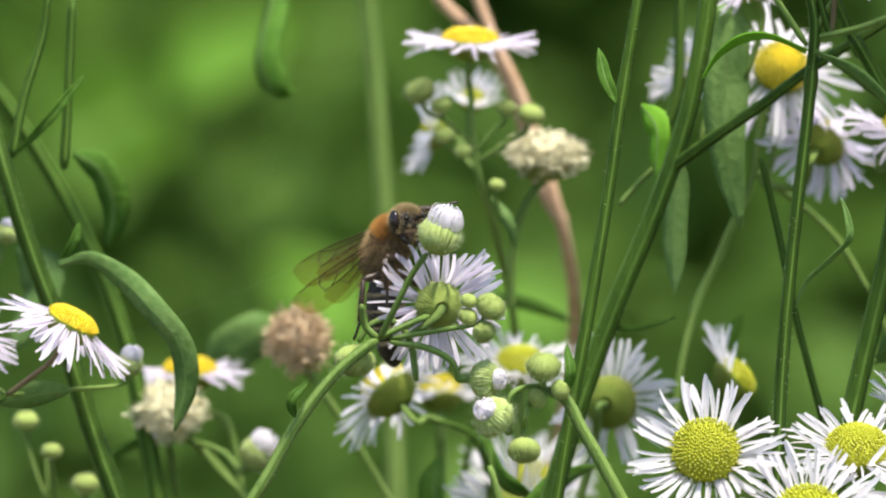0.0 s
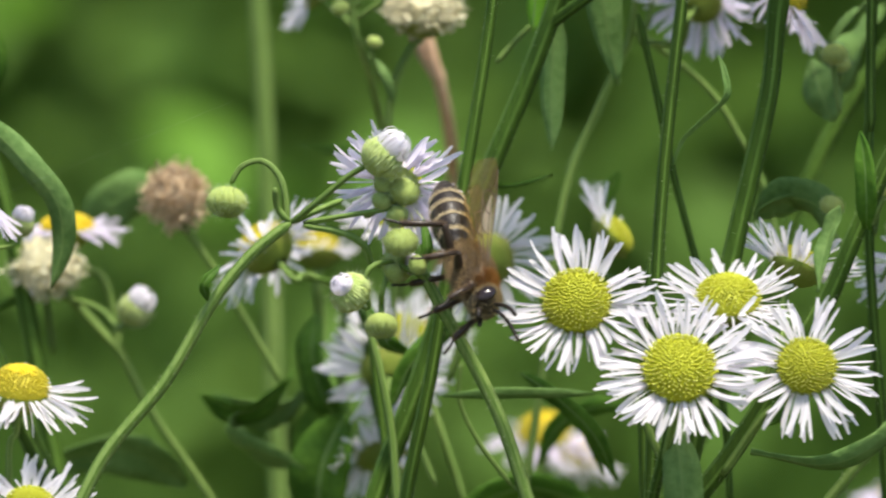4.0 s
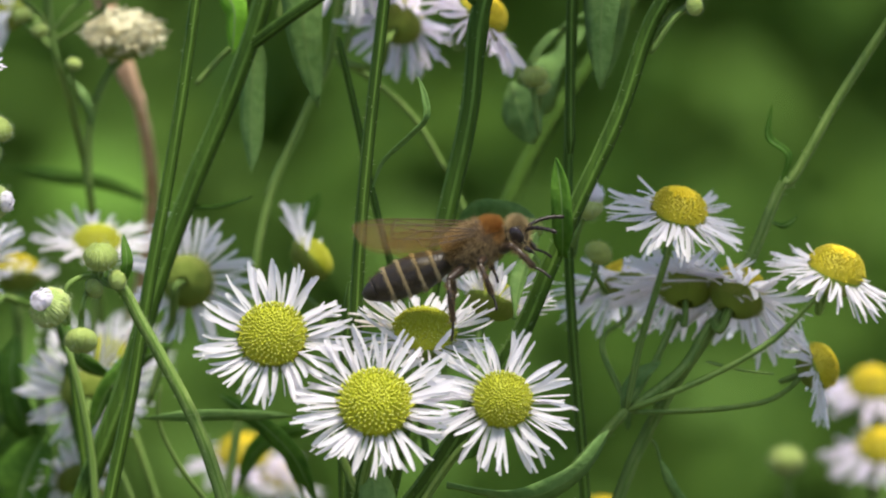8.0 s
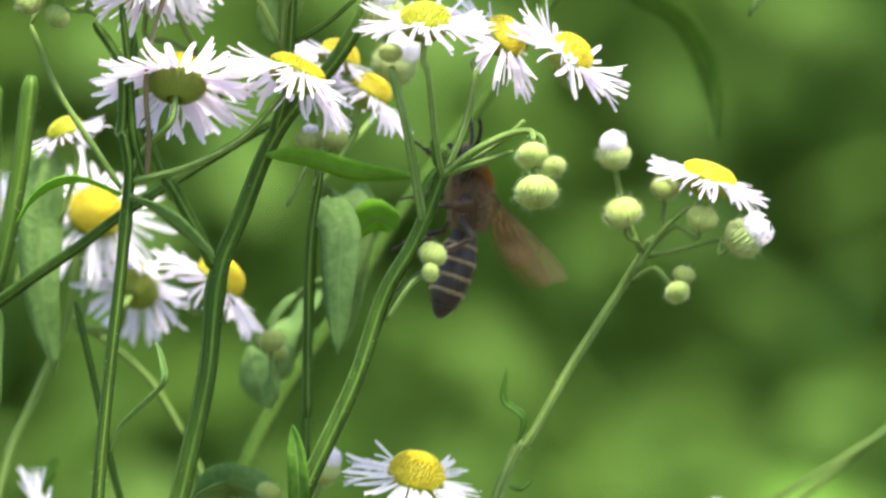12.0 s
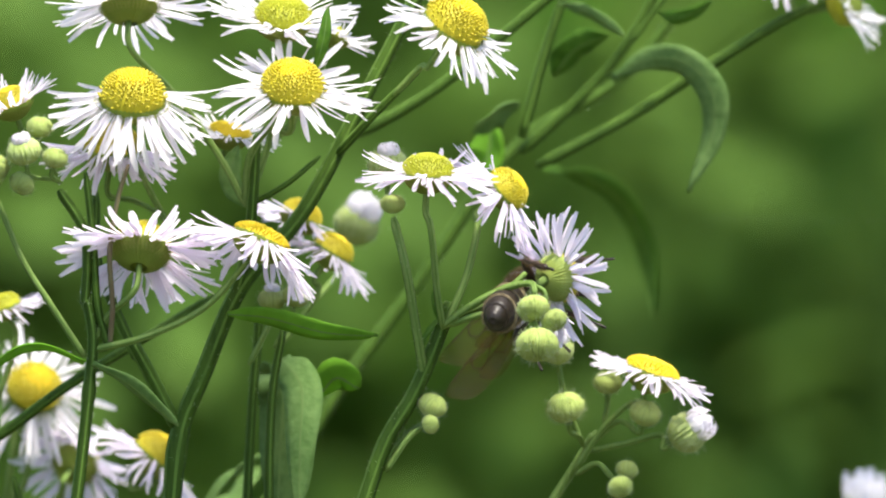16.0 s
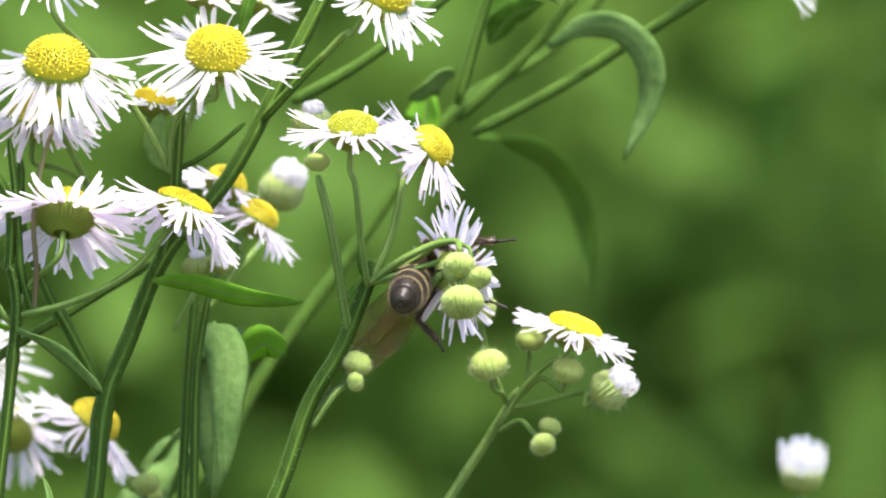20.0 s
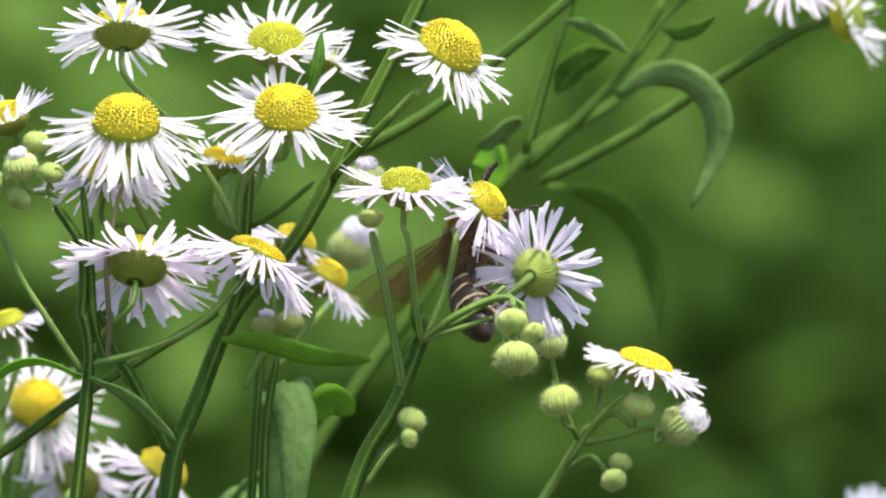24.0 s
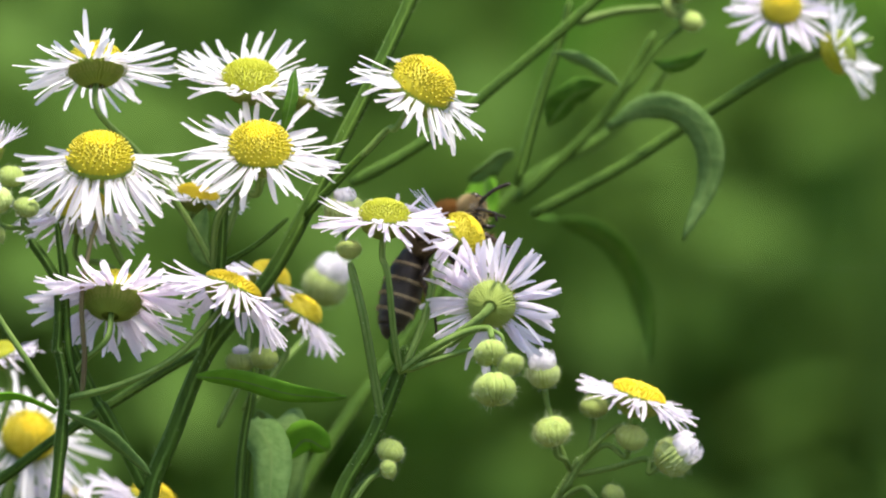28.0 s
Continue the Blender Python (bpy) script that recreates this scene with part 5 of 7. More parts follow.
leaf(day, [(0.0034, -0.004, 0.5522), (0.0114, -0.006, 0.5511), (0.0165, -0.006, 0.5534), (0.0198, -0.005, 0.5578)], 0.00253, (-0.3, -0.6, 0.7), LEAF_D, belly=0.55, stalk=0.3)
leaf(day, [(0.0057, -0.003, 0.5573), (0.0062, -0.004, 0.5562), (0.0048, -0.004, 0.5548)], 0.0015, (1, -0.4, 0), LEAF)
lowd = plant("fleabane_plant", (-0.0183, 0.03, 0.5498), "fleabane stems and leaves under the daisies")
stem(lowd, [(-0.0071, 0.014, 0.5464), (-0.0072, 0.014, 0.5609), (-0.0065, 0.014, 0.5725)][::1], 0.00127, 0.00115, STEM, True)
leaf(lowd, [(-0.0101, 0.034, 0.5492), (-0.0124, 0.032, 0.554), (-0.0165, 0.032, 0.5581), (-0.0201, 0.034, 0.5604)], 0.0020, (0, -0.5, 0.8), LEAF, fold=0.15, flat=True)
leaf(lowd, [(-0.0281, 0.024, 0.5583), (-0.0205, 0.022, 0.5586), (-0.0123, 0.022, 0.5586)], 0.00129, (0, -0.4, 0.9), LEAF_D)
stem(lowd, [(-0.0404, 0.07, 0.5438), (-0.0392, 0.07, 0.5534), (-0.0399, 0.072, 0.5618), (-0.0384, 0.074, 0.5702)], 0.00108, 0.00084, STEM, name="branch")
stem(lowd, [(-0.0258, 0.062, 0.5441), (-0.0285, 0.062, 0.5525), (-0.031, 0.064, 0.5596)], 0.00084, 0.00066, STEM_P, name="branch")
leaf(lowd, [(-0.0391, 0.066, 0.5535), (-0.0415, 0.064, 0.5572), (-0.0427, 0.064, 0.562), (-0.0421, 0.066, 0.5661)], 0.0036, (0.8, -0.5, 0.2), LEAF)
leaf(lowd, [(-0.0186, 0.06, 0.5501), (-0.0162, 0.058, 0.5544), (-0.0126, 0.058, 0.5562), (-0.0085, 0.06, 0.5561)], 0.00215, (0, -0.5, 0.9), LEAF)
head(lowd, (-0.0335, 0.062, 0.5585), (-0.5, 0.6, 0.5), 0.00638, 0.3, -10, 46, "white", "green", [(-0.029, 0.04, 0.5484), (-0.0314, 0.042, 0.5542)], 0.00083, apart=False)
head(lowd, (-0.0363, 0.06, 0.551), (-0.55, 0.6, 0.5), 0.00564, 0.32, -10, 44, "white", "green", [(-0.0304, 0.048, 0.5446), (-0.034, 0.05, 0.5481)], 0.00083, apart=False)
stem(lowd, [(-0.0326, 0.022, 0.5455), (-0.0333, 0.022, 0.5548), (-0.0345, 0.022, 0.5613), (-0.0358, 0.022, 0.5659)], 0.00105, 0.00082, STEM_P, name="branch")
stem(lowd, [(-0.0209, 0.026, 0.5489), (-0.0247, 0.026, 0.5541), (-0.0264, 0.026, 0.5582), (-0.0261, 0.026, 0.5617)], 0.00058, 0.00047, STEM_P, name="branch")
leaf(lowd, [(-0.0336, 0.034, 0.5568), (-0.0318, 0.034, 0.561), (-0.0289, 0.036, 0.5638), (-0.0254, 0.038, 0.5656)], 0.0027, (-0.4, -0.6, 0.7), LEAF)
stem(lowd, [(-0.0331, 0.03, 0.5457), (-0.0345, 0.03, 0.5557), (-0.036, 0.03, 0.5674)], 0.00106, 0.00082, STEM, name="branch")
head(lowd, (-0.0345, 0.055, 0.5605), (-0.1, 0.75, 0.5), 0.00760, 0.36, 8, 50, "white", "green", [(-0.0316, 0.05, 0.5445), (-0.0346, 0.05, 0.5546)], 0.00083, apart=False)
head(lowd, (-0.0187, 0.12, 0.5512), (0, -0.3, 1), 0.00696, 0.42, -16, 50, "lilac", "yellow", [(-0.0187, 0.12, 0.5333)], 0.00099, apart=False)
head(lowd, (-0.015, 0.125, 0.5487), (0.3, -0.3, 1), 0.00559, 0.42, -16, 46, "white", "yellow", [(-0.0157, 0.125, 0.5331)], 0.00099, apart=False)
leaf(lowd, [(-0.0418, 0.07, 0.5594), (-0.0465, 0.066, 0.5553), (-0.0501, 0.066, 0.5559), (-0.0537, 0.066, 0.5571)], 0.0036, (0, -0.6, 0.7), LEAF_D)
leaf(lowd, [(-0.0514, 0.07, 0.5545), (-0.0489, 0.066, 0.5511), (-0.0441, 0.066, 0.5493)], 0.0024, (0, -0.6, 0.7), LEAF_D)
leaf(lowd, [(-0.0421, 0.06, 0.5429), (-0.0414, 0.058, 0.5501), (-0.039, 0.058, 0.5555)], 0.00658, (1, -0.3, 0), LEAF)
leaf(lowd, [(-0.0283, 0.06, 0.5441), (-0.0199, 0.058, 0.5477), (-0.0116, 0.058, 0.5453)], 0.00359, (0, -0.6, 0.7), LEAF)
leaf(lowd, [(-0.0115, 0.05, 0.5492), (-0.0139, 0.048, 0.5552), (-0.0198, 0.048, 0.5587)], 0.0016, (0.4, -0.6, 0.7), LEAF)

# ---- right-hand cluster ----
rc = plant("fleabane_plant", (0.0086, 0.018, 0.5502), "fleabane cluster of white heads, some seen from below")
stem(rc, [(0.0116, 0.018, 0.5474), (0.015, 0.018, 0.5515), (0.0191, 0.018, 0.5561), (0.022, 0.018, 0.5593)], 0.00161, 0.00115, STEM_P, True, hairs=160)
head(rc, (0.0272, 0.014, 0.5796), (0.25, -0.35, 0.88), 0.00754, 0.39, -16, 66, "white", "yellow", [(0.022, 0.018, 0.5593), (0.0232, 0.017, 0.5655), (0.0249, 0.016, 0.5713), (0.0263, 0.015, 0.576)], 0.00086)
head(rc, (0.0434, 0.016, 0.5735), (0.35, -0.25, 0.88), 0.00726, 0.41, -20, 62, "white", "yellow", [(0.022, 0.018, 0.5592), (0.0302, 0.017, 0.5626), (0.0371, 0.016, 0.5666), (0.0415, 0.016, 0.5707)], 0.00081)
head(rc, (0.0282, 0.024, 0.572), (0.05, 0.52, 0.85), 0.00900, 0.33, -16, 70, "white", "yellow", [(0.022, 0.018, 0.5593), (0.025, 0.022, 0.5642), (0.0274, 0.023, 0.5688)], 0.00086)
head(rc, (0.0335, 0.022, 0.5712), (0.42, 0.48, 0.78), 0.00880, 0.34, -18, 70, "white", "yellow", [(0.0223, 0.018, 0.5592), (0.0279, 0.02, 0.5636), (0.0309, 0.021, 0.5683)], 0.00127, droop_side=(0, -10))
head(rc, (0.0218, 0.03, 0.5722), (-0.15, 0.5, 0.85), 0.00800, 0.30, -16, 60, "white", "yellow", [(0.0221, 0.02, 0.5596), (0.0196, 0.026, 0.5664)], 0.00075, pale=True)
head(rc, (0.0417, 0.024, 0.5635), (0.88, -0.05, 0.35), 0.00689, 0.36, -20, 56, "white", "yellow", [(0.0226, 0.018, 0.559), (0.032, 0.02, 0.5594), (0.0373, 0.022, 0.5604), (0.0399, 0.023, 0.5625)], 0.00069)
bud(rc, (0.018, 0.02, 0.5804), (0.3, -0.2, 0.9), 0.00175, 2, [(0.0162, 0.022, 0.5758)], 0.00063)
bud(rc, (0.019, 0.02, 0.5756), (0.2, -0.2, 0.9), 0.00146, 0, [(0.02, 0.022, 0.5712)], 0.00057)
leaf(rc, [(0.0255, 0.02, 0.5642), (0.0226, 0.02, 0.5619), (0.0221, 0.02, 0.5572)][::-1], 0.00175, (1, -0.3, 0), LEAF_D)
stem(rc, [(0.0237, 0.024, 0.5565), (0.025, 0.024, 0.5556), (0.0256, 0.023, 0.5537)], 0.00052, 0.0004, STEM_P, name="leaf_stalk")
leaf(rc, [(0.0256, 0.023, 0.5539), (0.0264, 0.022, 0.5519), (0.0279, 0.022, 0.5496), (0.0298, 0.023, 0.548)], 0.00117, (0.8, -0.5, 0.3), LEAF_D)
stem(rc, [(0.0302, 0.019, 0.5642), (0.0337, 0.018, 0.5634), (0.0372, 0.018, 0.563)], 0.00046, 0.00035, STEM_P, name="branch")
s6 = plant("fleabane_plant", (0.018, 0.022, 0.5501), "slender green stem with folded leaves")
stem(s6, [(0.018, 0.022, 0.5461), (0.0174, 0.022, 0.5554), (0.0165, 0.022, 0.5665), (0.016, 0.022, 0.5764), (0.0161, 0.022, 0.5898), (0.0169, 0.022, 0.6063), (0.0174, 0.022, 0.6121), (0.0175, 0.022, 0.6145)], 0.0014, 0.00105, STEM, True, per=8, hairs=120)
leaf(s6, [(0.0172, 0.026, 0.6081), (0.0198, 0.024, 0.6075), (0.0198, 0.024, 0.6005), (0.0194, 0.024, 0.5923)], 0.00555, (1, -0.3, 0), LEAF_D, fold=0.12, belly=0.25, stalk=0.5)
leaf(s6, [(0.0093, 0.03, 0.5775), (0.0064, 0.028, 0.5781), (0.004, 0.028, 0.5763)], 0.00351, (0.2, -0.7, 0.6), LEAF_D)
leaf(s6, [(0.0041, 0.03, 0.577), (0.0076, 0.028, 0.5788), (0.0111, 0.026, 0.5777), (0.0117, 0.026, 0.573)], 0.00469, (0.4, -0.7, 0.5), LEAF_D)
bud(s6, (0.0122, 0.024, 0.578), (0.2, -0.2, 0.9), 0.0014, 0, [(0.014, 0.024, 0.573)], 0.00057)
bud(s6, (0.0178, 0.022, 0.5803), (0.3, -0.2, 0.9), 0.00175, 2, [(0.0166, 0.022, 0.5748)], 0.00057)
bud(s6, (0.0192, 0.02, 0.5752), (0.2, -0.2, 0.9), 0.0014, 0, [(0.0172, 0.022, 0.5701)], 0.00057)
head(s6, (0.007, 0.036, 0.5998), (0.6, -0.1, 0.75), 0.00765, 0.36, -26, 54, "lilac", "yellow", [(0.0112, 0.036, 0.5928), (0.0094, 0.036, 0.5975)], 0.00082)
s7 = plant("fleabane_plant", (-0.0019, 0.05, 0.5491), "thick pale green stem leaning through, slightly out of focus")
stem(s7, [(0.0017, 0.075, 0.5593), (0.009, 0.075, 0.5774), (0.0138, 0.075, 0.5871), (0.0216, 0.075, 0.5986), (0.0261, 0.075, 0.6061), (0.0345, 0.075, 0.6176), (0.0466, 0.075, 0.6339), (0.0569, 0.075, 0.6402), (0.0629, 0.075, 0.6475)], 0.00242, 0.00121, STEM, True, per=8, hairs=400)
stem(s7, [(0.0453, 0.05, 0.6318), (0.0512, 0.05, 0.6372), (0.056, 0.05, 0.6425), (0.0601, 0.05, 0.6497)], 0.00143, 0.00107, STEM, name="branch")
stem(s7, [(0.0454, 0.048, 0.6333), (0.0478, 0.048, 0.6422), (0.0502, 0.048, 0.6493), (0.0511, 0.048, 0.6529)], 0.00125, 0.00101, STEM, name="branch")
stem(s7, [(0.0469, 0.046, 0.6303), (0.0563, 0.046, 0.6353), (0.0652, 0.046, 0.641), (0.0741, 0.046, 0.6463), (0.0806, 0.046, 0.6487)], 0.00148, 0.00113, STEM, name="branch")
stem(s7, [(0.0278, 0.04, 0.6334), (0.0355, 0.04, 0.6378), (0.0437, 0.04, 0.6443), (0.0514, 0.04, 0.6508), (0.0567, 0.04, 0.6556)], 0.00142, 0.00118, STEM, name="branch")
leaf(s7, [(0.0549, 0.046, 0.6395), (0.0586, 0.044, 0.6415), (0.0624, 0.042, 0.6411), (0.0651, 0.042, 0.6382), (0.0654, 0.043, 0.6338), (0.0628, 0.044, 0.6276)], 0.0033, (0.5, -0.5, 0.6), LEAF_D, fold=0.15, wave=0.06, flat=True, stalk=0.3)
leaf(s7, [(0.0485, 0.07, 0.6305), (0.0531, 0.09, 0.6302), (0.058, 0.1, 0.6274), (0.0606, 0.105, 0.6222), (0.0617, 0.108, 0.6149)], 0.00268, (0.6, -0.6, 0.4), LEAF, fold=0.25, flat=True)
leaf(s7, [(0.0452, 0.05, 0.6369), (0.0428, 0.048, 0.6357), (0.0404, 0.048, 0.6339)], 0.00357, (0.3, -0.6, 0.7), LEAF_D)
leaf(s7, [(0.0406, 0.055, 0.6299), (0.042, 0.054, 0.6316), (0.0423, 0.054, 0.6358)], 0.00417, (0.8, -0.5, 0), LEAF_B)
leaf(s7, [(0.0492, 0.044, 0.6474), (0.0526, 0.042, 0.6462), (0.0562, 0.042, 0.6438)], 0.00142, (0, -0.5, 0.8), LEAF_D)
leaf(s7, [(0.0488, 0.052, 0.6399), (0.0511, 0.05, 0.6428), (0.0547, 0.05, 0.6443)], 0.00357, (0.2, -0.6, 0.7), LEAF)
head(s7, (0.0731, 0.044, 0.6519), (0.05, -0.75, 0.6), 0.00592, 0.36, -6, 56, "lilac", "yellow", [(0.0741, 0.046, 0.6463)], 0.00077, apart=False)
head(s7, (0.0793, 0.046, 0.6475), (-0.85, 0.2, -0.3), 0.00622, 0.38, -28, 54, "white", "green", [(0.0741, 0.046, 0.6463), (0.0771, 0.046, 0.6469)], 0.00077, apart=False)
stem(s7, [(0.0569, 0.046, 0.6433), (0.0605, 0.046, 0.6481), (0.0629, 0.046, 0.6501)], 0.00071, 0.00059, STEM, name="branch")
bud(s7, (0.0637, 0.046, 0.6507), (0.3, -0.2, 0.9), 0.00142, 0, None, hairs=True)
stem(s7, [(0.0517, 0.046, 0.6505), (0.0560, 0.046, 0.6517), (0.0606, 0.046, 0.6521)], 0.0013, 0.0008, STEM_P, name="branch")
bud(s7, (0.0617, 0.046, 0.6521), (0.6, -0.2, 0.5), 0.00125, 0, None, hairs=True)
bud(s7, (0.0626, 0.045, 0.6534), (0.2, -0.2, 0.9), 0.0012, 0, [(0.0606, 0.046, 0.6521), (0.0618, 0.046, 0.6526)], 0.0006, True)
leaf(s7, [(0.0596, 0.046, 0.6464), (0.0615, 0.045, 0.6459), (0.0636, 0.044, 0.6465), (0.0655, 0.044, 0.6479)], 0.0017, (0.2, -0.6, 0.7), LEAF, fold=0.2)
leaf(s7, [(0.0172, 0.032, 0.6077), (0.0207, 0.03, 0.6083), (0.0207, 0.03, 0.6012), (0.0195, 0.03, 0.5921)], 0.00469, (1, -0.35, 0), LEAF_D, fold=0.12, belly=0.25, stalk=0.5)
leaf(s7, [(0.0102, 0.04, 0.593), (0.0113, 0.038, 0.5894), (0.0125, 0.038, 0.5865)], 0.00413, (1, -0.4, 0), LEAF_D)
leaf(s7, [(0.012, 0.044, 0.5947), (0.0149, 0.042, 0.5977), (0.0179, 0.042, 0.6001)], 0.00296, (0.6, -0.6, 0.5), LEAF_D)
bud(s7, (0.0132, 0.036, 0.5925), (0, -0.2, 1), 0.00118, 0, [(0.0125, 0.038, 0.5889)], 0.00053)
leaf(s7, [(0.0113, 0.06, 0.5891), (0.0149, 0.056, 0.5939), (0.0179, 0.056, 0.5987)], 0.00537, (0.6, -0.6, 0.5), LEAF_D)

# ---- the budding spray on the right ----
bb = plant("fleabane_plant", (0.0273, 0.02, 0.5501), "fleabane spray with round buds and one open head")
stem(bb, [(0.0326, 0.022, 0.5712), (0.0349, 0.022, 0.5758), (0.0381, 0.022, 0.583), (0.0385, 0.022, 0.583), (0.0437, 0.022, 0.5917), (0.049, 0.022, 0.5999), (0.0518, 0.02, 0.6045)], 0.00163, 0.00105, STEM_P, True, per=8, hairs=250)
head(bb, (0.0574, 0.016, 0.6107), (0.34, -0.1, 0.93), 0.00668, 0.42, -14, 60, "lilac", "flat", [(0.0497, 0.02, 0.6006), (0.0528, 0.018, 0.6053), (0.0557, 0.017, 0.6076)], 0.00069)
bud(bb, (0.0477, 0.018, 0.613), (-0.1, -0.3, 0.9), 0.00186, 2, [(0.0502, 0.02, 0.6036), (0.0487, 0.019, 0.6076)], 0.00063, True)
bud(bb, (0.0485, 0.016, 0.607), (-0.2, -0.4, 0.9), 0.00215, 0, [(0.0505, 0.02, 0.603), (0.0499, 0.018, 0.6041)], 0.00069, True)
bud(bb, (0.053, 0.02, 0.6096), (0, -0.3, 0.9), 0.00163, 0, [(0.0526, 0.02, 0.6053)], 0.00063)
bud(bb, (0.0567, 0.016, 0.6064), (0.2, -0.4, 0.8), 0.0018, 0, [(0.0511, 0.02, 0.603), (0.0542, 0.018, 0.6056)], 0.00063, True)
bud(bb, (0.061, 0.016, 0.6044), (0.75, -0.2, 0.5), 0.00232, 2, [(0.0511, 0.02, 0.6025), (0.0548, 0.018, 0.6033), (0.0586, 0.017, 0.6041)], 0.00069, True)
bud(bb, (0.0548, 0.016, 0.6006), (0.2, -0.4, 0.9), 0.00128, 0, [(0.0497, 0.02, 0.6001), (0.0519, 0.018, 0.6012), (0.0533, 0.017, 0.5998)], 0.00069, True)
bud(bb, (0.0541, 0.015, 0.5988), (0.2, -0.5, -0.5), 0.00145, 0, None, hairs=True)
leaf(bb, [(0.0377, 0.02, 0.583), (0.0384, 0.019, 0.5859), (0.0364, 0.019, 0.5877), (0.0367, 0.019, 0.5909)], 0.00082, (0.8, 0.3, 0), LEAF)
leaf(bb, [(0.0367, 0.02, 0.5789), (0.0381, 0.019, 0.5786), (0.0393, 0.019, 0.5795)], 0.00058, (0, 0, 1), LEAF)

# ---- blurred flowers further back ----
far = plant("fleabane_plant", (0.0483, 0.14, 0.5462), "distant white and lilac fleabane, out of focus")
stem(far, [(0.0521, 0.14, 0.5388), (0.0511, 0.138, 0.5476), (0.0507, 0.136, 0.554)], 0.00113, 0.00088, STEM_P, True)
head(far, (0.051, 0.136, 0.5584), (0.1, -0.3, 0.95), 0.0069, 0.4, -20, 48, "lilac", "yellow", [(0.0507, 0.136, 0.554)], 0.00088, apart=False)
head(far, (0.0519, 0.13, 0.5516), (0.1, -0.35, 0.95), 0.00719, 0.4, -20, 48, "lilac", "yellow", [(0.0519, 0.134, 0.5465)], 0.00088, apart=False)
head(far, (0.021, 0.13, 0.5441), (0.1, -0.3, 0.95), 0.00625, 0.42, -20, 48, "lilac", "yellow", [(0.0213, 0.13, 0.5372)], 0.00087, apart=False)
bud(far, (0.0408, 0.11, 0.5513), (0, -0.3, 1), 0.0021, 0, [(0.0413, 0.112, 0.5448)], 0.00074)
far2 = plant("fleabane_plant", (0.0821, 0.07, 0.593), "lilac fleabane bud opening, out of focus")
stem(far2, [(0.0821, 0.07, 0.5799), (0.0824, 0.07, 0.5883), (0.0828, 0.07, 0.5925)], 0.00096, 0.00084, STEM_P, True)
bud(far2, (0.0828, 0.07, 0.5947), (0.05, -0.2, 1), 0.0026, 3, [(0.0828, 0.07, 0.5925)], 0.00096)
head(far2, (0.0636, 0.08, 0.5732), (0.5, -0.2, 0.8), 0.00606, 0.36, -20, 44, "lilac", "yellow", [(0.0826, 0.074, 0.5871)], 0.00085, apart=False)
bud(far2, (0.0605, 0.078, 0.575), (0, -0.2, 1), 0.00145, 1, [(0.0823, 0.074, 0.5859)], 0.00073)
low4 = plant("fleabane_plant", (-0.0046, 0.016, 0.5919), "fleabane heads low at the edge, white and lilac")
stem(low4, [(-0.0046, 0.024, 0.5831), (-0.0064, 0.023, 0.5919), (-0.0078, 0.022, 0.5977)], 0.00093, 0.00082, STEM, True)
head(low4, (-0.0088, 0.03, 0.6153), (-0.4, -0.1, 0.9), 0.00469, 0.4, -20, 44, "lilac", "green", [(-0.0094, 0.03, 0.6059)], 0.0007)
bud(low4, (0.0125, 0.026, 0.5936), (0, -0.3, 1), 0.00152, 0, [(0.0131, 0.026, 0.5875)], 0.0007)

for far_plant, share in ((topp, 1.017), (seedy, 1.012), (thin, 1.008)):
    set_back(far_plant, share)

# ---- spider threads ----
stem(s7, [(0.0653, 0.075, 0.6254), (0.0747, 0.07, 0.6252), (0.0817, 0.066, 0.625), (0.0899, 0.062, 0.6251)], 0.00001, 0.00001, SILK, name="silk_thread", label="fine pale spider thread")
stem(tall, [(-0.0741, 0.019, 0.5789), (-0.067, 0.01, 0.5817), (-0.0587, 0.005, 0.585), (-0.0488, 0.002, 0.589)], 0.00001, 0.00001, SILK, name="silk_thread", label="fine pale spider thread")


# ---- the wasp ----
def ball(rx, ry, rz, c=(0, 0, 0), rows=10, sides=16, shape=None):
    v, f = [], []
    for i in range(rows + 1):
        a = math.pi * i / rows
        for k in range(sides):
            b = 2 * math.pi * k / sides
            q = Vector((math.cos(a), math.sin(a) * math.cos(b), math.sin(a) * math.sin(b)))
            if shape:
                q = shape(q)
            v.append(Vector((q.x * rx + c[0], q.y * ry + c[1], q.z * rz + c[2])) * 0.001)
    for i in range(rows):
        for k in range(sides):
            a, b = i * sides + k, i * sides + (k + 1) % sides
            f.append((a, b, b + sides, a + sides))
    return v, f


def ring_body(profile, sides=20, sag=None):
    """A closed body along x from (x, half width, half height, centre z) rows, in millimetres."""
    v, f = [], []
    for x, w, h, z in profile:
        for k in range(sides):
            b = 2 * math.pi * k / sides
            v.append(Vector((x, w * math.cos(b), z + h * math.sin(b))) * 0.001)
    n = len(profile)
    for i in range(n - 1):
        for k in range(sides):
            a, b = i * sides + k, i * sides + (k + 1) % sides
            f.append((a, b, b + sides, a + sides))
    f += [tuple(range(sides))[::-1], tuple(range((n - 1) * sides, n * sides))]
    return v, f


def fur(parent, name, count, where, length, mat, seed, r=0.02):
    """Fur: many fine tapering hairs; where gives a point and its outward direction."""
    rnd = random.Random(seed)
    v, f = [], []
    for _ in range(int(count * 1.9)):
        c, d = where(rnd)
        d = (d + Vector((rnd.gauss(-0.35, 0.3), rnd.gauss(0, 0.3), rnd.gauss(0, 0.3)))).normalized()
        spike(v, f, c * 0.001, (c + d * length * rnd.uniform(0.6, 1.1)) * 0.001, r * 0.001)
    return tagged(part(name, mesh(name, v, f, mat, None, False), parent), kind="stuff")


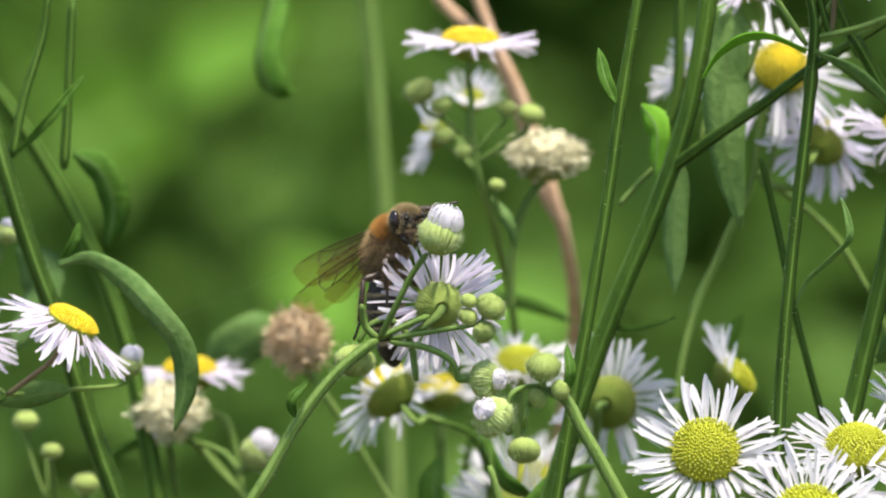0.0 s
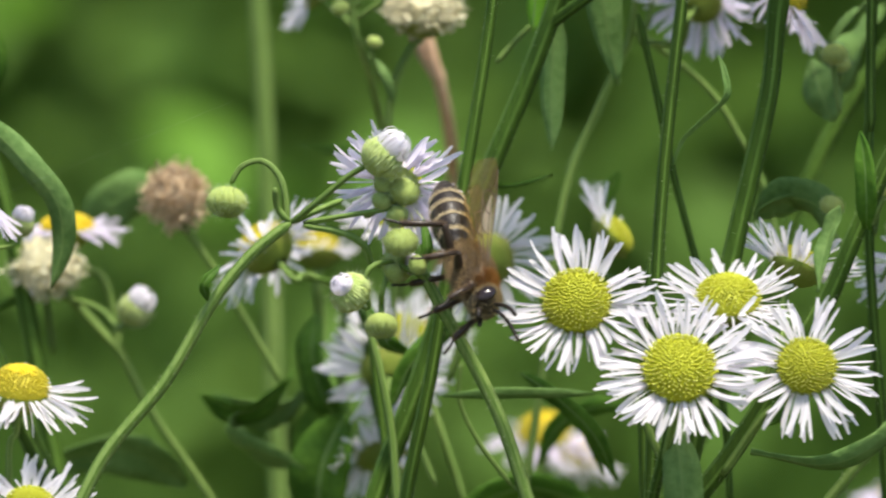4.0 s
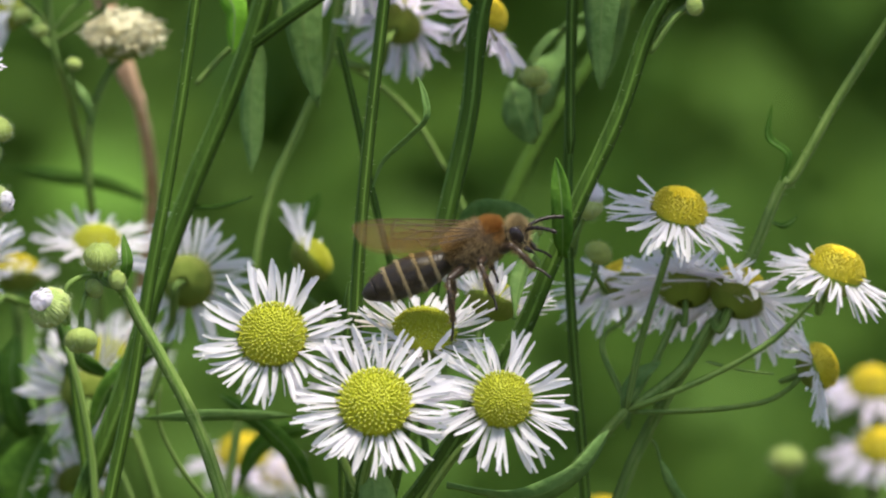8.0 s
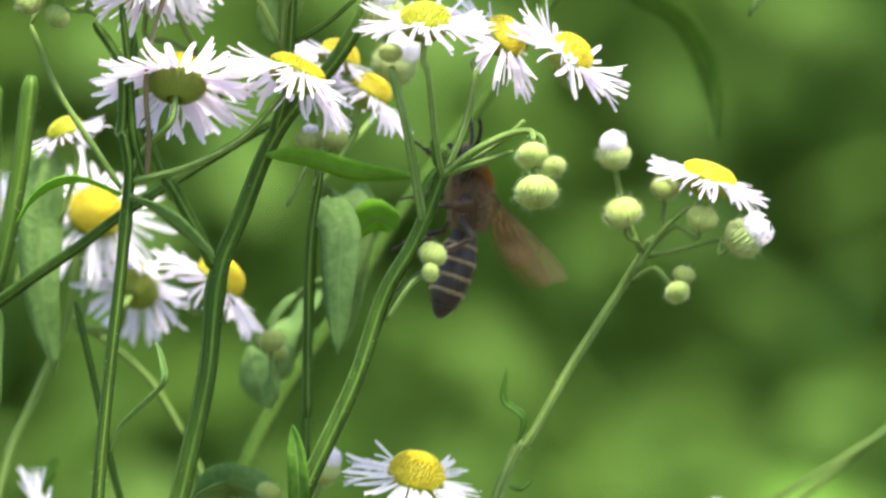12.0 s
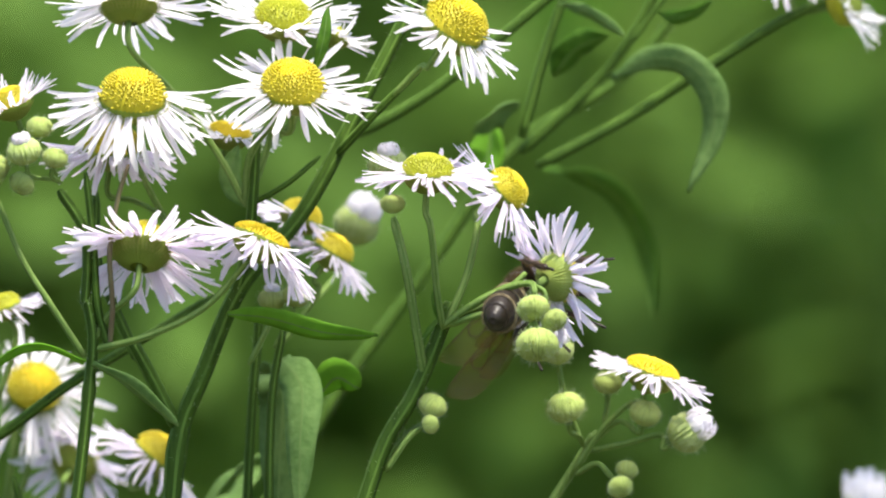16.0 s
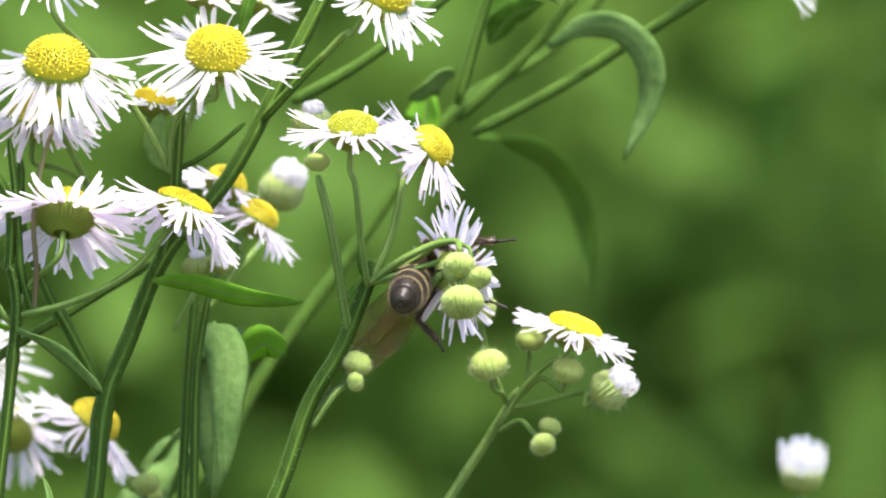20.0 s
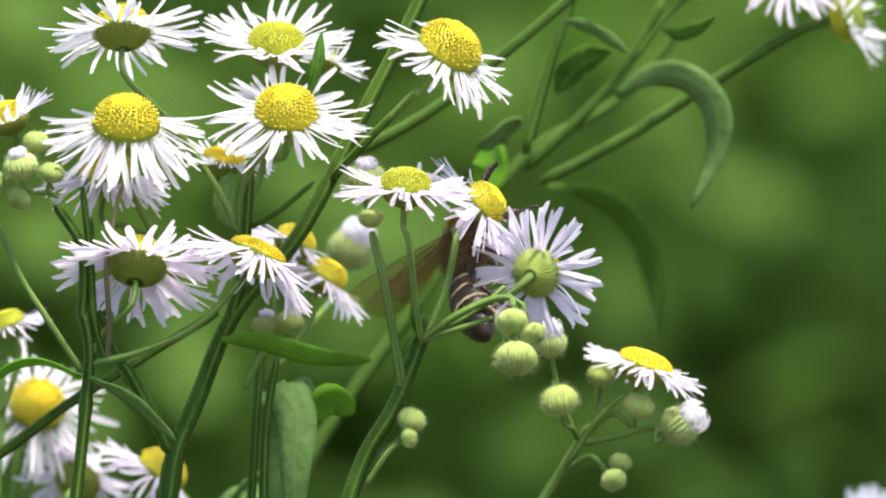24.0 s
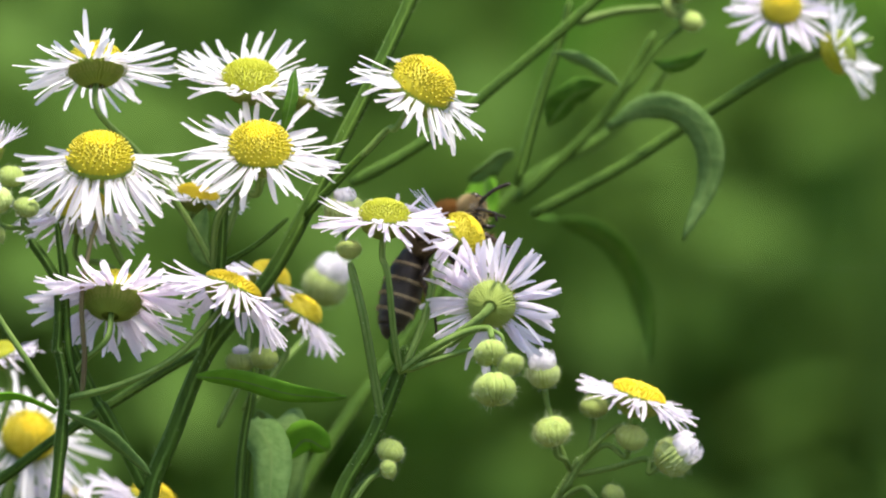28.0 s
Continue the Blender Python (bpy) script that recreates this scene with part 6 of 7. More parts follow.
def limb(pts, radii, sides=8):
    v, f = [], []
    p = [Vector(q) for q in pts]
    n = len(p)
    for i, c in enumerate(p):
        d = (p[min(i + 1, n - 1)] - p[max(i - 1, 0)]).normalized()
        s = d.cross(Vector((0.1, 0.2, 1))).normalized()
        u = d.cross(s)
        for k in range(sides):
            a = 2 * math.pi * k / sides
            v.append((c + (s * math.cos(a) + u * math.sin(a)) * radii[i]) * 0.001)
    for i in range(n - 1):
        for k in range(sides):
            a, b = i * sides + k, i * sides + (k + 1) % sides
            f.append((a, b, b + sides, a + sides))
    f += [tuple(range(sides))[::-1], tuple(range((n - 1) * sides, n * sides))]
    return v, f


def wing_blade(length, width, front=True):
    """A wing membrane along -x with its veins, in millimetres. Returns membrane and vein meshes."""
    n, m = 14, 6
    v, f = [], []
    def edge(t, u):
        w = width * (0.16 + 0.84 * math.sin(min(1, t ** 0.9) * math.pi * 0.62) ** 1.1) * (1 if t < 0.72 else math.sqrt(max(0, 1 - ((t - 0.72) / 0.282) ** 2.4)))
        return Vector((-t * length, (u - 0.18) * w, 0.10 * length * t * t * 0.3 + 0.12 * math.sin(u * 9) * 0.3))
    for i in range(n + 1):
        for k in range(m):
            v.append(edge(i / n, k / (m - 1)) * 0.001)
    for i in range(n):
        for k in range(m - 1):
            a = i * m + k
            f.append((a, a + 1, a + m + 1, a + m))
    mem = mesh("wing_membrane", v, f, WING)
    vv, vf = [], []
    lines = [[(0.0, 0.03), (0.3, 0.02), (0.62, 0.02), (0.9, 0.06)], [(0.0, 0.2), (0.3, 0.22), (0.5, 0.2), (0.66, 0.06)], [(0.0, 0.4), (0.25, 0.5), (0.5, 0.52), (0.7, 0.5)],
             [(0.0, 0.6), (0.2, 0.78), (0.45, 0.84)], [(0.3, 0.22), (0.32, 0.38), (0.36, 0.5)], [(0.48, 0.2), (0.52, 0.36), (0.6, 0.5)], [(0.66, 0.06), (0.7, 0.3), (0.66, 0.5)],
             [(0.5, 0.52), (0.47, 0.7), (0.45, 0.84)], [(0.26, 0.5), (0.28, 0.66), (0.3, 0.8)]]
    for ln in lines:
        pts = smooth_path([tuple(edge(a, b)) for a, b in ln], 4)
        q, g = limb(pts, [0.07 - 0.03 * i / len(pts) for i in range(len(pts))], 5)
        b = len(vv)
        vv += q
        vf += [tuple(b + i for i in h) for h in g]
    return mem, mesh("wing_venation", vv, vf, VEIN)


def build_wasp():
    w = tagged(new("wasp"), "furry orange-brown scoliid wasp with pale-banded black abdomen and amber wings", "wasp")
    v, f = ring_body([(-3.3, 0.7, 0.7, -0.2), (-3.0, 1.4, 1.35, -0.1), (-2.1, 1.9, 1.85, 0), (-0.7, 2.15, 2.15, 0.1), (0.8, 2.15, 2.2, 0.15), (2.0, 1.95, 1.95, 0.0), (2.9, 1.35, 1.3, -0.2), (3.3, 0.8, 0.7, -0.3)])
    part("thorax", mesh("thorax", v, f, THORAX), w)

    def on_thorax(lo, hi, x0, x1):
        def pick(rnd):
            x, b = rnd.uniform(x0, x1), radians(rnd.uniform(lo, hi))
            k = math.sqrt(max(0.06, 1 - (x / 3.4) ** 2 * 0.85))
            d = Vector((x * 0.12, math.cos(b), math.sin(b)))
            return Vector((x, 2.06 * k * math.cos(b), 0.08 + 2.06 * k * math.sin(b))), d
        return pick
    fur(w, "orange_fur", 900, on_thorax(25, 155, 1.4, 3.0), 0.8, FUR, 1)
    fur(w, "back_fur", 1500, on_thorax(0, 180, -3.2, 1.2), 0.9, FUR_G, 2)
    fur(w, "collar_fur", 800, on_thorax(-10, 190, 2.0, 3.2), 0.8, FUR, 6)
    fur(w, "belly_fur", 1700, on_thorax(165, 375, -3.0, 2.8), 0.95, FUR_G, 3)
    # head
    v, f = ball(1.3, 1.9, 1.65, (0, 0, 0), 10, 18)
    hd = part("head", mesh("head", v, f, CHITIN), w, pose(0.0040, 0, -0.0004))
    for s in (1, -1):
        v, f = ball(0.85, 0.55, 1.2, (0.25, 1.5 * s, 0.25))
        part("eye", mesh("eye", v, f, EYE_M), hd, None, "glossy dark eye")
        pts = smooth_path([(1.1, 0.45 * s, 0.5), (1.7, 0.75 * s, 0.85), (2.7, 1.3 * s, 1.05), (3.8, 1.85 * s, 1.0), (4.7, 2.2 * s, 0.8)], 5)
        v, f = limb(pts, [0.17 + 0.05 * math.sin(i * 2.2) + 0.04 for i in range(len(pts))], 8)
        part("antenna", mesh("antenna", v, f, CHITIN), hd, None, "thick black antenna")
        v, f = limb([(0.9, 0.9 * s, -1.1), (1.5, 0.85 * s, -1.6), (1.7, 0.3 * s, -2.0)], [0.28, 0.24, 0.08], 8)
        part("mandible", mesh("mandible", v, f, CHITIN), hd)

    def on_head(rnd):
        d = Vector((rnd.uniform(-0.4, 0.8), rnd.gauss(0, 0.6), rnd.gauss(0.5, 0.6))).normalized()
        return Vector((d.x * 1.3, d.y * 1.75, d.z * 1.7)), d
    fur(hd, "head_fur", 1200, on_head, 0.7, FUR_H, 4, 0.018)
    # abdomen: six overlapping plates, each with a pale fringe
    ab = part("abdomen", mesh("abdomen", *ring_body([(0.3, 0.5, 0.5, 0), (-0.6, 1.4, 1.3, 0), (-3.0, 1.7, 1.5, 0), (-6.6, 1.4, 1.2, 0), (-9.4, 0.4, 0.4, 0)]), CHITIN), w, pose(-0.0031, 0, -0.0003))
    ends = [0.1, -1.8, -3.5, -5.2, -6.8, -8.3, -9.7]
    wid = lambda x: 2.3 * max(0.02, math.sin(min(1, (0.4 - x) / 4.4) * math.pi / 2)) ** 0.6 if x > -4 else 2.3 * max(0.03, 1 - ((-x - 4) / 5.8) ** 2.2) ** 0.62
    for i in range(6):
        a, b = ends[i], ends[i + 1]
        rows = []
        for k in range(6):
            t = k / 5
            x = a + (b - a) * t
            rows.append((x, wid(x) * (0.965 + 0.05 * t), wid(x) * 0.86 * (0.965 + 0.05 * t), 0))
        rows.append((b + 0.02, wid(b) * 0.9, wid(b) * 0.78, 0))
        part("tergite", mesh("tergite", *ring_body(rows, 26), CHITIN), ab)
        if i < 4:
            x = b
            part("pale_band", mesh("pale_band", *ring_body([(x + 0.10, wid(x + 0.10) * 1.0, wid(x + 0.10) * 0.86, 0), (x + 0.08, wid(x + 0.08) * 1.02, wid(x + 0.08) * 0.88, 0), (x + 0.02, wid(x) * 1.04, wid(x) * 0.895, 0), (x - 0.05, wid(x) * 0.98, wid(x) * 0.84, 0)], 26), BAND), ab, None, "pale buff hair band")

            def fringe(rnd, x=x):
                b2 = rnd.uniform(0, 6.283)
                at = x + rnd.uniform(0.0, 0.26)
                return Vector((at, wid(at) * math.cos(b2) * 1.01, wid(at) * 0.87 * math.sin(b2))), Vector((-1.3, math.cos(b2) * 0.6, math.sin(b2) * 0.6))
            fur(ab, "band_hair", 420, fringe, 0.5, BAND, 20 + i, 0.016)

    def on_abdomen(rnd):
        x = rnd.uniform(-8.6, 0.0)
        b2 = rnd.uniform(0, 6.283)
        return Vector((x, wid(x) * math.cos(b2), wid(x) * 0.86 * math.sin(b2))), Vector((-0.7, math.cos(b2), math.sin(b2)))
    fur(ab, "sparse_hair", 900, on_abdomen, 0.5, FUR_K, 9, 0.012)
    # wings
    fm, fv = wing_blade(13.4, 3.3)
    hm, hv = wing_blade(8.6, 2.2)
    wings = []
    for s in (1, -1):
        fw = part("forewing", fm, w, pose(0.0012, 0.0015 * s, 0.0014))
        part("wing_venation", fv, fw)
        hw = part("hindwing", hm, fw, Matrix.Diagonal((1, 1, 1, 1)) @ pose(-0.0012, 0.0007, -0.0003, 0, 0, -5))
        wings.append(fw)
        if s < 0:
            for o in (fw,):
                o.scale = (1, -1, 1)
    # legs
    legs = []
    spec = [(1.9, 0.55, 0.9, 3.4), (0.2, 0.75, -0.15, 3.9), (-1.6, 0.7, -0.8, 4.8)]
    for x, out, fwd, ln in spec:
        for s in (1, -1):
            hip = Vector((x, 0.9 * s, -1.3))
            knee = hip + Vector((fwd * ln * 0.55, out * ln * s, -0.1 * ln + 0.7))
            foot = knee + Vector((fwd * ln * 0.35, 0.15 * ln * s, -0.85 * ln))
            toe = foot + Vector((fwd * 1.2, 0.5 * s, -1.6))
            mid = hip.lerp(knee, 0.5)
            lg = part("leg", mesh("leg", *limb([hip - hip, (mid - hip) * 0.5, mid - hip, (knee - hip) * 0.92, knee - hip], [0.38, 0.56, 0.52, 0.36, 0.26]), CHITIN_B), w, Matrix.Translation(hip * 0.001))
            part("shin", mesh("shin", *limb([knee - hip, (knee - hip).lerp(foot - hip, 0.5), (knee - hip).lerp(foot - hip, 0.95), foot - hip], [0.22, 0.32, 0.34, 0.16]), CHITIN_B), lg)
            part("foot", mesh("foot", *limb(smooth_path([tuple(foot - hip), tuple((foot - hip).lerp(toe - hip, 0.5) + Vector((0.1, 0, 0.1))), tuple(toe - hip)], 4), [0.12 + 0.05 * (i % 2) for i in range(9)], 7), CHITIN), lg)

            def on_shin(rnd, a=knee - hip, b=foot - hip):
                d = Vector((rnd.gauss(0, 1), rnd.gauss(0, 1), rnd.gauss(0, 1))).normalized()
                return a.lerp(b, rnd.random()) + d * 0.3, d
            fur(lg, "leg_hair", 160, on_shin, 0.5, FUR_D, 60 + int(x * 7) + s, 0.025)
            legs.append(lg)
    return w, hd, ab, wings, legs


wasp, wasp_head, wasp_abdomen, wasp_wings, wasp_legs = build_wasp()


# ---- what moves ----
def lean(p, rows):
    """Wind: a plant leans about its root by millimetres at flower height, sideways and upwards."""
    x, y = p.location.x, p.location.y
    return [(t, pose(x, y, dz / 1000, 0, math.degrees(math.atan(dx / 620)), 0)) for t, dx, dz in rows]


def turn_head(p, rows):
    """Poses of a flower head on its plant: where it is and which way it looks."""
    return [(t, Matrix.Translation(Vector(c) - p) @ turned(face)) for t, c, face in rows]


def motions():
    root = s5.location.copy()
    root_j = spray.location.copy()
    walk(hang, turn_head(root, [
        (0, (0.0436, 0.002, 0.6241), (0.62, -0.1, 0.75)), (13.6, (0.0436, 0.002, 0.6241), (0.62, -0.1, 0.75)), (14.5, (0.0426, 0.002, 0.6193), (0.6, 0.5, 0.4)), (15.5, (0.0426, 0.002, 0.6176), (0.45, 0.85, 0.1)), (16, (0.0422, 0.002, 0.6171), (0.72, 0.66, 0.12)), (17, (0.0423, 0.002, 0.6145), (0.68, 0.70, 0.1)), (18, (0.0424, 0.002, 0.6145), (0.70, 0.66, 0.1)),
        (19, (0.0417, 0.002, 0.6146), (0.6, 0.7, 0.1)), (20, (0.0395, 0.002, 0.6133), (0.82, 0.5, 0.15)), (20.5, (0.0402, 0.002, 0.6131), (0.6, 0.7, 0.1)), (22.5, (0.0411, 0.002, 0.6161), (0.35, 0.85, 0.3)), (23, (0.043, 0.002, 0.6194), (0.35, 0.9, 0.2)),
        (24, (0.0424, 0.002, 0.619), (0.4, 0.88, 0.2)), (25, (0.0398, 0.002, 0.6183), (0.15, 0.95, 0.2)), (26, (0.0404, 0.002, 0.6188), (0.15, 0.95, 0.2)), (27, (0.0397, 0.002, 0.6192), (0.15, 0.95, 0.2)), (28, (0.04, 0.002, 0.619), (0.15, 0.95, 0.2))]))
    hinge = Matrix.Translation(Vector((0.0158, 0.001, 0.5766)) - root)
    walk(pushed_leaf, [(t, hinge @ pose(0, 0, 0, 0, a, 0) @ hinge.inverted()) for t, a in ((0, 0), (9.3, 0), (9.6, 22), (9.8, 40), (10.2, 40), (10.6, 10), (10.9, 0), (28, 0))])
    walk(spray_head, turn_head(root_j, [
        (0, (-0.0406, 0.004, 0.5827), (-0.25, 0.95, 0.2)), (1, (-0.0415, 0.004, 0.5828), (-0.25, 0.95, 0.2)), (2.1, (-0.0414, 0.004, 0.5826), (-0.2, 0.95, 0.25)), (2.5, (-0.0408, 0.004, 0.583), (0.3, 0.7, 0.7)), (3, (-0.0391, 0.005, 0.5872), (0.82, 0.42, 0.38)), (3.5, (-0.0367, 0.005, 0.5858), (0.55, 0.65, 0.5)),
        (4, (-0.0359, 0.006, 0.5832), (0.3, 0.8, 0.5)), (4.5, (-0.0357, 0.006, 0.583), (0.3, 0.8, 0.5)), (6.5, (-0.0431, 0.006, 0.5876), (-0.2, 0.3, 0.9)), (7, (-0.0417, 0.006, 0.5886), (-0.2, 0.3, 0.9)), (28, (-0.0417, 0.006, 0.5886), (-0.2, 0.3, 0.9))]))
    bud_rows = [
        (0, (-0.0402, -0.005, 0.5899), (0.35, -0.1, 0.9)), (1, (-0.0411, -0.005, 0.5903), (0.35, -0.1, 0.9)), (2.1, (-0.0412, -0.005, 0.5903), (0.35, -0.1, 0.9)), (2.5, (-0.0394, -0.005, 0.5865), (0.6, -0.1, 0.7)), (3, (-0.0368, -0.005, 0.5839), (0.85, -0.1, 0.3)), (3.5, (-0.036, -0.005, 0.5836), (0.8, -0.1, 0.5)),
        (4, (-0.0373, -0.005, 0.5861), (0.6, -0.1, 0.6)), (4.5, (-0.0373, -0.005, 0.5853), (0.6, -0.1, 0.6)), (6.5, (-0.0394, -0.005, 0.5848), (0.5, -0.1, 0.7)), (7, (-0.0379, -0.005, 0.5857), (0.5, -0.1, 0.7)), (28, (-0.0379, -0.005, 0.5857), (0.5, -0.1, 0.7))]
    walk(spray_bud, turn_head(root_j, bud_rows))
    foot = Vector((-0.0464, -0.001, 0.5794))
    joint = Matrix.Translation(foot - root_j)
    rise = lambda c: math.degrees(math.atan2(c[2] - foot.z, c[0] - foot.x))
    walk(spray_bud_stalk, [(t, joint @ pose(0, 0, 0, 0, rise(bud_rows[0][1]) - rise(c), 0) @ joint.inverted()) for t, c, face in bud_rows])
    arch = [(0, 0, 0), (1, 0, 0), (2.1, -1.4, 0.5), (2.5, -1.8, 1.5), (3, -4.2, 6.3), (3.5, -3.2, 5.0), (4, -4.2, 4.3), (4.5, -4.2, 4.0), (6.5, -3, 4), (28, -3, 4)]
    at = nod.location.copy()
    walk(nod, [(t, Matrix.Translation(at + Vector((dx, 0, dz)) / 1000) @ turned((-0.1, -0.2, -1))) for t, dx, dz in arch])
    walk(nod_arch, [(t, pose(dx / 1000, 0, dz / 1000)) for t, dx, dz in arch])
    walk(spray, lean(spray, [(0, 0, 0), (2.2, 0, 0), (3, 2.6, -1.2), (4, 3.9, -2.5), (4.5, 3.9, -2.8), (6.5, -7.4, 5.2), (7, -7.6, 5.3), (28, -7.6, 5.3)]))
    for p, rows in (
            (buds, [(0, 0.00, -0.00), (0.5, 0.09, 0.09), (1, 0.00, -0.00), (1.5, 0.09, -0.04), (2, 0.01, -0.09), (2.5, 0.04, -0.09), (3, -2.33, -1.23), (3.5, -2.37, -1.94), (4, -2.23, -1.78), (4.5, -2.05, -2.00), (7, -1.86, -0.68), (8, -2.21, -1.04), (9, -1.96, -0.82), (10, -1.16, -0.86), (28, -1.96, -0.82)]),
            (lside, [(0, 0.00, -0.00), (0.5, -0.35, -0.35), (1, -0.35, 0.00), (1.5, -0.53, 0.14), (2, -0.62, 0.01), (2.5, 0.13, -0.26), (3, 0.57, -0.35), (3.5, 1.58, -0.35), (28, 0.00, -0.00)]),
            (day, [(0, 1.16, 0.51), (0.5, 1.16, 0.60), (1, 1.16, 0.51), (1.5, 1.16, 0.38), (2, 1.16, 0.33), (2.5, 1.29, 0.42), (3, 1.20, 0.60), (3.5, 0.90, 0.77), (4, 0.43, 1.20), (4.5, -0.53, 0.27), (6.5, 0.30, 0.40), (7, 0.53, 0.52), (7.5, -0.18, 0.04), (8, 0.00, -0.00), (8.5, 0.13, -0.26), (9, 0.44, 0.13), (9.5, 0.40, -0.09), (10, 0.35, 0.09), (10.5, 0.09, 0.17), (11, 0.57, -0.31), (12, 0.00, -0.00), (28, 0.00, -0.00)]),
            (s3, [(0, 0.00, -0.00), (12, 0.00, -0.00), (15.5, 1.52, 0.40), (16, 2.59, 0.86), (17, 4.78, 0.76), (17.5, 0.73, 1.73), (18, 2.58, 0.41), (18.5, 0.64, 1.02), (19, -0.06, 1.12), (19.5, -0.41, 1.47), (20, 1.35, 0.94), (20.5, 0.29, 1.64), (22.5, 2.17, 0.60), (23, 1.12, 0.68), (23.5, 1.74, 0.78), (24, 1.91, 1.04), (24.5, 1.39, 1.04), (25, 0.77, 1.21), (25.5, 0.59, 1.04), (26, 0.86, 1.03), (26.5, 0.86, 0.86), (27, 0.42, 0.78), (27.5, 0.33, 0.68), (28, 0.24, 0.78)]),
            (s4, [(0, 0.00, -0.00), (13.5, 0.00, -0.00), (15.5, 1.29, 1.58), (16, 2.44, 1.84), (16.5, 0.94, 2.02), (17, 3.58, 3.07), (17.5, 1.12, 3.42), (18, 1.73, 2.19), (18.5, 0.41, 2.45), (19, 0.68, 2.19), (19.5, 1.65, 2.02), (20, 1.29, 1.84), (20.5, 0.77, 2.37), (22.5, 1.91, 0.78), (23, 0.42, 0.26), (23.5, 0.76, 0.78), (24, 1.47, 0.87), (24.5, 0.94, 0.52), (25, 0.24, 0.70), (25.5, 0.41, 0.61), (26, 0.50, 0.52), (26.5, 0.32, 0.52), (27, -0.03, 0.34), (27.5, -0.03, 0.35), (28, -0.29, 0.35)]),
            (s5, [(0, 0.00, -0.00), (12, -1.01, -1.50), (12.5, -0.84, -1.24), (13, -0.44, -0.71), (13.5, 0.00, -0.00), (15.5, 4.37, 1.40), (16, 5.43, 1.40), (16.5, 3.14, 2.19), (17, 7.98, 2.28), (17.5, 3.59, 3.06), (18, 5.60, 1.83), (18.5, 3.58, 2.45), (19, 3.06, 2.54), (19.5, 2.44, 2.63), (20, 4.29, 2.28), (20.5, 2.96, 2.54), (22.5, 2.78, 1.04), (23, 2.00, 1.13), (23.5, 2.79, 1.40), (24, 2.87, 1.48), (24.5, 2.26, 1.57), (25, 1.82, 1.75), (25.5, 1.56, 1.66), (26, 1.81, 1.66), (26.5, 1.81, 1.48), (27, 1.47, 1.48), (27.5, 1.64, 1.31), (28, 1.56, 1.49)]),
            (bb, [(0, 0.00, -0.00), (11, 0.31, -0.35), (11.5, 0.05, -0.35), (12, 0.05, -0.18), (12.5, 0.05, -0.01), (13, 0.00, -0.00), (13.5, 0.35, -0.26), (15.5, 0.35, -1.81), (16, 0.52, -2.07), (16.5, -0.18, -1.63), (17, 0.43, -2.33), (17.5, -1.06, -1.98), (18, 0.17, -2.51), (18.5, -0.01, -2.51), (19, -0.53, -1.54), (19.5, 0.08, -2.16), (20, -0.89, -1.10), (20.5, -0.98, -1.02), (22.5, -0.47, -0.30), (23, -0.72, 0.23), (23.5, -0.29, 0.14), (24, -0.55, 0.32), (24.5, -0.55, 0.58), (25, -0.55, 0.58), (25.5, -0.64, 0.58), (26, -0.38, 0.67), (26.5, -0.38, 0.67), (27, -0.47, 0.41), (27.5, -0.46, 0.23), (28, -0.38, 0.41)])):
        walk(p, lean(p, rows))
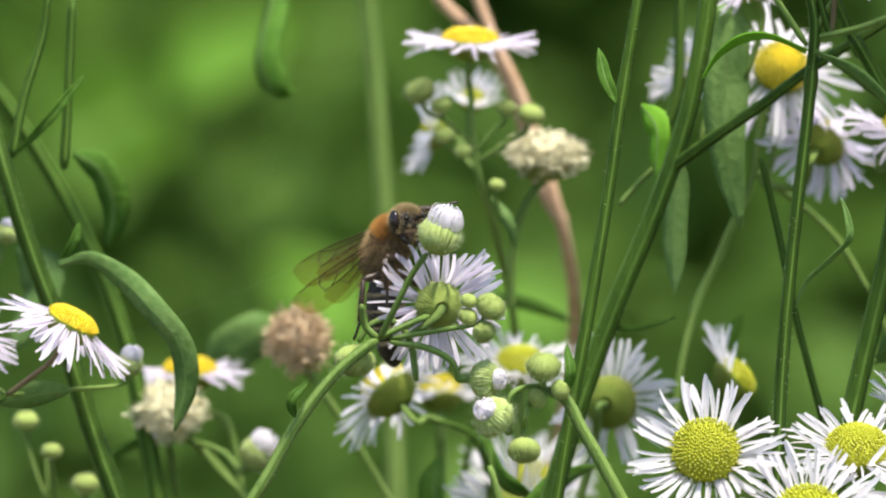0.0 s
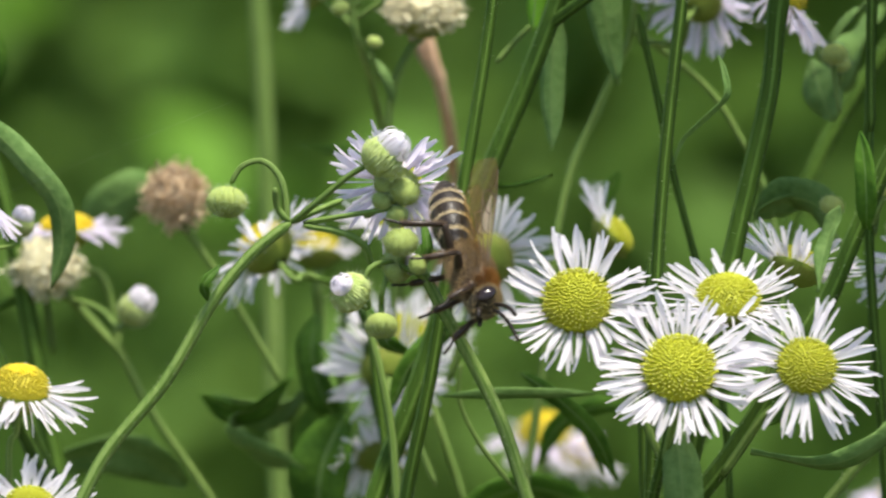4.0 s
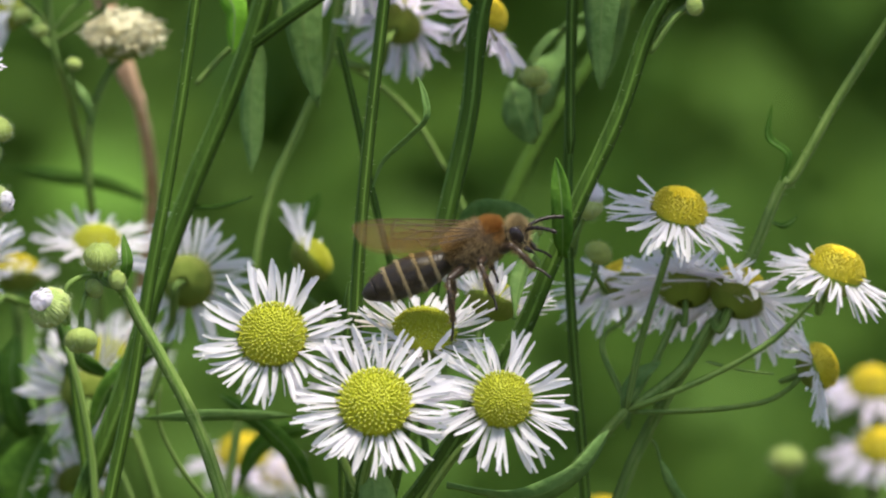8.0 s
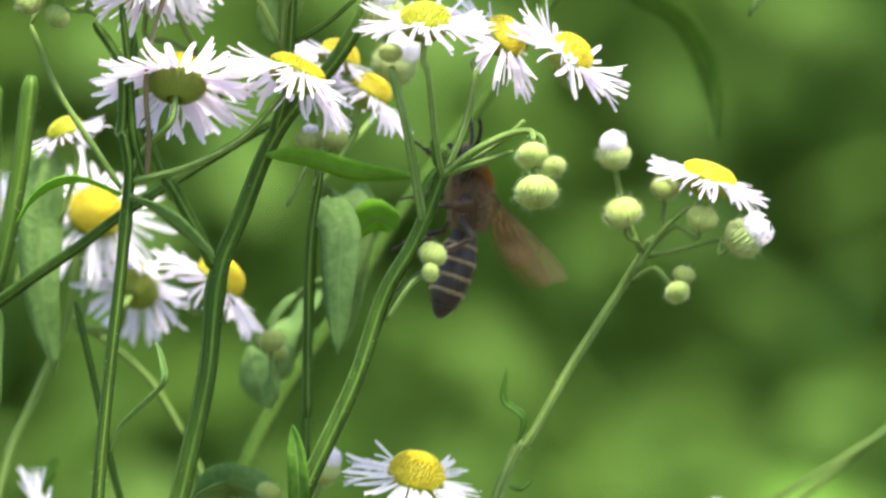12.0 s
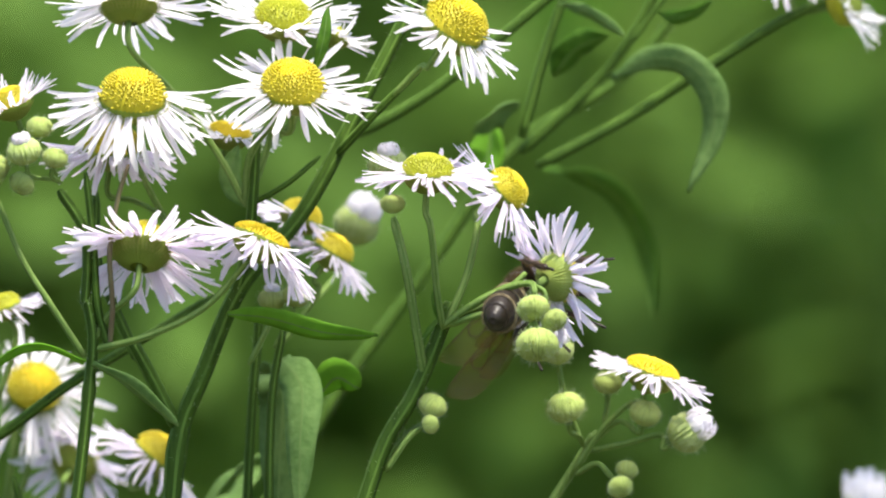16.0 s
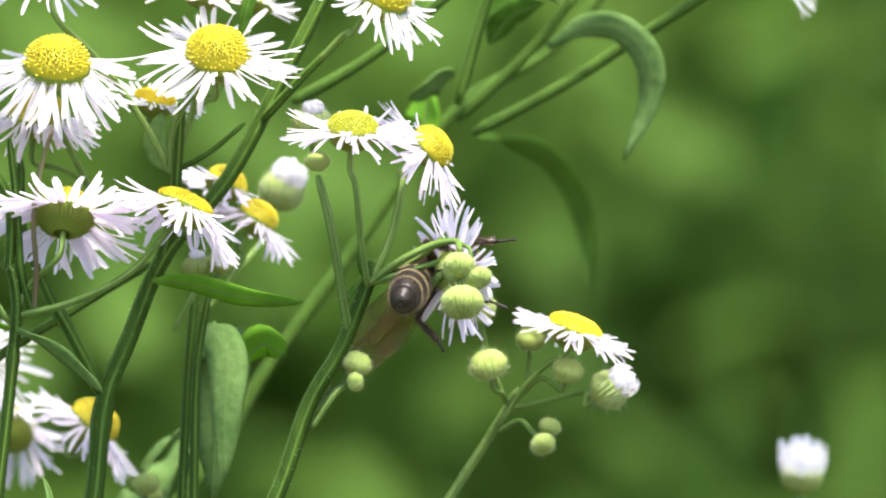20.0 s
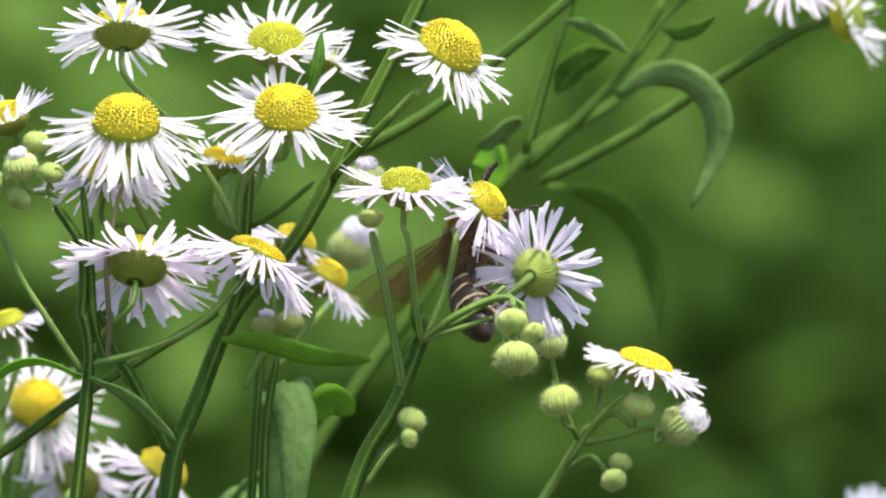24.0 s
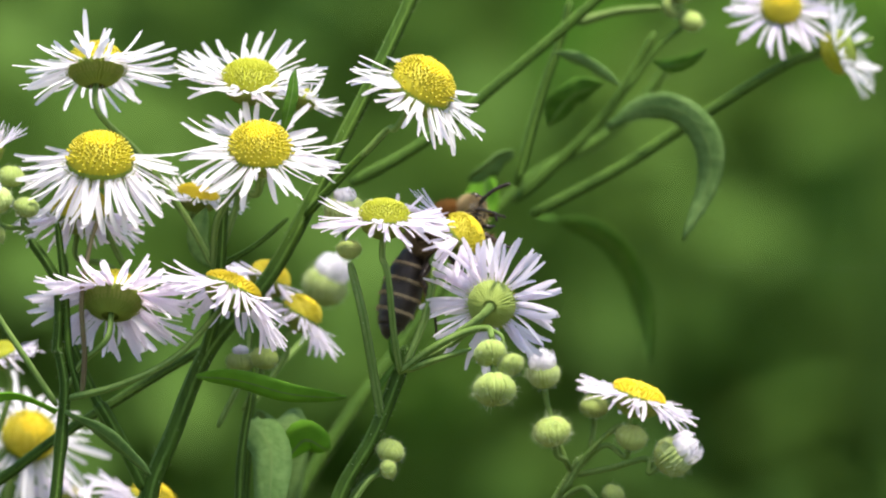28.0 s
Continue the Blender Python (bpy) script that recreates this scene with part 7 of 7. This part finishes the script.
    walk(wasp, [
        (0, pose(-0.0458, 0.0050, 0.5885, 52, -58, -47)), (1, pose(-0.0473, 0.0050, 0.5888, 56, -62, -50)), (2, pose(-0.0476, 0.0050, 0.5883, 51, -59, -45)),
        (2.2, pose(-0.0441, 0.0035, 0.5886, 24, -35, -22)), (2.4, pose(-0.0384, 0.0020, 0.5866, 12, 14, -14)), (2.7, pose(-0.0344, -0.0020, 0.5847, 15, 32, -7)),
        (3, pose(-0.0277, -0.0040, 0.5794, 15, 18, -6)), (3.3, pose(-0.0286, -0.0050, 0.5810, 17, 25, -7)), (3.6, pose(-0.0251, -0.0060, 0.5719, 25, 45, -8)),
        (4, pose(-0.0246, -0.0079, 0.5716, -63, 45, -59)), (4.5, pose(-0.0240, -0.0079, 0.5717, -63, 45, -59)), (5.5, pose(-0.0154, -0.0040, 0.5726, 19, 29, -9)),
        (6.5, pose(-0.0067, -0.0020, 0.5742, 18, -6, -6)), (7, pose(0.0010, -0.0040, 0.5750, 18, -9, -6)), (7.5, pose(0.0046, -0.0040, 0.5752, 16, -12, -6)),
        (8, pose(0.0065, -0.0030, 0.5767, 17, -24, -8)), (8.5, pose(0.0077, -0.0020, 0.5765, 17, -21, -8)), (9, pose(0.0094, 0.0020, 0.5770, 16, -28, -10)),
        (9.5, pose(0.0077, 0.0040, 0.5839, 13, -65, -21)), (9.75, pose(0.0127, 0.0060, 0.5854, -12, -68, -28)), (10, pose(0.0177, 0.0080, 0.5868, -41, -73, -31)),
        (10.5, pose(0.0200, 0.0060, 0.5922, -81, -77, -27)), (10.75, pose(0.0238, 0.0030, 0.5945, -107, -77, -27)), (11, pose(0.0276, 0.0000, 0.5967, -133, -77, -27)),
        (11.5, pose(0.0314, 0.0060, 0.6072, -132, -77, -27)), (12, pose(0.0328, 0.0140, 0.6083, -83, -84, -79)), (12.5, pose(0.0330, 0.0140, 0.6055, -117, -82, -45)),
        (13, pose(0.0333, 0.0130, 0.6090, -95, -84, -63)), (13.5, pose(0.0343, 0.0100, 0.6141, -159, -79, 0)), (14.17, pose(0.0380, 0.0090, 0.6154, -127, -52, 3)),
        (14.83, pose(0.0418, 0.0080, 0.6167, -99, -25, 24)), (15.5, pose(0.0450, 0.0070, 0.6190, -72, -12, 48)), (16, pose(0.0455, 0.0070, 0.6170, -72, -12, 48)),
        (17, pose(0.0481, 0.0070, 0.6168, -72, -12, 48)), (18, pose(0.0457, 0.0070, 0.6164, -72, -12, 48)), (19, pose(0.0429, 0.0070, 0.6168, -72, -12, 48)),
        (20, pose(0.0420, 0.0070, 0.6156, -72, -12, 48)), (20.5, pose(0.0414, 0.0070, 0.6156, -72, -12, 48)), (21.17, pose(0.0388, 0.0073, 0.6167, -59, -39, 41)),
        (21.83, pose(0.0374, 0.0077, 0.6178, -47, -72, 46)), (22.5, pose(0.0360, 0.0080, 0.6190, 129, -77, -117)), (23, pose(0.0343, 0.0080, 0.6203, 146, -75, -127)),
        (23.5, pose(0.0355, 0.0080, 0.6209, 54, -82, -45)), (24, pose(0.0382, 0.0080, 0.6232, -11, -71, 18)), (24.5, pose(0.0369, 0.0090, 0.6241, -12, -81, 18)),
        (25, pose(0.0367, 0.0100, 0.6259, -14, -77, 27)), (25.5, pose(0.0362, 0.0100, 0.6271, 13, -72, 18)), (26, pose(0.0348, 0.0100, 0.6284, 21, -53, 0)),
        (26.5, pose(0.0346, 0.0100, 0.6285, 21, -53, 0)), (27, pose(0.0344, 0.0100, 0.6292, 33, -49, -9)), (27.5, pose(0.0348, 0.0100, 0.6284, 35, -41, -8)),
        (28, pose(0.0363, 0.0100, 0.6280, 36, -34, -11))])
    upright = pose(0, 0, 0, 56, -62, -50)
    for lg, a in ((wasp_legs[5], 55), (wasp_legs[3], 62)):
        hip = Matrix.Translation(lg.location)
        swung = hip @ upright.inverted() @ pose(0, 0, 0, 0, a, 0) @ upright
        walk(lg, [(0, swung), (2, swung), (2.4, hip), (28, hip)])
    walk(wasp_head, [
        (0, pose(0.0036, -0.0008, -0.0007, -71, 17, -61)), (1, pose(0.0036, -0.0008, -0.0007, -75, 18, -64)), (2, pose(0.0036, -0.0008, -0.0007, -71, 17, -62)),
        (2.2, pose(0.0038, -0.0005, -0.0008, -0, 29, -37)), (2.4, pose(0.0040, -0.0000, -0.0007, 0, 19, -3)), (2.7, pose(0.0041, -0.0001, -0.0004, -0, 3, -7)),
        (3, pose(0.0041, -0.0002, -0.0006, 0, 14, -10)), (3.3, pose(0.0041, -0.0001, -0.0005, 0, 7, -8)), (3.6, pose(0.0041, -0.0000, -0.0003, -0, -8, -2)),
        (4, pose(0.0041, 0.0000, -0.0002, 0, -15, 1)), (4.5, pose(0.0041, 0.0000, -0.0002, 0, -15, 1)), (5.5, pose(0.0041, -0.0001, -0.0004, 0, -2, -5)),
        (6.5, pose(0.0041, -0.0002, -0.0005, 0, 9, -10)), (7, pose(0.0040, -0.0002, -0.0006, -0, 14, -14)), (7.5, pose(0.0041, -0.0002, -0.0005, -0, 9, -12)),
        (8, pose(0.0040, -0.0002, -0.0007, -0, 18, -11)), (8.5, pose(0.0041, -0.0001, -0.0006, 0, 13, -9)), (9, pose(0.0040, -0.0002, -0.0007, -0, 19, -12)),
        (9.5, pose(0.0041, -0.0002, -0.0005, 0, 4, -15)), (9.75, pose(0.0040, -0.0002, -0.0007, -0, 17, -14)), (10, pose(0.0040, -0.0001, -0.0009, 0, 30, -4)),
        (10.5, pose(0.0040, 0.0001, -0.0008, 0, 24, 10)), (10.75, pose(0.0040, 0.0002, -0.0007, 0, 17, 14)), (11, pose(0.0041, 0.0002, -0.0006, 0, 11, 15)),
        (11.5, pose(0.0041, 0.0002, -0.0006, 0, 10, 13)), (12, pose(0.0041, 0.0002, -0.0005, 0, 7, 10)), (12.5, pose(0.0041, 0.0002, -0.0005, 0, 6, 10)),
        (13, pose(0.0041, 0.0002, -0.0005, -0, 7, 10)), (13.5, pose(0.0041, 0.0002, -0.0005, -0, 4, 11)), (14.17, pose(0.0041, -0.0002, -0.0004, 0, 1, -10)),
        (14.83, pose(0.0041, -0.0001, -0.0003, -0, -8, -7)), (15.5, pose(0.0041, 0.0001, -0.0005, -0, 7, 4)), (16, pose(0.0041, 0.0001, -0.0005, -0, 7, 4)),
        (17, pose(0.0041, 0.0001, -0.0005, -0, 7, 4)), (18, pose(0.0041, 0.0001, -0.0005, -0, 7, 4)), (19, pose(0.0041, 0.0001, -0.0005, -0, 7, 4)),
        (20, pose(0.0041, 0.0001, -0.0005, 0, 7, 4)), (20.5, pose(0.0041, 0.0001, -0.0005, 0, 7, 4)), (21.17, pose(0.0039, -0.0003, -0.0009, 0, 30, -22)),
        (21.83, pose(0.0039, -0.0005, -0.0006, 0, 11, -36)), (22.5, pose(0.0040, -0.0003, -0.0003, -0, -5, -19)), (23, pose(0.0040, -0.0003, -0.0003, 0, -5, -20)),
        (23.5, pose(0.0041, -0.0002, -0.0004, 0, -1, -12)), (24, pose(0.0041, -0.0000, -0.0005, 0, 6, -1)), (24.5, pose(0.0041, -0.0001, -0.0008, 0, 40, -4)),
        (25, pose(0.0041, -0.0001, -0.0010, 0, 58, -8)), (25.5, pose(0.0040, -0.0005, -0.0004, 0, 2, -31)), (26, pose(0.0039, -0.0006, -0.0004, 0, 3, -39)),
        (26.5, pose(0.0038, -0.0006, -0.0003, -0, -4, -45)), (27, pose(0.0038, -0.0006, -0.0003, -0, -8, -47)), (27.5, pose(0.0039, -0.0005, -0.0003, 0, -8, -38)),
        (28, pose(0.0039, -0.0005, -0.0004, 0, -2, -35))])
    walk(wasp_abdomen, [
        (0, pose(-0.0031, 0, -0.0003, -0, -29, 18)), (1, pose(-0.0031, 0, -0.0003, 0, -23, 16)), (2, pose(-0.0031, 0, -0.0003, 0, -26, 17)),
        (2.2, pose(-0.0031, 0, -0.0003, 0, -21, 7)), (2.4, pose(-0.0031, 0, -0.0003, -0, -7, 1)), (2.7, pose(-0.0031, 0, -0.0003, 0, -10, 3)),
        (3, pose(-0.0031, 0, -0.0003, -0, -17, 9)), (3.3, pose(-0.0031, 0, -0.0003, 0, -5, 5)), (3.6, pose(-0.0031, 0, -0.0003, 0, 13, -4)),
        (4, pose(-0.0031, 0, -0.0003, 0, 12, -4)), (4.5, pose(-0.0031, 0, -0.0003, 0, 12, -4)), (5.5, pose(-0.0031, 0, -0.0003, 0, 8, 1)),
        (6.5, pose(-0.0031, 0, -0.0003, 0, 1, 3)), (7, pose(-0.0031, 0, -0.0003, 0, -5, 4)), (7.5, pose(-0.0031, 0, -0.0003, -0, -5, 4)),
        (8, pose(-0.0031, 0, -0.0003, -0, 3, 6)), (8.5, pose(-0.0031, 0, -0.0003, 0, -6, 4)), (9, pose(-0.0031, 0, -0.0003, 0, 1, 3)),
        (9.5, pose(-0.0031, 0, -0.0003, 0, -7, 2)), (9.75, pose(-0.0031, 0, -0.0003, 0, -7, 1)), (10, pose(-0.0031, 0, -0.0003, 0, -7, -1)),
        (10.5, pose(-0.0031, 0, -0.0003, 0, -2, -4)), (10.75, pose(-0.0031, 0, -0.0003, 0, -8, 0)), (11, pose(-0.0031, 0, -0.0003, 0, -17, -3)),
        (11.5, pose(-0.0031, 0, -0.0003, 0, -15, -3)), (12, pose(-0.0031, 0, -0.0003, 0, -18, -3)), (12.5, pose(-0.0031, 0, -0.0003, 0, -22, -1)),
        (13, pose(-0.0031, 0, -0.0003, 0, -7, -7)), (13.5, pose(-0.0031, 0, -0.0003, -0, 3, -1)), (14.17, pose(-0.0031, 0, -0.0003, 0, -4, -30)),
        (14.83, pose(-0.0031, 0, -0.0003, 0, -30, -27)), (15.5, pose(-0.0031, 0, -0.0003, 0, -24, 3)), (16, pose(-0.0031, 0, -0.0003, 0, -24, 3)),
        (17, pose(-0.0031, 0, -0.0003, 0, -24, 3)), (18, pose(-0.0031, 0, -0.0003, 0, -24, 3)), (19, pose(-0.0031, 0, -0.0003, 0, -24, 3)),
        (20, pose(-0.0031, 0, -0.0003, 0, -28, 3)), (20.5, pose(-0.0031, 0, -0.0003, 0, -28, 3)), (21.17, pose(-0.0031, 0, -0.0003, 0, -31, 1)),
        (21.83, pose(-0.0031, 0, -0.0003, 0, -30, -6)), (22.5, pose(-0.0031, 0, -0.0003, 0, -24, -2)), (23, pose(-0.0031, 0, -0.0003, 0, -34, 11)),
        (23.5, pose(-0.0031, 0, -0.0003, 0, -23, 16)), (24, pose(-0.0031, 0, -0.0003, 0, -24, 45)), (24.5, pose(-0.0031, 0, -0.0003, 0, -20, 22)),
        (25, pose(-0.0031, 0, -0.0003, 0, -15, 0)), (25.5, pose(-0.0031, 0, -0.0003, 0, -14, 5)), (26, pose(-0.0031, 0, -0.0003, 0, -27, 19)),
        (26.5, pose(-0.0031, 0, -0.0003, 0, -27, 19)), (27, pose(-0.0031, 0, -0.0003, 0, -27, 28)), (27.5, pose(-0.0031, 0, -0.0003, 0, -28, 32)),
        (28, pose(-0.0031, 0, -0.0003, 0, -25, 33))])
    walk(wasp_wings[0], [
        (0, pose(0.0012, 0.0015, 0.0014, -148, 27, -29)), (1, pose(0.0012, 0.0015, 0.0014, -114, 30, -1)), (2, pose(0.0012, 0.0015, 0.0014, -115, 28, 0)),
        (2.2, pose(0.0012, 0.0015, 0.0014, -130, 22, -11)), (2.4, pose(0.0012, 0.0015, 0.0014, -134, 27, -20)), (2.7, pose(0.0012, 0.0015, 0.0014, -127, 14, -17)),
        (3, pose(0.0012, 0.0015, 0.0014, -129, 15, -18)), (3.3, pose(0.0012, 0.0015, 0.0014, -134, 24, -25)), (3.6, pose(0.0012, 0.0015, 0.0014, -136, 19, -20)),
        (4, pose(0.0012, 0.0015, 0.0014, -128, 8, -8)), (4.5, pose(0.0012, 0.0015, 0.0014, -128, 8, -8)), (5.5, pose(0.0012, 0.0015, 0.0014, -132, 16, -15)),
        (6.5, pose(0.0012, 0.0015, 0.0014, -135, 23, -22)), (7, pose(0.0012, 0.0015, 0.0014, -132, 26, -16)), (7.5, pose(0.0012, 0.0015, 0.0014, -126, 15, -11)),
        (8, pose(0.0012, 0.0015, 0.0014, -125, 23, -6)), (8.5, pose(0.0012, 0.0015, 0.0014, -130, 23, -16)), (9, pose(0.0012, 0.0015, 0.0014, -116, -1, -18)),
        (9.5, pose(0.0012, 0.0015, 0.0014, -110, 27, -15)), (9.75, pose(0.0012, 0.0015, 0.0014, -59, 13, -15)), (10, pose(0.0012, 0.0015, 0.0014, -7, 12, -28)),
        (10.5, pose(0.0012, 0.0015, 0.0014, -167, 9, 10)), (10.75, pose(0.0012, 0.0015, 0.0014, -139, 14, -33)), (11, pose(0.0012, 0.0015, 0.0014, -113, 22, -22)),
        (11.5, pose(0.0012, 0.0015, 0.0014, -92, 33, 8)), (12, pose(0.0012, 0.0015, 0.0014, -78, 36, 16)), (12.5, pose(0.0012, 0.0015, 0.0014, -77, 40, 15)),
        (13, pose(0.0012, 0.0015, 0.0014, -82, 38, 13)), (13.5, pose(0.0012, 0.0015, 0.0014, -72, 50, 22)), (14.17, pose(0.0012, 0.0015, 0.0014, -139, 47, -23)),
        (14.83, pose(0.0012, 0.0015, 0.0014, -19, 53, 4)), (15.5, pose(0.0012, 0.0015, 0.0014, -52, 11, -48)), (16, pose(0.0012, 0.0015, 0.0014, -52, 11, -48)),
        (17, pose(0.0012, 0.0015, 0.0014, -52, 20, -37)), (18, pose(0.0012, 0.0015, 0.0014, -52, 21, -35)), (19, pose(0.0012, 0.0015, 0.0014, -52, 21, -36)),
        (20, pose(0.0012, 0.0015, 0.0014, -52, 14, -44)), (20.5, pose(0.0012, 0.0015, 0.0014, -52, 14, -44)), (21.17, pose(0.0012, 0.0015, 0.0014, -95, 46, -45)),
        (21.83, pose(0.0012, 0.0015, 0.0014, -97, 11, -38)), (22.5, pose(0.0012, 0.0015, 0.0014, -96, -1, -5)), (23, pose(0.0012, 0.0015, 0.0014, -121, 22, -16)),
        (23.5, pose(0.0012, 0.0015, 0.0014, -120, 29, -19)), (24, pose(0.0012, 0.0015, 0.0014, -123, 25, -35)), (24.5, pose(0.0012, 0.0015, 0.0014, -128, 33, -36)),
        (25, pose(0.0012, 0.0015, 0.0014, -109, 1, -37)), (25.5, pose(0.0012, 0.0015, 0.0014, -126, -12, -38)), (26, pose(0.0012, 0.0015, 0.0014, -117, -16, -37)),
        (26.5, pose(0.0012, 0.0015, 0.0014, -117, -16, -37)), (27, pose(0.0012, 0.0015, 0.0014, -120, -20, -29)), (27.5, pose(0.0012, 0.0015, 0.0014, -119, -27, -26)),
        (28, pose(0.0012, 0.0015, 0.0014, -116, -30, -21))])
    walk(wasp_wings[1], [
        (0, pose(0.0012, -0.0015, 0.0014, 50, 22, -21)), (1, pose(0.0012, -0.0015, 0.0014, 76, 23, 8)), (2, pose(0.0012, -0.0015, 0.0014, 75, 21, 8)),
        (2.2, pose(0.0012, -0.0015, 0.0014, 66, 36, 20)), (2.4, pose(0.0012, -0.0015, 0.0014, 66, 51, 11)), (2.7, pose(0.0012, -0.0015, 0.0014, 60, 24, 5)),
        (3, pose(0.0012, -0.0015, 0.0014, 58, 31, -1)), (3.3, pose(0.0012, -0.0015, 0.0014, 58, 42, -4)), (3.6, pose(0.0012, -0.0015, 0.0014, 51, 35, -9)),
        (4, pose(0.0012, -0.0015, 0.0014, 57, 24, 3)), (4.5, pose(0.0012, -0.0015, 0.0014, 57, 24, 3)), (5.5, pose(0.0012, -0.0015, 0.0014, 56, 31, 4)),
        (6.5, pose(0.0012, -0.0015, 0.0014, 57, 36, 1)), (7, pose(0.0012, -0.0015, 0.0014, 73, 29, 70)), (7.5, pose(0.0012, -0.0015, 0.0014, 62, 19, 14)),
        (8, pose(0.0012, -0.0015, 0.0014, 61, 28, 8)), (8.5, pose(0.0012, -0.0015, 0.0014, 60, 26, 7)), (9, pose(0.0012, -0.0015, 0.0014, 98, 30, 51)),
        (9.5, pose(0.0012, -0.0015, 0.0014, 91, 12, 22)), (9.75, pose(0.0012, -0.0015, 0.0014, 120, 9, 16)), (10, pose(0.0012, -0.0015, 0.0014, 149, 15, 15)),
        (10.5, pose(0.0012, -0.0015, 0.0014, 31, 29, -31)), (10.75, pose(0.0012, -0.0015, 0.0014, 45, 16, 9)), (11, pose(0.0012, -0.0015, 0.0014, 68, 5, 17)),
        (11.5, pose(0.0012, -0.0015, 0.0014, 78, 37, -15)), (12, pose(0.0012, -0.0015, 0.0014, 85, 43, -15)), (12.5, pose(0.0012, -0.0015, 0.0014, 82, 50, -20)),
        (13, pose(0.0012, -0.0015, 0.0014, 79, 47, -21)), (13.5, pose(0.0012, -0.0015, 0.0014, 83, 56, -11)), (14.17, pose(0.0012, -0.0015, 0.0014, 40, 54, -36)),
        (14.83, pose(0.0012, -0.0015, 0.0014, 159, 27, -44)), (15.5, pose(0.0012, -0.0015, 0.0014, 118, 19, -50)), (16, pose(0.0012, -0.0015, 0.0014, 118, 19, -50)),
        (17, pose(0.0012, -0.0015, 0.0014, 118, 19, -50)), (18, pose(0.0012, -0.0015, 0.0014, 118, 19, -50)), (19, pose(0.0012, -0.0015, 0.0014, 118, 19, -50)),
        (20, pose(0.0012, -0.0015, 0.0014, 118, 19, -50)), (20.5, pose(0.0012, -0.0015, 0.0014, 118, 19, -50)), (21.17, pose(0.0012, -0.0015, 0.0014, 108, 10, -28)),
        (21.83, pose(0.0012, -0.0015, 0.0014, 88, 19, -8)), (22.5, pose(0.0012, -0.0015, 0.0014, 76, 33, 12)), (23, pose(0.0012, -0.0015, 0.0014, 68, 52, 8)),
        (23.5, pose(0.0012, -0.0015, 0.0014, 73, 45, 6)), (24, pose(0.0012, -0.0015, 0.0014, 74, 40, -3)), (24.5, pose(0.0012, -0.0015, 0.0014, 61, 47, -18)),
        (25, pose(0.0012, -0.0015, 0.0014, 70, 8, -26)), (25.5, pose(0.0012, -0.0015, 0.0014, 53, -4, -26)), (26, pose(0.0012, -0.0015, 0.0014, 65, -14, -21)),
        (26.5, pose(0.0012, -0.0015, 0.0014, 65, -14, -21)), (27, pose(0.0012, -0.0015, 0.0014, 60, -17, -13)), (27.5, pose(0.0012, -0.0015, 0.0014, 59, -24, -9)),
        (28, pose(0.0012, -0.0015, 0.0014, 61, -28, -4))])


motions()
